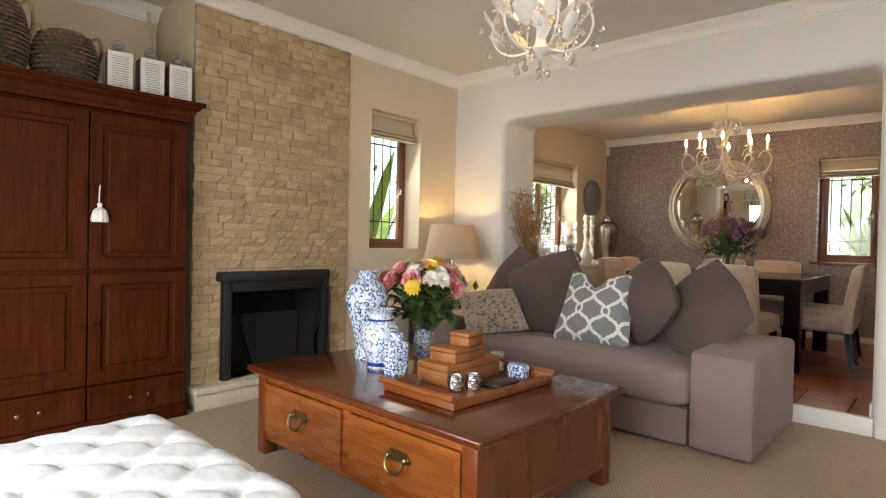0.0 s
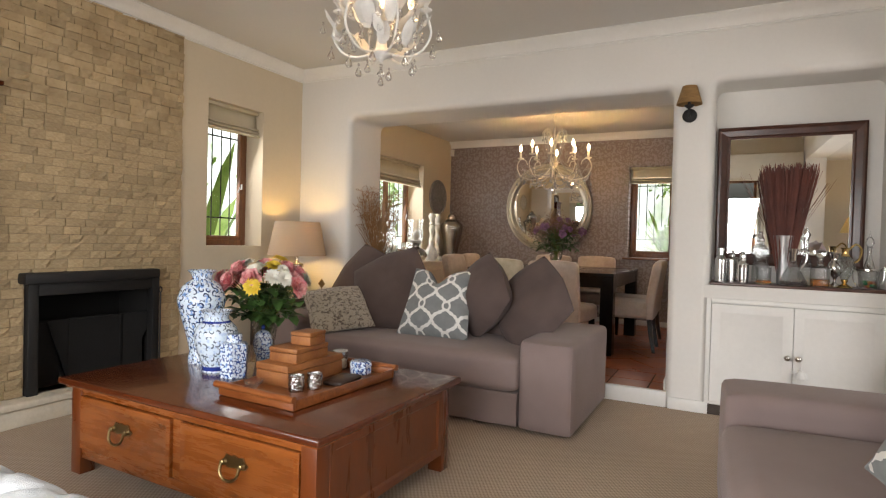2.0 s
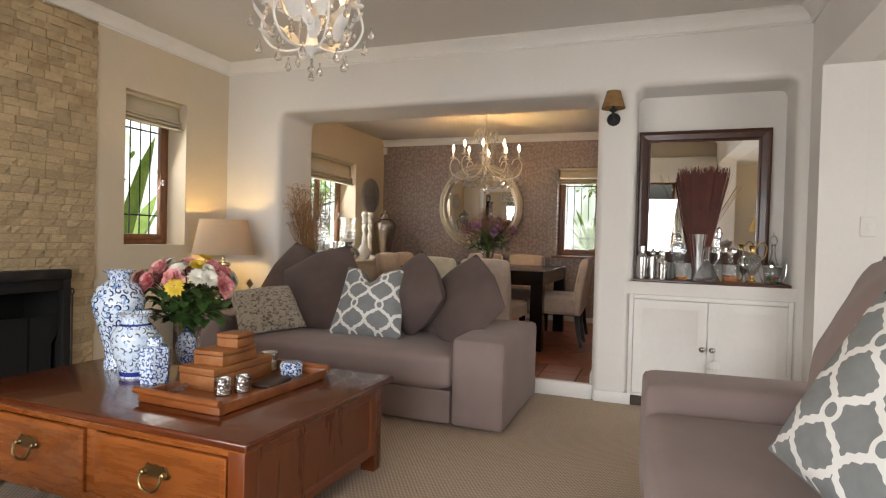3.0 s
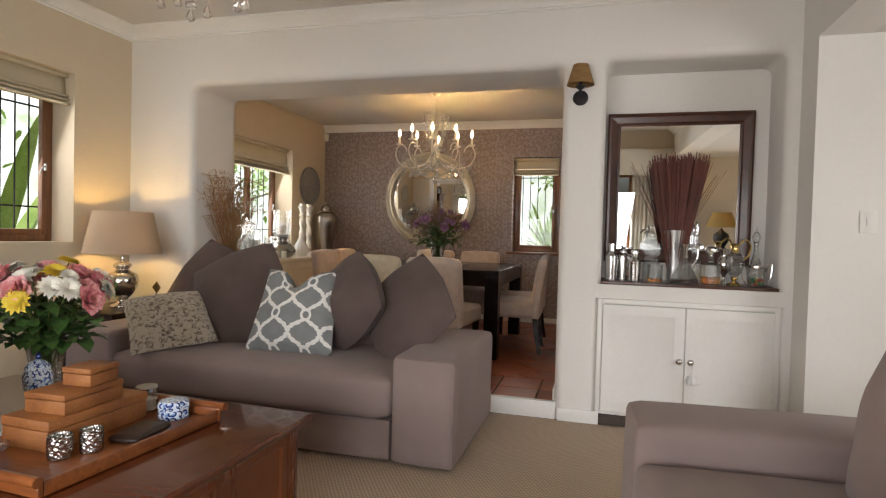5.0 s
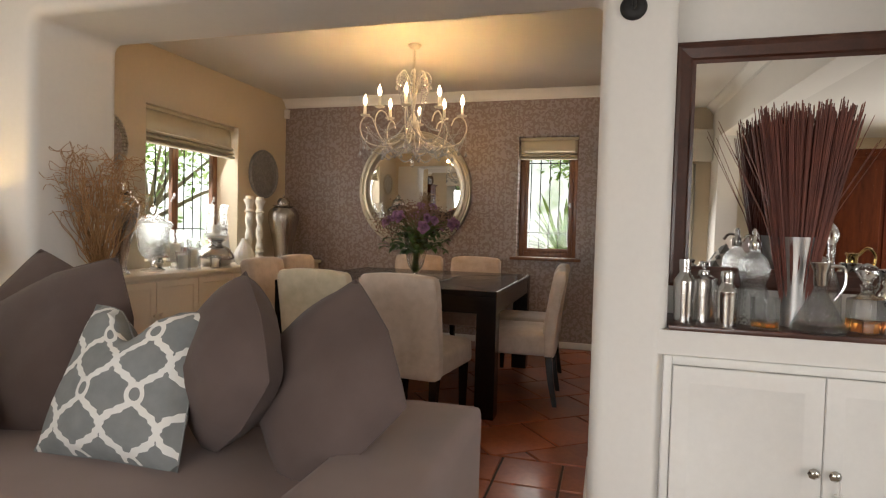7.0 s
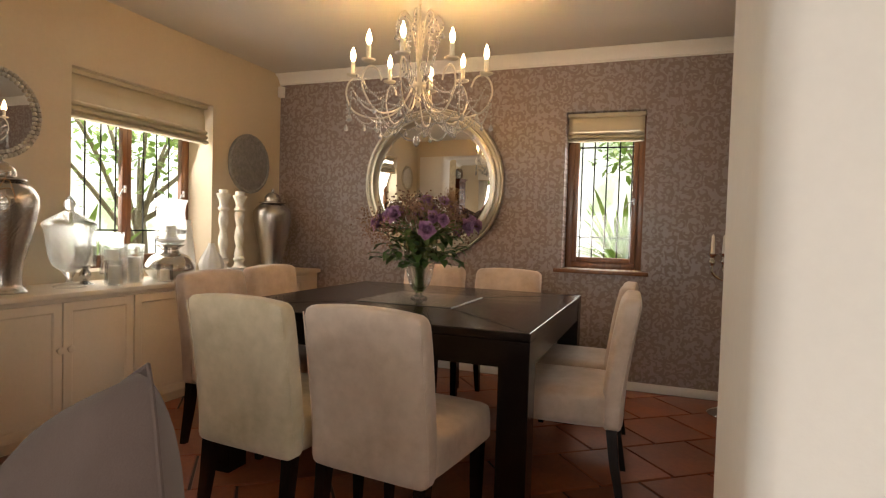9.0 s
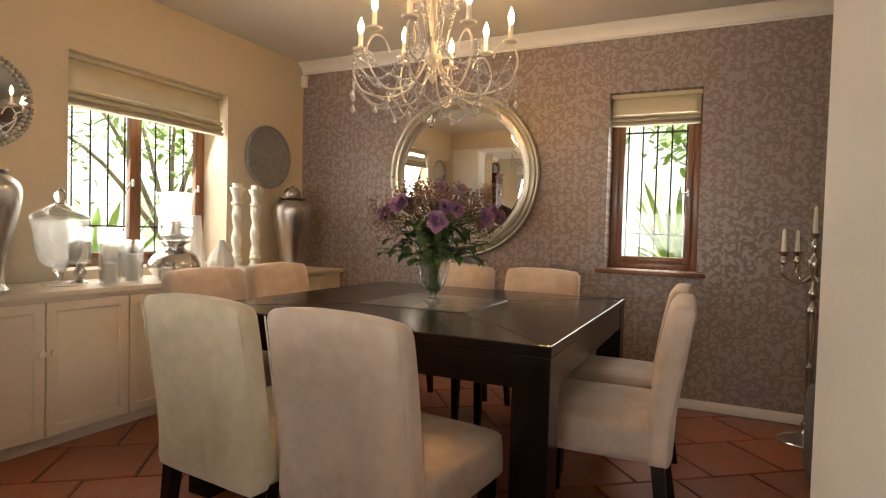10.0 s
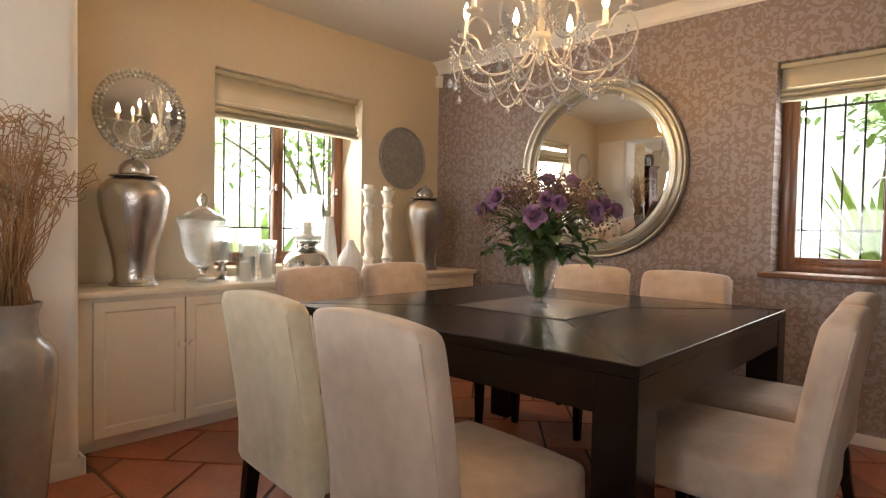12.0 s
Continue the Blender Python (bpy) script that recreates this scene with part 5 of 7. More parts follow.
for k in range(8):
    a = math.tau * k / 8 + 0.2
    ca, sa = math.cos(a), math.sin(a)

    def P(r, z, ca=ca, sa=sa):
        return (r * ca, r * sa, z)
    arm_r = 0.40 if k % 2 == 0 else 0.33
    top = 2.135 if k % 2 == 0 else 2.155
    part("arm", tube(spline([P(0.03, 2.12), P(0.06, 2.05), P(0.13, 1.965), P(0.24, 1.93), P(arm_r - 0.02, 1.965), P(arm_r + 0.035, 2.05), P(arm_r + 0.03, 2.12), P(arm_r - 0.01, 2.165), P(arm_r - 0.06, 2.15), P(arm_r - 0.085, 2.10)], 5), 0.0055, 7), IVORY, ch)
    part("upper_scroll", tube(spline([P(0.012, 2.24), P(0.03, 2.36), P(0.06, 2.46), P(0.10, 2.50), P(0.135, 2.47), P(0.14, 2.42), P(0.115, 2.40)], 5), 0.0035, 6), IVORY, ch)
    cup = part("drip_pan", lathe([(0.008, top + 0.025), (0.036, top + 0.034), (0.04, top + 0.042), (0.036, top + 0.040), (0.0, top + 0.034)], 16, None, Matrix.Translation(P(arm_r, 0))), IVORY, ch)
    candle_light(ch, arm_r * ca, arm_r * sa, top + 0.038, BULB)
    strands = bmesh.new()
    b = a + math.tau / 8
    nr = 0.40 if k % 2 else 0.33
    swags = (((0.43 * ca, 0.43 * sa, 2.03), (0.43 * math.cos(b), 0.43 * math.sin(b), 2.03), 0.10),
             ((0.25 * ca, 0.25 * sa, 1.93), (0.25 * math.cos(b), 0.25 * math.sin(b), 1.93), 0.09),
             ((0.05 * ca, 0.05 * sa, 2.20), (0.43 * ca, 0.43 * sa, 2.06), 0.09),
             ((0.43 * ca, 0.43 * sa, 2.0), (0.12 * ca, 0.12 * sa, 1.95), 0.10),
             ((0.40 * ca, 0.40 * sa, 2.10), (0.25 * math.cos(b), 0.25 * math.sin(b), 1.95), 0.05),
             ((0.14 * ca, 0.14 * sa, 2.44), (0.05 * ca, 0.05 * sa, 2.13), 0.02))
    for p0, p1, sag in swags:
        run = catenary(p0, p1, sag, 24)
        for q in run:
            bead(0.0066, strands, q)
    for i in range(6):
        bead(0.006, strands, P(0.435, 2.03 - 0.022 * i))
    for i in range(7):
        bead(0.006, strands, P(0.10, 2.47 - 0.03 * i))
    tagged(part("bead_swag", strands, BEAD, ch, "clear crystal bead swags"), kind="stuff")
    pend = bmesh.new()
    drop(0.042, pend, Matrix.Translation(P(0.435, 1.90)))
    drop(0.040, pend, Matrix.Translation(P(0.25, 1.90)))
    drop(0.035, pend, Matrix.Translation(P(0.14, 2.40)))
    drop(0.04, pend, Matrix.Translation((0.40 * math.cos(a + 0.39), 0.40 * math.sin(a + 0.39), 1.925)))
    tagged(part("crystal_drop", pend, BEAD, ch), kind="stuff")
bm = bmesh.new()
for i in range(6):
    bead(0.008, bm, (0, 0, 1.975 - 0.022 * i))
lathe(smooth_profile([(0.0, 1.77), (0.016, 1.785), (0.021, 1.805), (0.014, 1.83), (0.0, 1.845)], 4), 10, bm)
part("ball_finial", bm, CRYSTAL, ch, "clear crystal ball finial")

LX, LY = -0.70, 1.80
lc = thing("chandelier", pose(LX, LY, CEIL * 0.07) @ Matrix.Diagonal((0.93, 0.93, 0.93, 1)), "white enamel leaf chandelier hung with crystal drops, bulbs lit", "chandelier")
part("ceiling_rose", lathe(smooth_profile([(0.0, CEIL - 0.03), (0.03, CEIL - 0.025), (0.05, CEIL - 0.001)], 4), 20), WHITE_METAL, lc)
part("chain", tube([(0, 0, CEIL - 0.03), (0, 0, 2.45)], 0.006, 6), WHITE_METAL, lc)
part("stem", lathe(smooth_profile([(0.006, 2.46), (0.016, 2.40), (0.008, 2.30), (0.014, 2.12), (0.03, 1.985), (0.05, 1.965), (0.045, 1.95), (0.012, 1.93), (0.008, 1.92), (0.0, 1.915)], 4), 18), WHITE_METAL, lc)
rl = random.Random(11)
for k in range(6):
    a = math.tau * k / 6 + 0.35
    ca, sa = math.cos(a), math.sin(a)

    def P(r, z, ca=ca, sa=sa):
        return (r * ca, r * sa, z)
    part("arm", tube(spline([P(0.03, 1.965), P(0.12, 1.945), P(0.20, 1.97), P(0.245, 2.05), P(0.225, 2.14), P(0.215, 2.16)], 5), 0.006, 7), WHITE_METAL, lc)
    part("drip_pan", lathe([(0.008, 2.155), (0.03, 2.165), (0.033, 2.172), (0.0, 2.168)], 14, None, Matrix.Translation(P(0.215, 0))), WHITE_METAL, lc)
    candle_light(lc, 0.215 * ca, 0.215 * sa, 2.17, DIM_BULB)
    for j in range(9):
        aa = a + rl.uniform(-0.5, 0.5)
        r0, z0 = rl.uniform(0.10, 0.23), rl.uniform(1.96, 2.16)
        lf = bmesh.new()
        up = Vector((math.cos(aa + rl.uniform(-0.8, 0.8)) * 0.07, math.sin(aa) * 0.07, rl.uniform(0.05, 0.13)))
        s = Vector((r0 * math.cos(aa), r0 * math.sin(aa), z0))
        blade([s, s + up * 0.35, s + up * 0.7 + Vector((0.01 * math.cos(aa), 0.01 * math.sin(aa), 0)), s + up], 0.032, lf)
        part("metal_leaf", lf, WHITE_METAL, lc, "white enamel leaf")
    part("upper_scroll", tube(spline([P(0.012, 2.20), P(0.06, 2.30), P(0.11, 2.40), P(0.15, 2.38), P(0.14, 2.33)], 5), 0.004, 6), WHITE_METAL, lc)
    cr = bmesh.new()
    for j, (rr, zz, oo, sz) in enumerate(((0.255, 1.985, 0, 0.055), (0.16, 1.925, 0.5, 0.055), (0.285, 2.08, 0.25, 0.045), (0.10, 2.12, 0.3, 0.045), (0.15, 2.24, 0.1, 0.05), (0.19, 2.05, 0.7, 0.045), (0.23, 2.10, -0.35, 0.045), (0.12, 2.05, 0.9, 0.05))):
        p = (rr * math.cos(a + oo), rr * math.sin(a + oo), zz)
        bead(0.008, cr, (p[0], p[1], zz + 0.008))
        drop(sz, cr, Matrix.Translation(p))
    tagged(part("crystal_drop", cr, CRYSTAL, lc), kind="stuff")
bm = bmesh.new()
for i in range(2):
    bead(0.012, bm, (0, 0, 1.90 - 0.024 * i))
lathe(smooth_profile([(0.0, 1.845), (0.017, 1.852), (0.017, 1.868), (0.0, 1.875)], 3), 8, bm)
drop(0.05, bm, Matrix.Translation((0, 0, 1.85)))
part("ball_finial", bm, CRYSTAL, lc, "clear crystal drop finial")


# ---- lamps ----
def table_lamp(m, label, shade_mat, r0, r1, h, body, base_mat, lit):
    t = thing("table_lamp", m, label, "lamp")
    part("lamp_base", lathe(smooth_profile(body, 5), 32), base_mat, t)
    z0 = body[-1][1] + 0.02
    part("lamp_stem", lathe([(0.006, body[-1][1] - 0.01), (0.006, z0 + 0.04)], 8), BRASS, t)
    part("bulb", lathe(smooth_profile([(0.012, z0 + 0.04), (0.025, z0 + 0.08), (0.024, z0 + 0.10), (0.0, z0 + 0.12)], 4), 12), lit, t, "lit bulb inside the shade")
    sh = part("shade", lathe([(r0, z0), (r1, z0 + h), (r1 - 0.003, z0 + h), (r0 - 0.003, z0), (r0, z0)], 40), shade_mat, t)
    return t


LB = [(0.0, 0.0), (0.075, 0.0), (0.078, 0.015), (0.04, 0.03), (0.035, 0.055), (0.075, 0.10), (0.108, 0.17), (0.10, 0.235), (0.055, 0.265), (0.045, 0.28), (0.062, 0.295), (0.06, 0.315), (0.03, 0.33), (0.014, 0.345), (0.012, 0.375)]
WARM_BULB = glowing("warm_bulb", (1.0, 0.72, 0.36), 6.0)
table_lamp(pose(-2.78, 3.64, 0.60), "silver urn table lamp with a beige linen shade, lit", SHADE, 0.262, 0.20, 0.305, LB, SILVER, WARM_BULB)
tb = thing("side_table", pose(-2.80, 3.64, 0), "dark wooden side table in the corner beside the sofa", "side table")
part("tabletop", box(-0.25, 0.27, -0.34, 0.32, 0.572, 0.60, 0.006), BLACK_WOOD, tb)
part("apron", box(-0.22, 0.24, -0.31, 0.29, 0.48, 0.571, 0.004), BLACK_WOOD, tb)
for sx in (-0.20, 0.22):
    for sy in (-0.29, 0.27):
        part("leg", box(sx - 0.022, sx + 0.022, sy - 0.022, sy + 0.022, 0, 0.479, 0.004), BLACK_WOOD, tb)
part("shelf", box(-0.178, 0.198, -0.268, 0.248, 0.16, 0.18, 0.003), BLACK_WOOD, tb)

fin = thing("metal_ornament", pose(-2.62, 3.80, 0.60), "aged metal ornament with a diamond-shaped finial on a stem", "ornament")
bm = lathe(smooth_profile([(0.0, 0), (0.035, 0.002), (0.03, 0.012), (0.006, 0.03), (0.006, 0.09)], 4), 12)
part("stem", bm, BRASS, fin)
bm = bmesh.new()
v = [bm.verts.new(p) for p in ((0, 0, 0.09), (0.04, 0, 0.135), (0, 0, 0.185), (-0.04, 0, 0.135), (0, -0.012, 0.135), (0, 0.012, 0.135))]
for a, b in ((0, 1), (1, 2), (2, 3), (3, 0)):
    for c in (4, 5):
        bm.faces.new((v[a], v[b], v[c]))
part("finial", bm, BRASS, fin)

orc = thing("orchid", pose(-2.78, 3.37, 0.60), "white orchid with dark leaves in a glass pot", "plant")
part("pot", vessel([(0.045, 0), (0.058, 0.04), (0.055, 0.11)], 0.004, 24), CLEAR, orc, "clear glass pot")
part("bark", lathe(smooth_profile([(0.0, 0.008), (0.04, 0.01), (0.048, 0.04), (0.045, 0.07), (0.0, 0.078)], 4), 16), BARK, orc)
for k in range(6):
    a = math.tau * k / 6 + 0.3
    bm = bmesh.new()
    c, s = math.cos(a), math.sin(a)
    blade([(0, 0, 0.08), (0.05 * c, 0.05 * s, 0.13), (0.12 * c, 0.12 * s, 0.14), (0.18 * c, 0.18 * s, 0.09)], 0.055, bm)
    part("leaf", bm, LEAF, orc)
part("flower_stem", tube(spline([(0, 0, 0.08), (0.03, 0.0, 0.16), (0.06, -0.03, 0.24), (0.12, -0.05, 0.27)], 5), 0.003, 6), STEM, orc)
for p in ((0.06, -0.05, 0.25), (0.13, -0.07, 0.265), (0.16, -0.04, 0.245)):
    bm = bmesh.new()
    for k in range(5):
        a = math.tau * k / 5 + 0.3
        q = Vector(p)
        e = q + Vector((0.046 * math.cos(a), -0.008, 0.046 * math.sin(a)))
        blade([q, q.lerp(e, 0.4) + Vector((0, -0.004, 0)), q.lerp(e, 0.75), e], 0.028, bm)
    fl = part("blossom", bm, WHITE_PETAL, orc)
    part("blossom_throat", lathe([(0, -0.006), (0.006, 0), (0, 0.008)], 8, None, Matrix.Translation(Vector(p) + Vector((0, -0.008, 0)))), PINK, fl)

sc = thing("wall_sconce", pose(0.462, YN, 2.06), "black iron wall sconce with a woven raffia shade, unlit", "wall lamp")
part("back_plate", lathe(smooth_profile([(0.0, 0.0), (0.045, 0.001), (0.045, 0.012), (0.03, 0.022), (0.0, 0.025)], 3), 24, None, pose(0, 0, 0.035, 90, 0, 0)), BLACK_IRON, sc)
part("arm", tube(spline([(0, -0.02, 0.035), (0, -0.055, 0.02), (0, -0.075, 0.05), (0, -0.075, 0.08)], 5), 0.008, 8), BLACK_IRON, sc)
part("cup", lathe(smooth_profile([(0.008, 0.07), (0.03, 0.085), (0.032, 0.095), (0.012, 0.10), (0.012, 0.15)], 3), 16, None, pose(0, -0.075, 0)), BLACK_IRON, sc)
part("shade", lathe([(0.085, 0.10), (0.048, 0.225), (0.045, 0.225), (0.081, 0.10), (0.085, 0.10)], 32, None, pose(0, -0.075, 0)), RAFFIA, sc, "brown woven raffia shade")


# ---- flowers ----
def rose_head(p, r, bm, rnd, petals=16):
    for k in range(petals):
        a = k * 2.4
        tilt = 0.2 + 1.05 * k / petals
        o = Vector((math.cos(a) * math.sin(tilt), math.sin(a) * math.sin(tilt), math.cos(tilt)))
        b = p - Vector((0, 0, r * 0.4))
        e = b + o * r * 1.25
        blade([b, b.lerp(e, 0.4) + o * r * 0.10 + Vector((0, 0, r * 0.12)), b.lerp(e, 0.75) + Vector((0, 0, r * 0.12)), e], r * 0.5, bm)


def daisy_head(p, r, bm, rnd, petals=54):
    for k in range(petals):
        a = k * 2.4
        u = k / petals
        o = Vector((math.cos(a), math.sin(a), 0.9 - 1.0 * u)).normalized()
        e = p + o * r * (0.6 + 0.4 * u)
        blade([p, p.lerp(e, 0.5) + Vector((0, 0, r * 0.08)), e], r * 0.26, bm)


def cloud_head(p, r, bm, rnd, n=60):
    for k in range(n):
        q = p + Vector((rnd.gauss(0, 1), rnd.gauss(0, 1), rnd.gauss(0, 0.8))) * r * 0.5
        lathe([(0, -0.006), (0.006, 0), (0, 0.006)], 5, bm, Matrix.Translation(q))


def bouquet(name, m, label, vase_pts, neck_z, heads, spread, top, seed, leaves=40, filler=30, leaf_w=0.022):
    rnd = random.Random(seed)
    b = thing(name, m, label, "flowers")
    part("vase", vessel(vase_pts, 0.004, 32), CLEAR, b, "clear glass vase")
    stems = bmesh.new()
    places = []
    n = len(heads)
    wide = vase_pts[-1][0] - 0.012
    for k in range(filler):
        a, u = rnd.uniform(0, math.tau), math.sqrt(rnd.random())
        b0, b1 = a + rnd.uniform(1.5, 4.5), wide * u
        tube([(0.03 * math.cos(b0), 0.03 * math.sin(b0), 0.05), (b1 * 0.45 * math.cos(a), b1 * 0.45 * math.sin(a), neck_z * 0.6), (b1 * math.cos(a), b1 * math.sin(a), neck_z + 0.04)], 0.004, 5, stems)
    for k, (mat_, kind, r) in enumerate(heads):
        a = k * 2.399 + rnd.uniform(-0.2, 0.2)
        u = math.sqrt((k + 0.5) / n)
        p = Vector((math.cos(a) * spread * u, math.sin(a) * spread * u, top - 0.14 * u ** 2 + rnd.uniform(-0.03, 0.03)))
        places.append(p)
        foot = Vector((-math.cos(a) * 0.022, -math.sin(a) * 0.022, 0.035))
        neck = Vector((math.cos(a) * wide * 0.8 * u, math.sin(a) * wide * 0.8 * u, neck_z))
        tube(spline([foot, foot.lerp(neck, 0.5), neck, neck.lerp(p, 0.5) + Vector((0, 0, 0.03)), p], 3), 0.0028, 5, stems)
        bm = bmesh.new()
        kind(Vector((0, 0, 0)), r, bm, rnd)
        out = (p - Vector((0, 0, top - 0.20))).normalized()
        moved(bm, Matrix.Translation(p) @ out.to_track_quat("Z", "Y").to_matrix().to_4x4())
        part("flower_head", bm, mat_, b)
    tagged(part("stem_bunch", stems, STEM, b), kind="stuff")
    for k in range(leaves):
        a, u = rnd.uniform(0, math.tau), rnd.uniform(0.2, 0.92)
        p = Vector((math.cos(a) * spread * u * 0.9, math.sin(a) * spread * u * 0.9, top - 0.115 - rnd.uniform(0.03, 0.22)))
        o = Vector((math.cos(a + rnd.uniform(-0.8, 0.8)), math.sin(a + rnd.uniform(-0.8, 0.8)), rnd.uniform(-0.5, 0.5))) * rnd.uniform(0.06, 0.12)
        bm = bmesh.new()
        blade([p - o * 0.4, p - o * 0.1 + Vector((0, 0, 0.008)), p + o * 0.3 + Vector((0, 0, 0.008)), p + o * 0.6 - Vector((0, 0, 0.01))], leaf_w, bm)
        part("leaf", bm, LEAF, b)
    return b


mix = [(PINK, rose_head, 0.062)] * 16 + [(WHITE_PETAL, daisy_head, 0.060)] * 9 + [(YELLOW, daisy_head, 0.060)] * 7 + [(WHITE_PETAL, daisy_head, 0.045)] * 4
random.Random(23).shuffle(mix)
bouquet("flower_vase", pose(-1.69, 2.13, CH), "mixed pink, white and yellow bouquet in a glass vase", [(0.05, 0), (0.055, 0.02), (0.06, 0.10), (0.085, 0.24)], 0.23, mix, 0.255, 0.545, 5, 150, leaf_w=0.034)
heads = []
for k in range(52):
    heads.append(((PURPLE, rose_head, 0.048), (DUSTY, cloud_head, 0.085), (DUSTY, cloud_head, 0.095), (DUSTY, cloud_head, 0.08), (PURPLE, rose_head, 0.036))[(k * 3 + k // 5) % 5])
bouquet("flower_vase", pose(-1.0, 5.86, STEP + TH + 0.0035), "purple and dusky bouquet in a footed glass vase", [(0.045, 0), (0.045, 0.008), (0.018, 0.02), (0.02, 0.035), (0.055, 0.08), (0.080, 0.18), (0.094, 0.32)], 0.31, heads, 0.30, 0.515, 8, 120, 46)


# ---- things on the coffee table ----
def pot(name, m, pts, material, label, lid=None, seg=40, cat="vase", knob=None, foot=None):
    t = thing(name, m, label, cat)
    part("body", vessel(pts, 0.006, seg), material, t)
    if lid:
        l = part("lid", lathe(smooth_profile(lid, 5), seg), material, t)
        if knob:
            part("knob", lathe(smooth_profile(knob, 3), 14), COBALT, l)
    return t


big = pot("porcelain_vase", pose(-1.83, 1.79, CH), [(0.065, 0), (0.066, 0.03), (0.060, 0.07), (0.085, 0.18), (0.120, 0.31), (0.123, 0.36), (0.095, 0.425), (0.056, 0.455), (0.055, 0.48), (0.074, 0.502), (0.078, 0.506)], BLUE_A, "tall blue and white porcelain vase with scrolling vines")
p2 = pot("porcelain_vase", pose(-1.60, 1.69, CH), [(0.062, 0), (0.064, 0.02), (0.088, 0.09), (0.107, 0.17), (0.100, 0.22), (0.066, 0.262), (0.060, 0.275), (0.062, 0.292), (0.080, 0.312)], BLUE_B, "round-shouldered blue and white porcelain jar")
part("shoulder_band", lathe([(0.079, 0.247), (0.0705, 0.257), (0.066, 0.262)], 40), COBALT, p2)
part("foot_band", lathe([(0.0655, 0.01), (0.067, 0.02), (0.0705, 0.032)], 40), COBALT, p2)
hx = thing("porcelain_tea_caddy", pose(-1.435, 1.655, CH, 0, 0, 10), "hexagonal blue and white porcelain tea caddy with a lid", "jar")
part("body", lathe([(0.0, 0), (0.066, 0.0), (0.070, 0.012), (0.070, 0.155), (0.062, 0.168), (0.035, 0.172), (0.0, 0.172)], 6), BLUE_C, hx, smooth=False)
part("lid", lathe([(0.0, 0.173), (0.036, 0.173), (0.038, 0.18), (0.038, 0.205), (0.034, 0.212), (0.0, 0.214)], 20), BLUE_C, hx)
pot("porcelain_jar", pose(-1.60, 2.02, CH), [(0.036, 0), (0.038, 0.01), (0.050, 0.06), (0.055, 0.10), (0.045, 0.125), (0.036, 0.13)], BLUE_C, "small lidded blue and white porcelain ginger jar",
    [(0.047, 0.131), (0.047, 0.138), (0.035, 0.155), (0.012, 0.170), (0.0, 0.172)], 32, "jar", [(0.004, 0.17), (0.011, 0.18), (0.008, 0.192), (0.0, 0.2)])
TR = pose(-0.985, 1.715, CH, 0, 0, -3.0)
tr = thing("serving_tray", TR, "reddish wooden serving tray with rolled ends", "tray")
part("tray_floor", box(-0.215, 0.215, -0.345, 0.345, 0.0005, 0.016, 0.002), TRAY_WOOD, tr)
for sx in (-1, 1):
    part("tray_side", box(sx * 0.215 - 0.007, sx * 0.215 + 0.007, -0.336, 0.336, 0.004, 0.045, 0.004), TRAY_WOOD, tr)
for sy in (-1, 1):
    bm = box(-0.222, 0.222, sy * 0.345 - 0.008, sy * 0.345 + 0.008, 0.004, 0.050, 0.003)
    tube([(-0.232, sy * 0.36, 0.052), (0.232, sy * 0.36, 0.052)], 0.015, 10, bm)
    part("rolled_end", bm, TRAY_WOOD, tr)
Z = CH + 0.017
for nm, x, y, w_, d_, h_, zz, rz, lb in (("wooden_box", -1.10, 1.765, 0.20, 0.385, 0.098, Z, -2, "large carved wooden box at the bottom of the stack"), ("wooden_box", -1.095, 1.745, 0.16, 0.24, 0.066, Z + 0.099, 2, "carved wooden box in the middle of the stack"), ("wooden_box", -1.075, 1.785, 0.112, 0.125, 0.062, Z + 0.166, 4, "small carved wooden box on top of the stack")):
    b = thing(nm, pose(x, y, zz, 0, 0, rz), lb, "box", "stacked wooden boxes")
    part("box_body", box(-w_ / 2, w_ / 2, -d_ / 2, d_ / 2, 0, h_ * 0.66, 0.003), CARVED, b)
    part("box_lid", box(-w_ / 2 - 0.002, w_ / 2 + 0.002, -d_ / 2 - 0.002, d_ / 2 + 0.002, h_ * 0.66 + 0.002, h_, 0.004), CARVED, b)
jc = thing("jar_candle", pose(-1.055, 2.02, Z), "white candle in a glass jar with a silver lid", "candle")
part("jar", vessel([(0.036, 0), (0.038, 0.01), (0.038, 0.078)], 0.003, 24), CLEAR, jc)
part("wax", lathe([(0, 0.006), (0.033, 0.006), (0.033, 0.048), (0, 0.048)], 20), CANDLE, jc)
part("lid", lathe([(0, 0.079), (0.041, 0.079), (0.042, 0.092), (0.039, 0.096), (0, 0.096)], 24), SILVER, jc)
hb = thing("porcelain_box", pose(-0.905, 1.99, Z, 0, 0, 15), "octagonal blue and white porcelain trinket box", "box")
part("box_body", lathe([(0, 0), (0.052, 0.0), (0.056, 0.008), (0.056, 0.036), (0.052, 0.04), (0, 0.04)], 8), BLUE_C, hb, smooth=False)
part("box_lid", lathe([(0, 0.041), (0.058, 0.041), (0.058, 0.056), (0.048, 0.066), (0, 0.068)], 8), BLUE_C, hb, smooth=False)
for x, y in ((-0.945, 1.555), (-0.905, 1.63)):
    g = thing("votive_glass", pose(x, y, Z), "mercury-silver patterned votive glass", "candle holder", "votive glasses")
    part("cup", vessel([(0.030, 0), (0.034, 0.01), (0.035, 0.072)], 0.003, 28), metal("votive_mercury", (0.62, 0.60, 0.57), 0.2, 0.9, 110) if x < -0.93 else bpy.data.materials["votive_mercury"], g)
    part("wax", lathe([(0, 0.005), (0.029, 0.005), (0.029, 0.04), (0, 0.04)], 18), CANDLE, g)
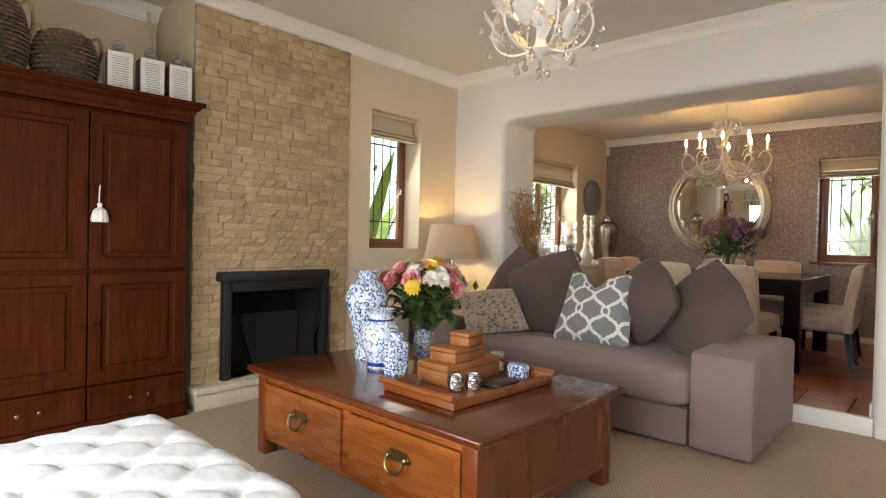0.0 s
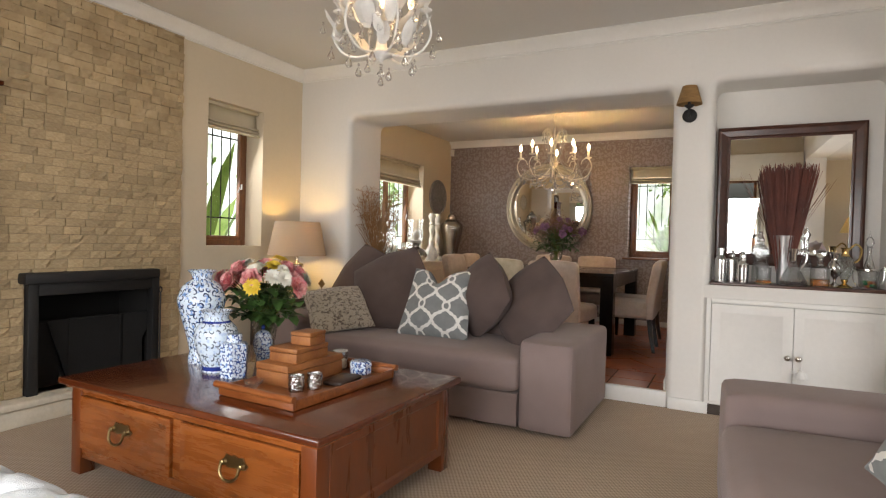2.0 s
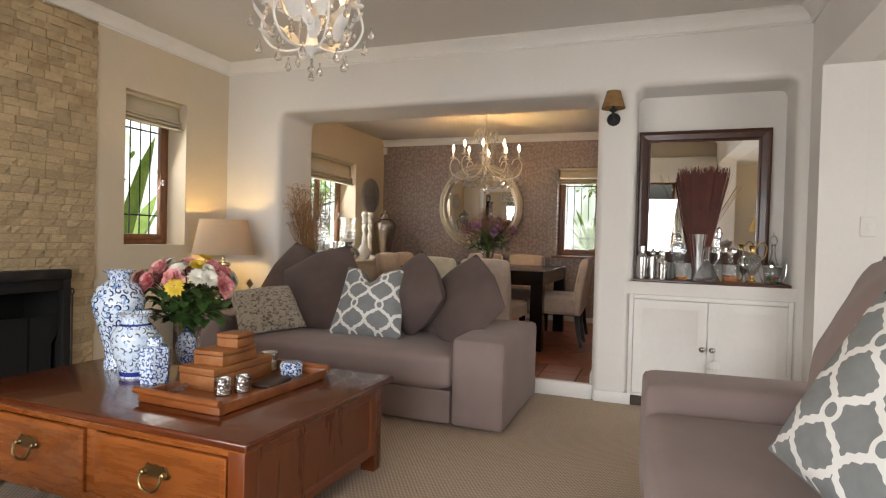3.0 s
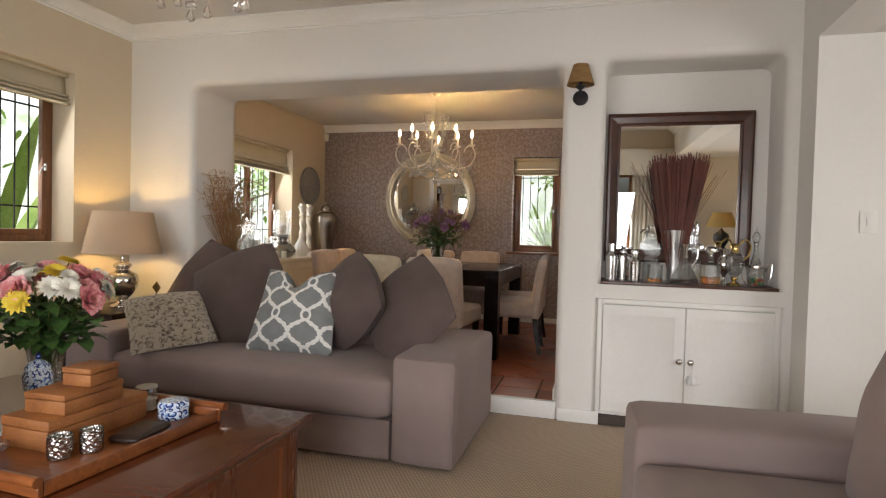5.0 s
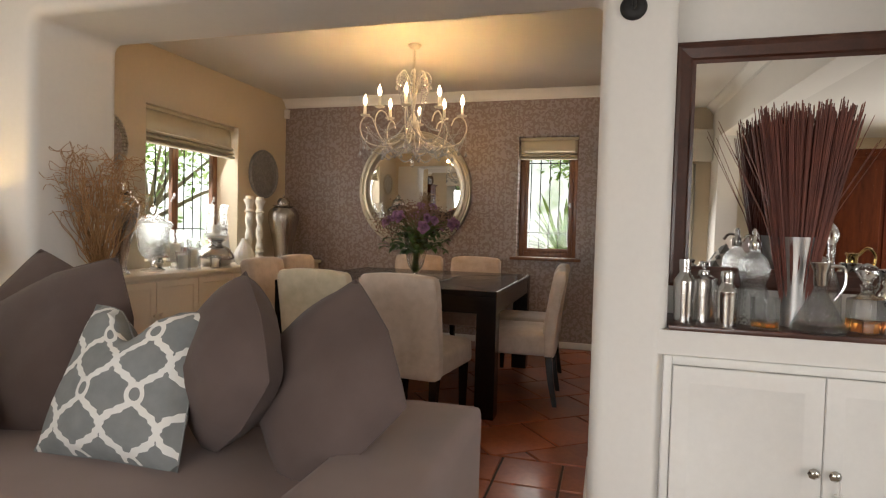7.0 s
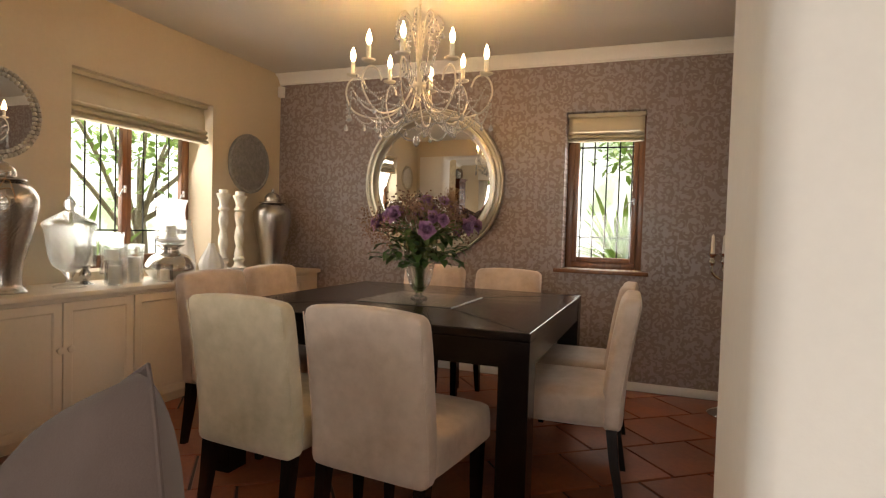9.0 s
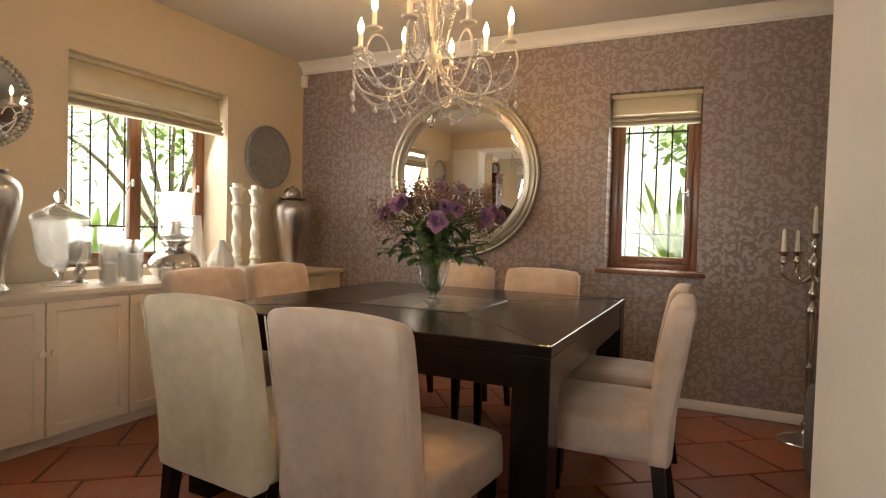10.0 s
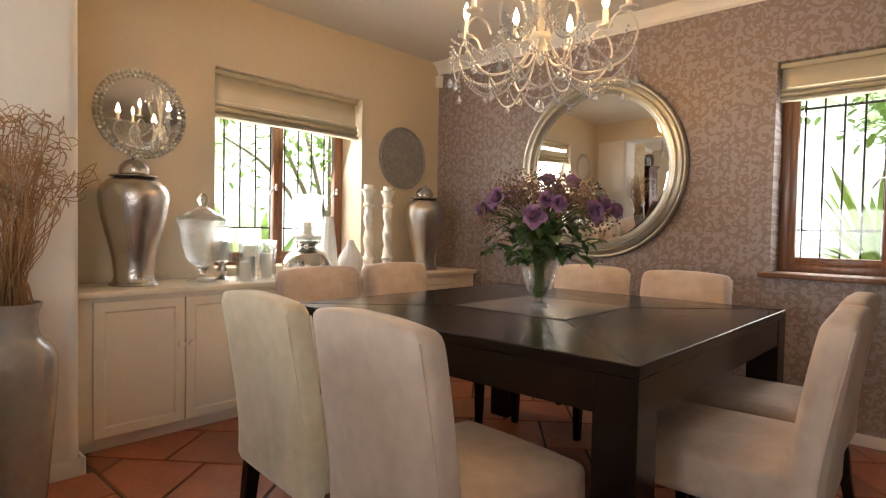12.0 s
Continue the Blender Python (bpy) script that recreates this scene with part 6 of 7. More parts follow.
ov = thing("leather_case", pose(-0.875, 1.80, Z, 0, 0, 6), "flat oval dark leather case", "case")
bm = soft_box(-0.055, 0.055, -0.09, 0.09, 0, 0.022, 0.011, 0.003, 8)
part("case", bm, LEATHER, ov)
gd = thing("glass_dish", pose(-1.15, 1.505, Z), "small clear glass dish", "dish")
part("dish", vessel([(0.018, 0), (0.02, 0.006), (0.04, 0.02), (0.045, 0.034)], 0.004, 20, floor_at=0.006), CUT_CRYSTAL, gd)


# ---- on the armoire ----
def basket(m, r, h, label, seed):
    b = thing("wicker_basket", m, label, "basket", "baskets on the armoire")
    rings = bmesh.new()
    rows = int(h / 0.024)
    for k in range(rows):
        u = (k + 0.5) / rows
        rad = r * (0.80 + 0.45 * math.sin(math.pi * (0.15 + 0.72 * u)) - 0.25)
        pts = []
        for i in range(49):
            a = math.tau * i / 48
            wv = 0.007 * (1 if (i + k) % 2 else -1)
            pts.append(((rad + wv) * math.cos(a), (rad + wv) * math.sin(a), h * u))
        tube(pts, 0.0095, 5, rings)
    part("weave", rings, WICKER, b)
    part("liner", lathe(smooth_profile([(0.0, 0.0), (r * 0.72, 0.002), (r * 0.93, h * 0.45), (r * 0.66, h * 0.98), (r * 0.6, h * 0.98), (r * 0.5, h * 0.5), (0, h * 0.4)], 4), 24), WICKER, b)
    for s in (-1, 1):
        part("rope_handle", tube(spline([(r * 0.35, s * r * 0.62, h * 0.93), (r * 0.42, s * r * 0.95, h * 1.02), (r * 0.2, s * r * 1.12, h * 0.80), (-r * 0.1, s * r * 1.05, h * 0.62), (-r * 0.3, s * r * 0.85, h * 0.72)], 5), 0.010, 8), ROPE, b)
    return b


basket(pose(-3.20, 0.625, 1.987), 0.162, 0.31, "round grey wicker basket with rope handles on the armoire", 1)
basket(pose(-3.20, 0.275, 1.987), 0.165, 0.42, "tall grey wicker basket with rope handles on the armoire", 2)


def lantern(m, label):
    l = thing("metal_lantern", m, label, "lantern", "lanterns on the armoire")
    bm = box(-0.065, 0.065, -0.065, 0.065, 0, 0.012, 0.003)
    for sx in (-1, 1):
        for sy in (-1, 1):
            box(sx * 0.056 - 0.01, sx * 0.056 + 0.01, sy * 0.056 - 0.01, sy * 0.056 + 0.01, 0.013, 0.225, 0.002, bm)
    box(-0.068, 0.068, -0.068, 0.068, 0.226, 0.238, 0.003, bm)
    part("lantern_frame", bm, PEWTER, l)
    for k in range(4):
        mm = Matrix.Rotation(math.tau * k / 4, 4, "Z")
        holes = bmesh.new()
        for i in range(8):
            for j in range(14):
                x = -0.041 + 0.0108 * i + (0.005 if j % 2 else 0)
                lathe([(0, 0), (0.0035, 0.0), (0.0035, 0.0006)], 6, holes, mm @ pose(x, -0.0615, 0.025 + 0.014 * j, 90, 0, 0))
        if k == 0:
            pl = part("lantern_panel", box(-0.067, 0.067, -0.0722, -0.0682, 0.002, 0.236, 0.001), PLASTIC, l, "white enamelled punched front panel")
            for v in holes.verts:
                v.co.y -= 0.011
        else:
            pl = part("lantern_panel", moved(box(-0.0455, 0.0455, -0.061, -0.058, 0.013, 0.225), mm), PEWTER, l, "grey punched sheet panel")
        tagged(part("punched_holes", holes, BLACK_IRON, pl), kind="stuff")
    part("lantern_top", lathe(smooth_profile([(0.062, 0.239), (0.04, 0.26), (0.03, 0.264), (0.03, 0.285), (0.012, 0.296), (0.0, 0.298)], 4), 20), PEWTER, l)
    part("ring_handle", tube([(0.035 * math.cos(a), 0, 0.285 + 0.035 * math.sin(a)) for a in (math.pi * i / 12 for i in range(13))], 0.003, 6), PEWTER, l)
    return l


l1 = lantern(pose(-3.06, 0.862, 1.987, 0, 0, 82), "square punched metal lantern with a ring handle on the armoire")
copy_thing(l1, pose(-3.06, 1.043, 1.987, 0, 0, 82))
copy_thing(l1, pose(-3.06, 1.215, 1.987, 0, 0, 82))


# ---- things in the niche ----
NZ0 = 0.926


def bottle(name, x, y, pts, material, label, cat, wall=0.004, extra=(), seg=28):
    t = thing(name, pose(x, y, NZ0), label, cat)
    part("body", vessel(pts, wall, seg), material, t)
    for nm, prof, mt in extra:
        part(nm, lathe(smooth_profile(prof, 3), 20), mt, t)
    return t


SHK = [(0.034, 0), (0.036, 0.01), (0.040, 0.14), (0.038, 0.16), (0.022, 0.185), (0.020, 0.195)]
CAPS = (("cap", [(0.021, 0.195), (0.022, 0.235), (0.018, 0.24), (0.0, 0.241)], SILVER),)
bottle("cocktail_shaker", 0.69, 4.12, SHK, SILVER, "tall polished silver cocktail shaker", "shaker", extra=CAPS)
bottle("cocktail_shaker", 0.765, 4.17, [(0.045, 0), (0.047, 0.01), (0.05, 0.15), (0.048, 0.165), (0.02, 0.18)], SILVER, "squat polished silver cocktail shaker with a knob", "shaker", extra=(("cap", [(0.022, 0.181), (0.02, 0.195), (0.006, 0.2), (0.012, 0.215), (0, 0.222)], SILVER),))
bottle("cocktail_shaker", 0.83, 4.07, [(0.034, 0), (0.036, 0.01), (0.039, 0.11), (0.04, 0.13), (0.022, 0.155), (0.021, 0.165)], SILVER, "small ribbed silver cocktail shaker", "shaker", extra=(("cap", [(0.022, 0.165), (0.022, 0.20), (0, 0.203)], SILVER),))
sy = bottle("soda_syphon", 0.94, 4.175, [(0.055, 0), (0.058, 0.01), (0.055, 0.11), (0.045, 0.15), (0.056, 0.20), (0.05, 0.24), (0.02, 0.275), (0.018, 0.285)], CUT_CRYSTAL, "cut glass soda syphon with a silver head", "syphon", extra=(("head", [(0.02, 0.285), (0.022, 0.31), (0.012, 0.325), (0.008, 0.36), (0, 0.362)], SILVER),))
part("spout", tube(spline([(0, 0, 0.33), (-0.03, -0.01, 0.335), (-0.05, -0.015, 0.31)], 4), 0.006, 8), SILVER, sy)
tg = thing("whisky_glass", pose(0.955, 4.055, NZ0), "clear glass tumbler with a little amber spirit", "glass")
part("tumbler", vessel([(0.044, 0), (0.046, 0.01), (0.048, 0.115)], 0.003, 28), CLEAR, tg)
part("spirit", lathe([(0, 0.008), (0.0425, 0.008), (0.043, 0.028), (0, 0.028)], 24), AMBER, tg)
br = thing("twig_bundle", pose(1.078, 4.17, NZ0), "dark red twigs standing in a tall brushed steel vase", "dried twigs")
part("vase", vessel([(0.040, 0), (0.045, 0.1), (0.058, 0.24), (0.072, 0.335)], 0.003, 32), STEEL, br, "tapered brushed steel vase")
rt = random.Random(21)
tw = bmesh.new()
for k in range(480):
    a, u = rt.uniform(0, math.tau), math.sqrt(rt.random())
    lo = Vector((0.03 * u * math.cos(a), 0.03 * u * math.sin(a), 0.02))
    hi = Vector((0.185 * u * math.cos(a) + 0.015, 0.12 * u * math.sin(a), rt.uniform(0.74, 0.83)))
    mid = lo.lerp(hi, 0.45)
    tube([lo, mid, hi], 0.0034, 4, tw, 0.6)
for k in range(16):
    a = rt.uniform(0, math.tau)
    tube([Vector((0, 0, 0.05)), Vector((0.12 * math.cos(a), 0.05 * math.sin(a), 0.42)), Vector((0.29 * math.cos(a), 0.11 * math.sin(a), rt.uniform(0.66, 0.78)))], 0.0025, 4, tw, 0.5)
tagged(part("twig", tw, RED_TWIG, br, "dense dark red twigs"), kind="stuff")
dc = bottle("decanter", 1.125, 4.05, [(0.085, 0), (0.09, 0.008), (0.085, 0.025), (0.055, 0.085), (0.022, 0.15), (0.018, 0.205), (0.032, 0.245)], CUT_CRYSTAL, "wide-based ship's decanter with dark liqueur and a silver collar", "decanter")
part("liqueur", lathe([(0, 0.006), (0.082, 0.008), (0.078, 0.024), (0.07, 0.032), (0, 0.032)], 28), WINE, dc)
part("collar", lathe([(0.019, 0.165), (0.022, 0.17), (0.022, 0.215), (0.034, 0.246), (0.033, 0.247), (0.02, 0.215)], 24), SILVER, dc)
part("handle", tube(spline([(0.03, 0, 0.235), (0.07, 0, 0.23), (0.075, 0, 0.17), (0.045, 0, 0.115)], 5), 0.006, 8), SILVER, dc)
sq = thing("decanter", pose(1.285, 4.10, NZ0, 0, 0, 20), "square cut crystal decanter with amber spirit and ball stopper", "decanter")
bm = box(-0.045, 0.045, -0.045, 0.045, 0, 0.125, 0.01, segments=3)
lathe(smooth_profile([(0.04, 0.126), (0.02, 0.14), (0.018, 0.165), (0.026, 0.172)], 3), 20, bm)
part("body", bm, CRYSTAL, sq)
part("spirit", box(-0.04, 0.04, -0.04, 0.04, 0.006, 0.05, 0.004), AMBER, sq)
part("stopper", lathe(smooth_profile([(0.012, 0.172), (0.016, 0.185), (0.032, 0.21), (0.03, 0.235), (0, 0.25)], 3), 10), CRYSTAL, sq)
tl = bottle("decanter", 1.215, 4.24, [(0.04, 0), (0.042, 0.1), (0.03, 0.17), (0.014, 0.22), (0.014, 0.30), (0.02, 0.31)], CRYSTAL, "slim clear glass decanter with a pointed stopper", "decanter", extra=(("stopper", [(0.012, 0.31), (0.024, 0.335), (0.022, 0.36), (0.0, 0.40)], CRYSTAL),))
jg = thing("silver_goblet", pose(1.375, 4.17, NZ0), "polished silver pitcher on a foot", "pitcher")
part("body", vessel([(0.035, 0), (0.03, 0.012), (0.012, 0.03), (0.014, 0.06), (0.045, 0.10), (0.048, 0.14), (0.03, 0.18), (0.04, 0.225)], 0.003, 28), SILVER, jg)
cj = thing("claret_jug", pose(1.415, 4.07, NZ0), "cut glass claret jug with gilt foot, collar and handle", "jug")
part("body", vessel([(0.018, 0.055), (0.045, 0.10), (0.055, 0.165), (0.04, 0.195), (0.024, 0.205)], 0.004, 28), CUT_CRYSTAL, cj)
part("foot", lathe(smooth_profile([(0.0, 0), (0.042, 0.002), (0.036, 0.012), (0.012, 0.03), (0.02, 0.045), (0.018, 0.056), (0, 0.058)], 4), 24), GOLD, cj)
part("collar", lathe(smooth_profile([(0.025, 0.206), (0.02, 0.225), (0.022, 0.25), (0.03, 0.262), (0.0, 0.262)], 4), 20), GOLD, cj)
part("handle", tube(spline([(0.02, 0, 0.25), (0.055, 0, 0.285), (0.085, 0, 0.25), (0.075, 0, 0.19), (0.05, 0, 0.165)], 5), 0.006, 8), GOLD, cj)
cb = thing("sweet_jar", pose(1.545, 4.10, NZ0), "glass jar of wrapped sweets in a silver frame", "jar")
part("body", vessel([(0.045, 0), (0.05, 0.02), (0.062, 0.12)], 0.004, 28), CLEAR, cb)
part("silver_rim", lathe([(0.066, 0.115), (0.07, 0.118), (0.07, 0.128), (0.0, 0.14), (0.0, 0.136), (0.066, 0.126)], 28), SILVER, cb)
part("knob", lathe(smooth_profile([(0.004, 0.139), (0.012, 0.15), (0.0, 0.165)], 3), 12), SILVER, cb)
for s in (-1, 1):
    part("side_handle", tube(spline([(s * 0.062, 0, 0.12), (s * 0.085, 0, 0.14), (s * 0.08, 0, 0.06), (s * 0.055, 0, 0.01)], 5), 0.004, 6), SILVER, cb)
rs = random.Random(4)
SWEETS = [surface(n, c, tuple(q * 0.7 for q in c), 0.3, big=30) for n, c in (("red_foil", (0.5, 0.03, 0.03)), ("green_foil", (0.03, 0.28, 0.12)), ("gold_foil", (0.5, 0.33, 0.06)))]
for k in range(14):
    a, r = rs.uniform(0, math.tau), 0.033 * math.sqrt(rs.random())
    part("sweet", soft_box(-0.012, 0.012, -0.008, 0.008, -0.007, 0.007, 0.005, 0, 2), SWEETS[k % 3], cb).matrix_basis = pose(r * math.cos(a), r * math.sin(a), 0.015 + 0.0025 * k, rs.uniform(0, 90), 0, rs.uniform(0, 180))
bottle("decanter", 1.575, 4.26, [(0.038, 0), (0.04, 0.09), (0.028, 0.15), (0.015, 0.2), (0.014, 0.26), (0.022, 0.27)], CRYSTAL, "narrow glass decanter with a spire stopper", "decanter", extra=(("stopper", [(0.012, 0.27), (0.026, 0.295), (0.018, 0.325), (0.008, 0.34), (0.0, 0.38)], CRYSTAL),))


# ---- on the sideboard ----
def urn(m, h, r, label):
    u = thing("metal_urn", m, label, "urn", "hammered urns on the sideboard")
    part("body", lathe(smooth_profile([(0.0, 0), (r * 0.66, 0), (r * 0.68, h * 0.02), (r * 0.58, h * 0.06), (r * 0.62, h * 0.2), (r * 0.86, h * 0.45), (r, h * 0.62), (r * 0.97, h * 0.72), (r * 0.72, h * 0.79), (r * 0.5, h * 0.805)], 5), 40), HAMMERED, u)
    lid = part("lid", lathe(smooth_profile([(r * 0.52, h * 0.806), (r * 0.70, h * 0.812), (r * 0.68, h * 0.825), (r * 0.45, h * 0.835), (r * 0.43, h * 0.88), (r * 0.28, h * 0.93), (r * 0.06, h * 0.95), (0.0, h * 0.952)], 5), 36), HAMMERED, u)
    part("knob", lathe(smooth_profile([(r * 0.04, h * 0.945), (r * 0.09, h * 0.965), (r * 0.04, h * 0.985), (0.0, h)], 3), 14), SILVER, lid)
    return u


urn(pose(-2.90, 4.91, SZ), 0.70, 0.168, "tall hammered nickel ginger urn with a domed lid")
urn(pose(-2.91, 7.10, SZ), 0.70, 0.158, "hammered nickel urn with a domed lid in the corner")
cj2 = thing("crystal_jar", pose(-2.885, 5.27, SZ), "large cut crystal jar on a foot with a pointed lid", "jar")
part("foot", lathe(smooth_profile([(0.0, 0), (0.075, 0.0), (0.075, 0.012), (0.02, 0.03), (0.018, 0.06), (0.035, 0.085), (0, 0.086)], 4), 28), CRYSTAL, cj2)
part("body", vessel([(0.03, 0.087), (0.085, 0.13), (0.11, 0.22), (0.12, 0.30), (0.135, 0.345)], 0.006, 40), CUT_CRYSTAL, cj2)
part("lid", lathe(smooth_profile([(0.138, 0.347), (0.125, 0.37), (0.06, 0.41), (0.02, 0.435), (0.03, 0.46), (0.025, 0.485), (0.0, 0.515)], 4), 28), CRYSTAL, cj2)


def candle_glass(x, y, r, h, ch_, label, foot=0.0, base=None):
    t = thing("candle_holder", pose(x, y, SZ), label, "candle holder", "glass candle holders")
    if foot:
        part("foot", lathe(smooth_profile([(0.0, 0), (r * 0.8, 0.0), (r * 0.3, 0.02), (r * 0.55, foot * 0.5), (r * 0.3, foot * 0.85), (r * 0.7, foot), (0, foot + 0.001)], 3), 20), base or SILVER, t)
    part("cylinder", vessel([(r * 0.98, foot + 0.002), (r, foot + 0.01), (r, foot + h * 0.6), (r * 1.08, foot + h)], 0.003, 28), CLEAR, t)
    part("candle", lathe([(0.0, foot + 0.007), (r * 0.62, foot + 0.007), (r * 0.62, foot + ch_), (r * 0.2, foot + ch_ - 0.004), (0, foot + ch_ - 0.004)], 20), CANDLE, t)
    return t


candle_glass(-2.80, 5.49, 0.055, 0.145, 0.115, "short glass cylinder with a white candle")
candle_glass(-2.83, 5.645, 0.055, 0.24, 0.16, "tall glass cylinder with a white candle")
candle_glass(-2.97, 5.43, 0.06, 0.20, 0.12, "white candle in glass on a silver foot", 0.11)
candle_glass(-2.99, 5.62, 0.065, 0.26, 0.15, "wide glass cylinder with a white candle", 0.05, CRYSTAL)
candle_glass(-2.74, 5.80, 0.045, 0.11, 0.08, "small glass with a white candle")
bw = thing("hurricane_lamp", pose(-2.87, 5.965, SZ), "round silver bowl holding a flared glass hurricane with candle", "candle holder")
part("bowl", lathe(smooth_profile([(0.0, 0), (0.09, 0.0), (0.15, 0.05), (0.158, 0.09), (0.12, 0.15), (0.06, 0.185), (0.058, 0.205), (0.085, 0.225), (0.088, 0.235), (0.0, 0.236)], 5), 40), SILVER, bw)
part("hurricane", vessel([(0.06, 0.237), (0.095, 0.28), (0.098, 0.36), (0.088, 0.45), (0.105, 0.535)], 0.003, 32), CLEAR, bw)
part("candle", lathe([(0, 0.25), (0.035, 0.25), (0.035, 0.36), (0, 0.36)], 20), CANDLE, bw)
part("pebbles", lathe(smooth_profile([(0, 0.243), (0.07, 0.245), (0.085, 0.27), (0, 0.28)], 3), 18), CERAMIC, bw)
wv = thing("ribbed_vase", pose(-2.80, 6.27, SZ), "matt white ribbed ceramic vase", "vase")
part("body", lathe(smooth_profile([(0.0, 0), (0.055, 0), (0.085, 0.07), (0.075, 0.13), (0.035, 0.20), (0.022, 0.235), (0.018, 0.236), (0.0, 0.20)], 5), 48, None, None, 0.035, 12), CERAMIC, wv)
wv = thing("ribbed_vase", pose(-3.0, 6.23, SZ), "tall slim white ceramic vase", "vase")
part("body", lathe(smooth_profile([(0.0, 0), (0.06, 0), (0.065, 0.1), (0.045, 0.3), (0.035, 0.39), (0.03, 0.39), (0, 0.3)], 4), 40, None, None, 0.03, 10), CERAMIC, wv)


def candlestick(m, label):
    c = thing("candlestick", m, label, "candlestick", "twisted candlesticks")
    part("base", lathe(smooth_profile([(0.0, 0), (0.062, 0), (0.062, 0.03), (0.04, 0.05), (0.035, 0.08), (0.046, 0.10), (0.03, 0.12)], 4), 24), DISTRESSED, c)
    part("twist", lathe([(0.031, 0.12 + 0.36 * i / 40) for i in range(41)], 28, None, None, 0.22, 2, 38), DISTRESSED, c)
    part("cup", lathe(smooth_profile([(0.028, 0.48), (0.045, 0.50), (0.032, 0.52), (0.036, 0.56), (0.052, 0.60), (0.052, 0.615), (0, 0.612)], 4), 24), DISTRESSED, c)
    part("candle_stub", lathe([(0, 0.613), (0.038, 0.613), (0.037, 0.645), (0.02, 0.64), (0, 0.64)], 20), CANDLE, c)
    return c


cs = candlestick(pose(-2.94, 6.545, SZ), "chalk-white twisted wooden candlestick on the sideboard")
copy_thing(cs, pose(-2.965, 6.755, SZ, 0, 0, 40))
sp = thing("small_bowl", pose(-2.78, 6.50, SZ), "small white ceramic bowl", "bowl")
part("body", vessel([(0.035, 0), (0.055, 0.02), (0.06, 0.055)], 0.005, 24), CERAMIC, sp)

# mirrors and plate
rm = thing("round_mirror", pose(-1.585, DN - 0.022, 1.655, 1.8), "large round mirror in a stepped champagne-silver frame", "mirror")
RMX = pose(0, 0, 0, 90, 0, 0)
part("mirror_frame", lathe([(0.62, 0.0), (0.622, 0.02), (0.612, 0.035), (0.60, 0.03), (0.592, 0.044), (0.575, 0.05), (0.562, 0.04), (0.555, 0.052), (0.535, 0.055), (0.522, 0.042), (0.515, 0.03), (0.505, 0.026), (0.50, 0.012), (0.50, 0.0)], 96, None, RMX, 0.0, 12, 0.0, False), CHAMPAGNE, rm)
part("mirror_plate", lathe([(0.0, 0.008), (0.503, 0.008), (0.503, 0.012), (0.485, 0.015), (0.0, 0.015)], 96, None, RMX), MIRROR, rm)
WX = pose(0, 0, 0, 0, 90, 0)
bmr = thing("beaded_mirror", pose(DW + 0.002, 5.03, 1.83), "round wall mirror with a double rim of silver beads", "mirror")
part("mirror_plate", lathe([(0.0, 0.0), (0.25, 0.0), (0.25, 0.008), (0.0, 0.010)], 64, None, WX), MIRROR, bmr)
for rad, n, r in ((0.238, 56, 0.0125), (0.212, 50, 0.0115)):
    ref = None
    for i in range(n):
        a = math.tau * i / n
        if ref is None:
            ref = part("bead", lathe([(0.0, 0.0), (r, 0.0), (r * 0.9, r * 0.7), (r * 0.4, r * 1.1), (0, r * 1.15)], 10, None, WX), CHAMPAGNE, bmr)
            ob = ref
        else:
            ob = new("bead", ref.data)
            ob.parent = bmr
        ob.location = (0.010, rad * math.cos(a), rad * math.sin(a))
pl = thing("wall_plate", pose(DW + 0.002, 7.06, 1.79), "round embossed pewter wall plate", "plate")
part("plate", lathe(smooth_profile([(0.0, 0.012), (0.18, 0.012), (0.19, 0.02), (0.225, 0.02), (0.245, 0.028), (0.255, 0.02), (0.25, 0.0)], 4), 72, None, WX, 0.0, 12, 0.0, False), PEWTER, pl)
part("beaded_rim", lathe([(0.232, 0.020), (0.238, 0.034), (0.246, 0.034), (0.25, 0.02)], 96, None, WX, 0.012, 48, 0.0, False), PEWTER, pl)
pir = thing("alarm_sensor", pose(DW + 0.03, DN - 0.03, 2.50), "small white alarm sensor in the corner", "sensor")
part("case", box(-0.02, 0.03, -0.03, 0.02, -0.05, 0.05, 0.008), PLASTIC, pir)
ls = thing("light_switch", pose(1.985, 3.741, 1.26), "white double light switch plate", "switch")
part("plate", box(-0.04, 0.04, -0.008, 0.0, 0, 0.12, 0.003), PLASTIC, ls)
part("rocker", box(-0.012, 0.012, -0.012, -0.0085, 0.04, 0.08, 0.002), PLASTIC, ls)

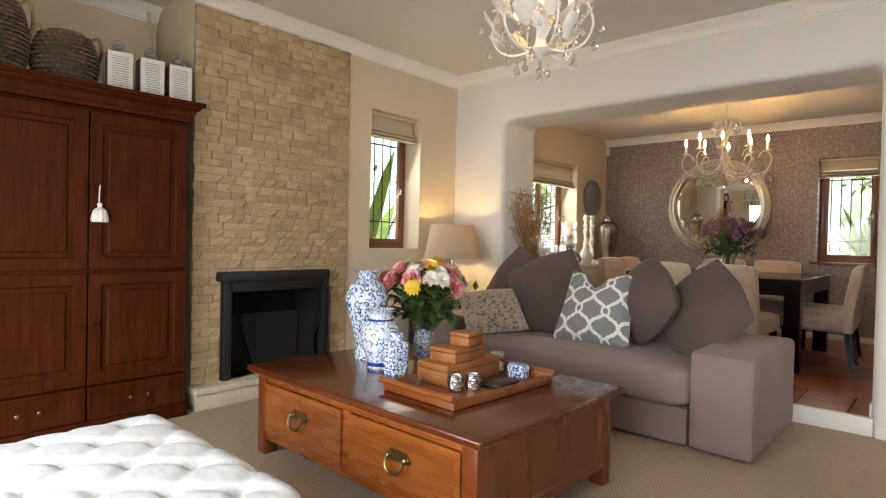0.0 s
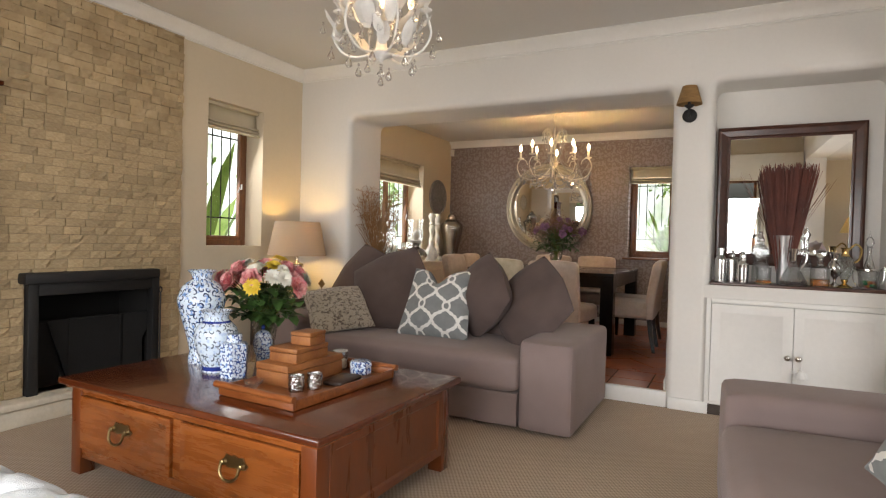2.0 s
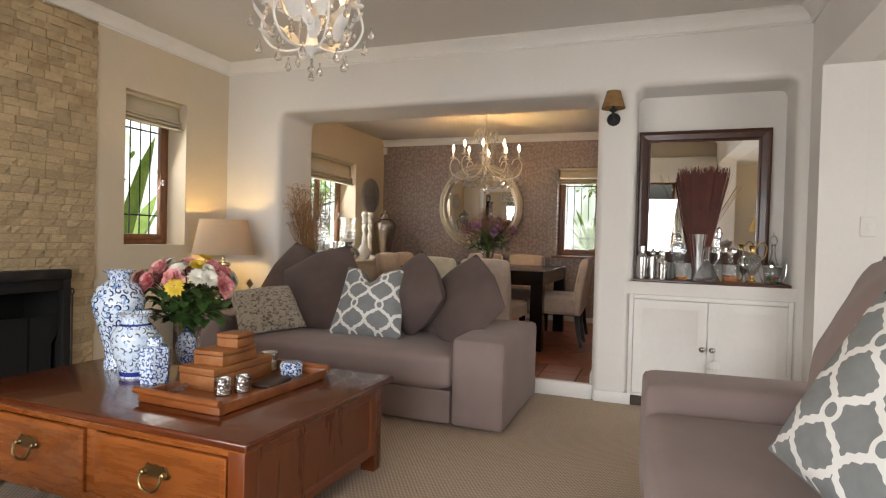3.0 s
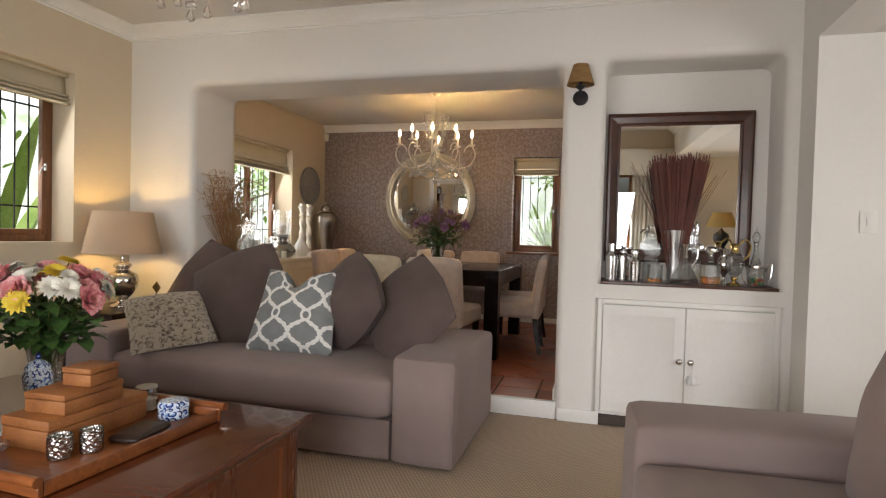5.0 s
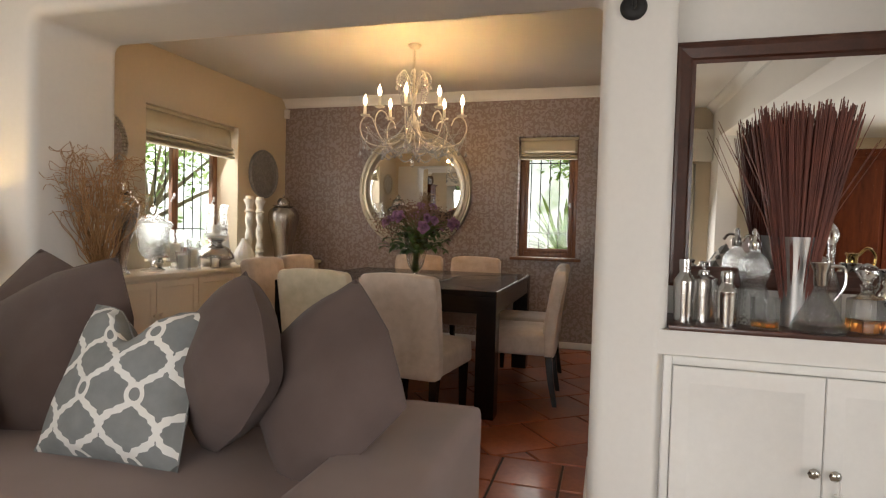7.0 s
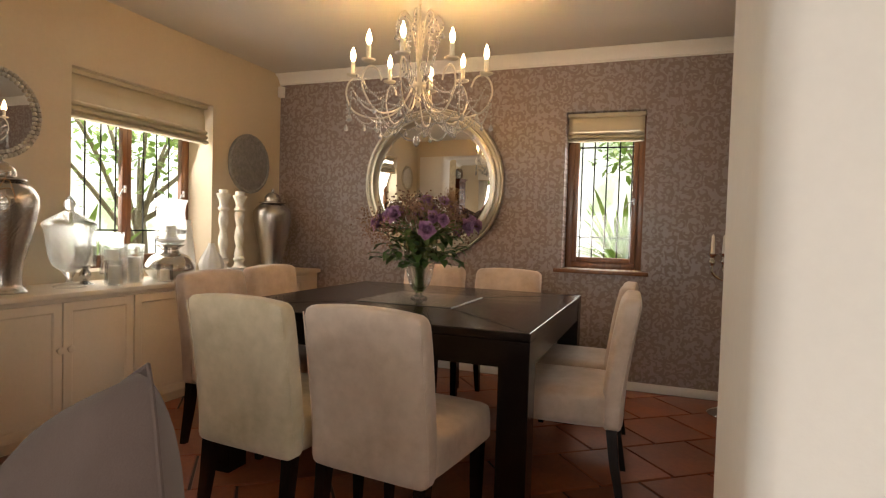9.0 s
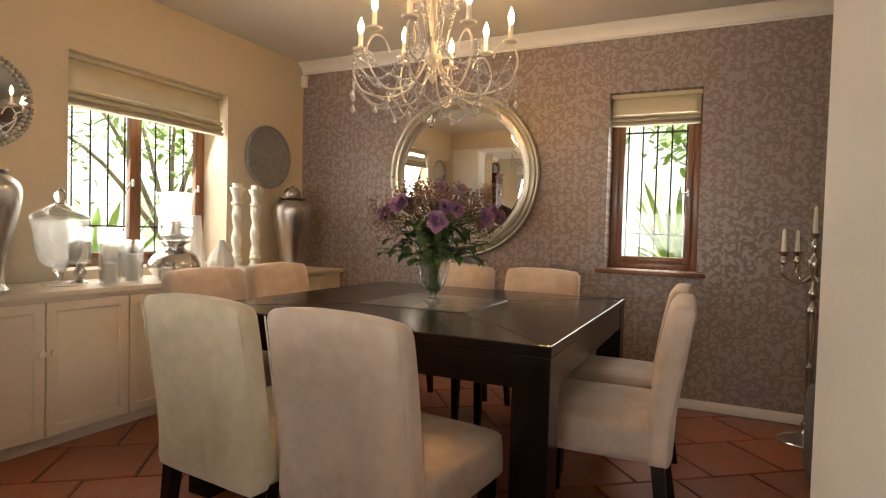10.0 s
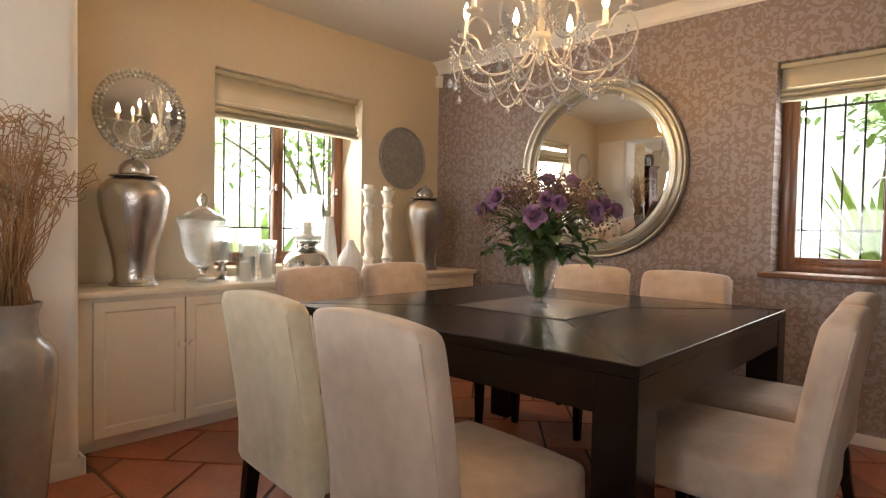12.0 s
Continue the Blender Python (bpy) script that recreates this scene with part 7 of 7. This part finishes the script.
# floor vase with curled twigs
fv = thing("floor_vase", pose(-2.318, 4.275, STEP), "tall grey glazed floor vase holding curled dry twigs", "vase")
part("body", vessel([(0.10, 0), (0.11, 0.02), (0.13, 0.25), (0.148, 0.50), (0.14, 0.60), (0.09, 0.665), (0.085, 0.74), (0.10, 0.79)], 0.008, 40), GREY_GLAZE, fv)
rt = random.Random(17)
tw = bmesh.new()
for k in range(120):
    a, u = rt.uniform(0, math.tau), math.sqrt(rt.random())
    p = Vector((0.05 * u * math.cos(a), 0.05 * u * math.sin(a), 0.2))
    pts = [p.copy(), Vector((0.07 * u * math.cos(a), 0.07 * u * math.sin(a), 0.78))]
    g = rt.uniform(0.12, 0.29)
    height = rt.uniform(1.15, 1.50)
    for i in range(5):
        f = (i + 1) / 5
        pts.append(Vector((g * f * math.cos(a) * u + rt.uniform(-1, 1) * 0.012 * (1 + 2 * f), g * f * math.sin(a) * u * 0.8 + rt.uniform(-1, 1) * 0.012 * (1 + 2 * f), 0.78 + (height - 0.78) * f)))
    ph, loop = rt.uniform(0, 6), rt.uniform(0.03, 0.068)
    q = pts[-1]
    for i in range(1, 9):
        s = i * 0.9
        pts.append(q + Vector((loop * (math.sin(s + ph) - math.sin(ph)) + 0.006 * i * math.cos(a), loop * 0.8 * (math.cos(s * 0.9 + ph) - math.cos(ph)), 0.012 * i * rt.uniform(-0.6, 0.9))))
    tube(spline(pts, 2), 0.0024, 4, tw, 0.6)
tagged(part("twig_tangle", tw, TWIG, fv, "tangled curled dry twigs"), kind="stuff")

# candelabra and bench in the far corner
cd = thing("floor_candelabra", pose(0.69, 7.16, STEP), "tall polished silver floor candelabra with white candles", "candelabra")
part("shaft", lathe(smooth_profile([(0.0, 0), (0.13, 0), (0.13, 0.015), (0.06, 0.04), (0.02, 0.07), (0.028, 0.10), (0.016, 0.14), (0.018, 0.40), (0.026, 0.42), (0.016, 0.45), (0.024, 0.68), (0.03, 0.74), (0.012, 0.78), (0.026, 0.83), (0.012, 0.88), (0.02, 0.93), (0.034, 1.0), (0.012, 1.04), (0.022, 1.09), (0.01, 1.13), (0.03, 1.16), (0, 1.162)], 4), 24), SILVER, cd)
for k in range(4):
    a = math.tau * k / 4 + 0.4
    c, s = math.cos(a), math.sin(a)
    part("arm", tube(spline([(0.01 * c, 0.01 * s, 0.93), (0.06 * c, 0.06 * s, 0.89), (0.12 * c, 0.12 * s, 0.90), (0.165 * c, 0.165 * s, 0.94), (0.165 * c, 0.165 * s, 0.99)], 5), 0.009, 8), SILVER, cd)
    part("cup", lathe(smooth_profile([(0.008, 0.98), (0.02, 1.0), (0.012, 1.03), (0.034, 1.055), (0.0, 1.057)], 3), 16, None, pose(0.165 * c, 0.165 * s, 0)), SILVER, cd)
    part("candle", lathe([(0, 1.058), (0.013, 1.058), (0.009, 1.17), (0, 1.185)], 10, None, pose(0.165 * c, 0.165 * s, 0)), CANDLE, cd)
part("candle", lathe([(0, 1.163), (0.013, 1.163), (0.009, 1.30), (0, 1.315)], 10), CANDLE, cd)
be = thing("bench", pose(1.04, 6.26, STEP), "grey upholstered bench in the dining room corner", "bench")
part("bench_body", soft_box(-0.42, 0.42, -0.45, 0.45, 0.0, 0.45, 0.05, 0.01, 8), GREY_CLOTH, be)
th = thing("throw", pose(1.04, 6.36, STEP + 0.457), "folded black and white patterned throw on the bench", "throw")
part("cloth", soft_box(-0.36, 0.36, -0.25, 0.25, 0.0, 0.06, 0.028, 0.006, 8, 3, 0.012), LATTICE, th)

# ---- behind the camera ----
for x0, x1 in ((-2.62, -2.12), (1.08, 1.52)):
    cu = thing("curtain", pose((x0 + x1) / 2, YS + 0.10, 0), "long cream curtain drawn to the side of the window", "curtain", "curtains at the south window")
    bm = bmesh.new()
    rows = []
    for i in range(61):
        u = i / 60
        rows.append([bm.verts.new(((u - 0.5) * (x1 - x0), 0.035 * math.sin(u * math.tau * 7) + 0.01 * math.sin(u * 31), z)) for z in (0.0, 0.6, 1.3, 2.0)])
    for a, b in zip(rows, rows[1:]):
        for k in range(3):
            bm.faces.new((a[k], a[k + 1], b[k + 1], b[k]))
    part("drape", bm, CURTAIN, cu).modifiers.new("thick", "SOLIDIFY").thickness = 0.004
pm = thing("pelmet", pose(-0.45, YS + 0.10, 2.03), "cream covered pelmet over the south window", "pelmet")
part("pelmet_board", box(-2.2, 2.16, -0.095, 0.09, 0, 0.42, 0.01), CURTAIN, pm)
tb2 = thing("side_table", pose(2.35, -0.95, 0), "dark wooden side table in the passage", "side table")
part("tabletop", box(-0.25, 0.25, -0.25, 0.25, 0.82, 0.85, 0.005), BLACK_WOOD, tb2)
for sx in (-0.2, 0.2):
    for sy_ in (-0.2, 0.2):
        part("leg", box(sx - 0.02, sx + 0.02, sy_ - 0.02, sy_ + 0.02, 0, 0.819, 0.003), BLACK_WOOD, tb2)
table_lamp(pose(2.35, -0.95, 0.85), "dark based table lamp with a mustard shade, lit", YELLOW_SHADE, 0.22, 0.13, 0.22, [(0.0, 0), (0.09, 0), (0.1, 0.02), (0.06, 0.05), (0.11, 0.16), (0.10, 0.24), (0.04, 0.29), (0.015, 0.33)], BLACK_IRON, WARM_BULB)
dk = thing("door_1", pose(2.95, -0.45, 0, 0, 0, 190), "dark brown panelled wooden door standing open", "door", "", "structure")
part("door_leaf", panel(0.80, 2.05, 0.045, None, 0.11, 0.012, 0.0, 1.03, 0.0, True), MAHOGANY, dk)
part("door_handle", tube(spline([(0.34, -0.03, 1.0), (0.34, -0.07, 1.0), (0.25, -0.075, 1.0)], 4), 0.009, 8), BRASS, dk)

# ---- garden outside ----
structure("ground", box(-60, 60, -60, 60, -0.42, -0.22), SOIL, "dry garden ground with patchy grass", "ground")
# self-lit sheets added outside, so the window views come out bright
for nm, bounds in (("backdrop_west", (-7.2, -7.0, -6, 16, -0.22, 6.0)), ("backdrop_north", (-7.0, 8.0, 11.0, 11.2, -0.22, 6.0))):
    structure(nm, box(*bounds), BACKDROP_GLOW, "glowing backdrop sheet standing in for the sunlit garden beyond the windows", "backdrop")
# unseen overhang, added to keep direct sun out of the south opening
structure("sun_blocker_south", box(-8.0, 6.5, -5.2, YS - 0.31, 2.86, 2.98), CEILING, "plain unseen slab added on the south side to block the sun", "roof")
structure("roof", box(-4.0, 4.8, YS - 0.3, 8.0, 2.93, 3.05), CEILING, "flat roof slab of the house", "roof")
structure("garden_wall_south", box(-8.0, 8.0, -9.2, -9.0, -0.25, 1.6), GARDEN_WALL, "pale rendered garden wall", "wall")


def spiky_plant(m, n, length, width, label, seed, stem=0.0, lift=0.9):
    rnd = random.Random(seed)
    p = thing("spiky_plant", m, label, "plant")
    if stem:
        part("trunk", tube([(0, 0, -0.05), (0.02, 0.01, stem * 0.5), (0, 0, stem)], 0.045, 9, None, 0.7), BARK, p)
    for k in range(n):
        a = k * 2.399
        up = lift * (1 - 0.85 * k / n) + rnd.uniform(-0.08, 0.08)
        c, s = math.cos(a), math.sin(a)
        l = length * rnd.uniform(0.8, 1.1)
        o = Vector((0.03 * c, 0.03 * s, stem))
        bm = bmesh.new()
        blade([o + Vector((c * l * f * (1.05 - up * 0.5), s * l * f * (1.05 - up * 0.5), l * f * up - 0.30 * (1 - up * 0.6) * l * f * f)) for f in (0, 0.2, 0.42, 0.65, 0.85, 1.0)], width, bm)
        part("leaf", bm, LIGHT_LEAF, p)
    return p


spiky_plant(pose(-0.12, 8.95, -0.22), 54, 0.85, 0.030, "bright green spiky yucca outside the dining window", 4, 1.15, 1.15)
spiky_plant(pose(-4.4, 3.75, -0.22), 20, 1.7, 0.10, "large bright green strelitzia outside the living room window", 9, 0.5, 1.25)
spiky_plant(pose(-4.7, 3.0, -0.22), 18, 1.5, 0.07, "bright green palm outside the living room window", 12, 0.3, 1.2)
spiky_plant(pose(-5.2, 6.9, -0.22), 22, 1.2, 0.06, "bright green palm outside the dining room window", 15, 0.6, 1.1)


def tree(m, h, spread, label, seed, leaves=1100):
    rnd = random.Random(seed)
    t = thing("garden_tree", m, label, "tree")
    wood_ = bmesh.new()
    tube(spline([(0, 0, -0.1), (0.06, 0.03, h * 0.25), (-0.04, 0.05, h * 0.5)], 4), 0.09, 9, wood_, 0.6)
    tips = []
    for k in range(9):
        a = k * 2.4
        e = Vector((spread * math.cos(a) * rnd.uniform(0.4, 0.9), spread * math.sin(a) * rnd.uniform(0.4, 0.9), h * rnd.uniform(0.62, 1.0)))
        tube(spline([(-0.02, 0.04, h * rnd.uniform(0.3, 0.5)), e * 0.55 + Vector((0, 0, h * 0.22)), e], 4), 0.035, 6, wood_, 0.3)
        tips += [e, e * 0.7 + Vector((0, 0, h * 0.22))]
    part("trunk", wood_, BARK, t)
    cr = bmesh.new()
    for k in range(leaves):
        b = rnd.choice(tips)
        p = b + Vector((rnd.gauss(0, 1), rnd.gauss(0, 1), rnd.gauss(0, 0.8))) * spread * 0.26
        d = Vector((rnd.uniform(-1, 1), rnd.uniform(-1, 1), rnd.uniform(-0.8, 0.4))).normalized() * rnd.uniform(0.08, 0.15)
        blade([p, p + d * 0.5, p + d], 0.034, cr)
    tagged(part("crown", cr, LIGHT_LEAF, t), kind="stuff")
    return t


tree(pose(-5.7, 8.2, -0.22), 3.3, 1.5, "light green leafy tree outside the dining room window", 31)
tree(pose(-5.9, 3.4, -0.22), 3.0, 1.3, "light green leafy tree outside the living room window", 32)
tree(pose(0.3, 10.3, -0.22), 3.2, 1.0, "light green leafy tree beyond the yucca", 33)
tree(pose(-2.4, 10.3, -0.22), 3.0, 1.2, "light green leafy tree by the garden wall", 34)
tree(pose(-1.5, -7.0, -0.22), 3.4, 1.6, "light green leafy tree in the south garden", 35)


# ---- pieces of the fireplace wall and the tiled floor ----
BRICKS = []
rb = random.Random(7)
for k in range(6):
    bm = bmesh.new()
    nx, nz = 3, 2
    g = [[bm.verts.new((0.5 + 0.0 + (0.003 + 0.011 * rb.random() if 0 < i < nx and 0 < j < nz else 0.006 * rb.random()) - 0.5, i / nx - 0.5 + (0 if i in (0, nx) else 0.04 * rb.uniform(-1, 1)), j / nz - 0.5)) for j in range(nz + 1)] for i in range(nx + 1)]
    for i in range(nx):
        for j in range(nz):
            bm.faces.new((g[i][j], g[i + 1][j], g[i + 1][j + 1], g[i][j + 1]))
    edge = [e for e in bm.edges if e.is_boundary]
    r = bmesh.ops.extrude_edge_only(bm, edges=edge)
    for v in r["geom"]:
        if isinstance(v, bmesh.types.BMVert):
            v.co.x = -0.02
    bmesh.ops.recalc_face_normals(bm, faces=bm.faces)
    me = bpy.data.meshes.new("brick")
    bm.to_mesh(me)
    bm.free()
    me.materials.append(SANDSTONE)
    BRICKS.append(me)
bed = pierced(1.325, 2.625, 0.15, CEIL - 0.09, -0.006, 0.0, [(1.53, 2.43, 0.15, 0.87)])
chim = structure("chimney_breast", moved(bed, Matrix.Translation((XW, 0, 0)) @ TURN_W), MORTAR, "chimney breast clad in honey-coloured split stone bricks", "chimney")
z = 0.152
row = 0
count = 0
REST_V, REST_F = [], []
while z < CEIL - 0.10:
    hgt = rb.uniform(0.049, 0.061)
    y = 1.326
    first = True
    while y < 2.62:
        ln = rb.uniform(0.085, 0.128) if not first else rb.uniform(0.05, 0.13)
        first = False
        y1 = min(y + ln, 2.624)
        if 2.624 - y1 < 0.04:
            y1 = 2.624
        a, b = y, y1
        if z < 0.865:
            if a < 1.525 < b:
                b = 1.525
            elif 1.525 <= a < 2.435:
                y = min(y1, 2.435) if y1 < 2.435 else 2.435
                continue
        top_z = min(z + hgt, CEIL - 0.092)
        me = rb.choice(BRICKS)
        at = (XW + 0.006 + rb.uniform(0, 0.014), (a + b) / 2, (z + top_z) / 2)
        size = (rb.uniform(0.7, 1.6), (b - a) - 0.003, top_z - z - 0.003)
        if count < 300:
            ob = new("brick", me)
            ob.parent, ob.location, ob.scale = chim, at, size
        else:
            base = len(REST_V)
            REST_V += [tuple(at[i] + v.co[i] * size[i] for i in range(3)) for v in me.vertices]
            REST_F += [tuple(base + i for i in f.vertices) for f in me.polygons]
        count += 1
        y = y1
    z += hgt
    row += 1
me = bpy.data.meshes.new("upper_brick")
me.from_pydata(REST_V, [], REST_F)
me.materials.append(SANDSTONE_REST)
upper = new("upper_brick", me)
upper.parent = chim
tagged(upper, kind="stuff")


def clip(poly, x0, x1, y0, y1):
    for axis, value, sign in ((0, x0, 1), (0, x1, -1), (1, y0, 1), (1, y1, -1)):
        out = []
        for i, p in enumerate(poly):
            q = poly[(i + 1) % len(poly)]
            pin, qin = (p[axis] - value) * sign >= 0, (q[axis] - value) * sign >= 0
            if pin:
                out.append(p)
            if pin != qin:
                u = (value - p[axis]) / (q[axis] - p[axis])
                out.append((p[0] + (q[0] - p[0]) * u, p[1] + (q[1] - p[1]) * u))
        poly = out
        if not poly:
            return []
    return poly


FLOOR = bpy.data.objects["subfloor_dining"]
rf = random.Random(13)


def floor_tile(poly):
    area = abs(sum(p[0] * q[1] - q[0] * p[1] for p, q in zip(poly, poly[1:] + poly[:1]))) / 2
    if len(poly) < 3 or area < 0.002:
        return
    cx, cy = sum(p[0] for p in poly) / len(poly), sum(p[1] for p in poly) / len(poly)
    dz = rf.uniform(-0.0012, 0.0012)
    bm = bmesh.new()
    top = [bm.verts.new((p[0] - cx - math.copysign(min(0.004, abs(p[0] - cx) * 0.2), p[0] - cx), p[1] - cy - math.copysign(min(0.004, abs(p[1] - cy) * 0.2), p[1] - cy), 0.0)) for p in poly]
    low = [bm.verts.new((p[0] - cx, p[1] - cy, -0.009)) for p in poly]
    bm.faces.new(top)
    n = len(poly)
    for i in range(n):
        bm.faces.new((top[i], low[i], low[(i + 1) % n], top[(i + 1) % n]))
    ob = part("tile", bm, TERRACOTTA, FLOOR, "", False)
    ob.location = (cx, cy, STEP + dz)


x = OX0
while x < OX1 - 0.05:
    x1 = min(x + 0.30, OX1)
    for y0, y1 in ((YN + 0.052, YN + 0.30), (YN + 0.30, YB + 0.05)):
        floor_tile([(x + 0.005, y0 + 0.005), (x1 - 0.005, y0 + 0.005), (x1 - 0.005, y1 - 0.005), (x + 0.005, y1 - 0.005)])
    x = x1
T = 0.40
ang = radians(38)
ca, sa = math.cos(ang), math.sin(ang)
for i in range(-14, 15):
    for j in range(-14, 15):
        u0, v0 = i * T + 0.006 + (0.2 if j % 2 else 0.0), j * T + 0.006
        u1, v1 = u0 + T - 0.012, v0 + T - 0.012
        poly = [(u * ca - v * sa - 0.4, u * sa + v * ca + 5.9) for u, v in ((u0, v0), (u1, v0), (u1, v1), (u0, v1))]
        poly = clip(poly, -2.72, DE - 0.01, YB + 0.056, DN - 0.017)
        if poly:
            floor_tile(poly)
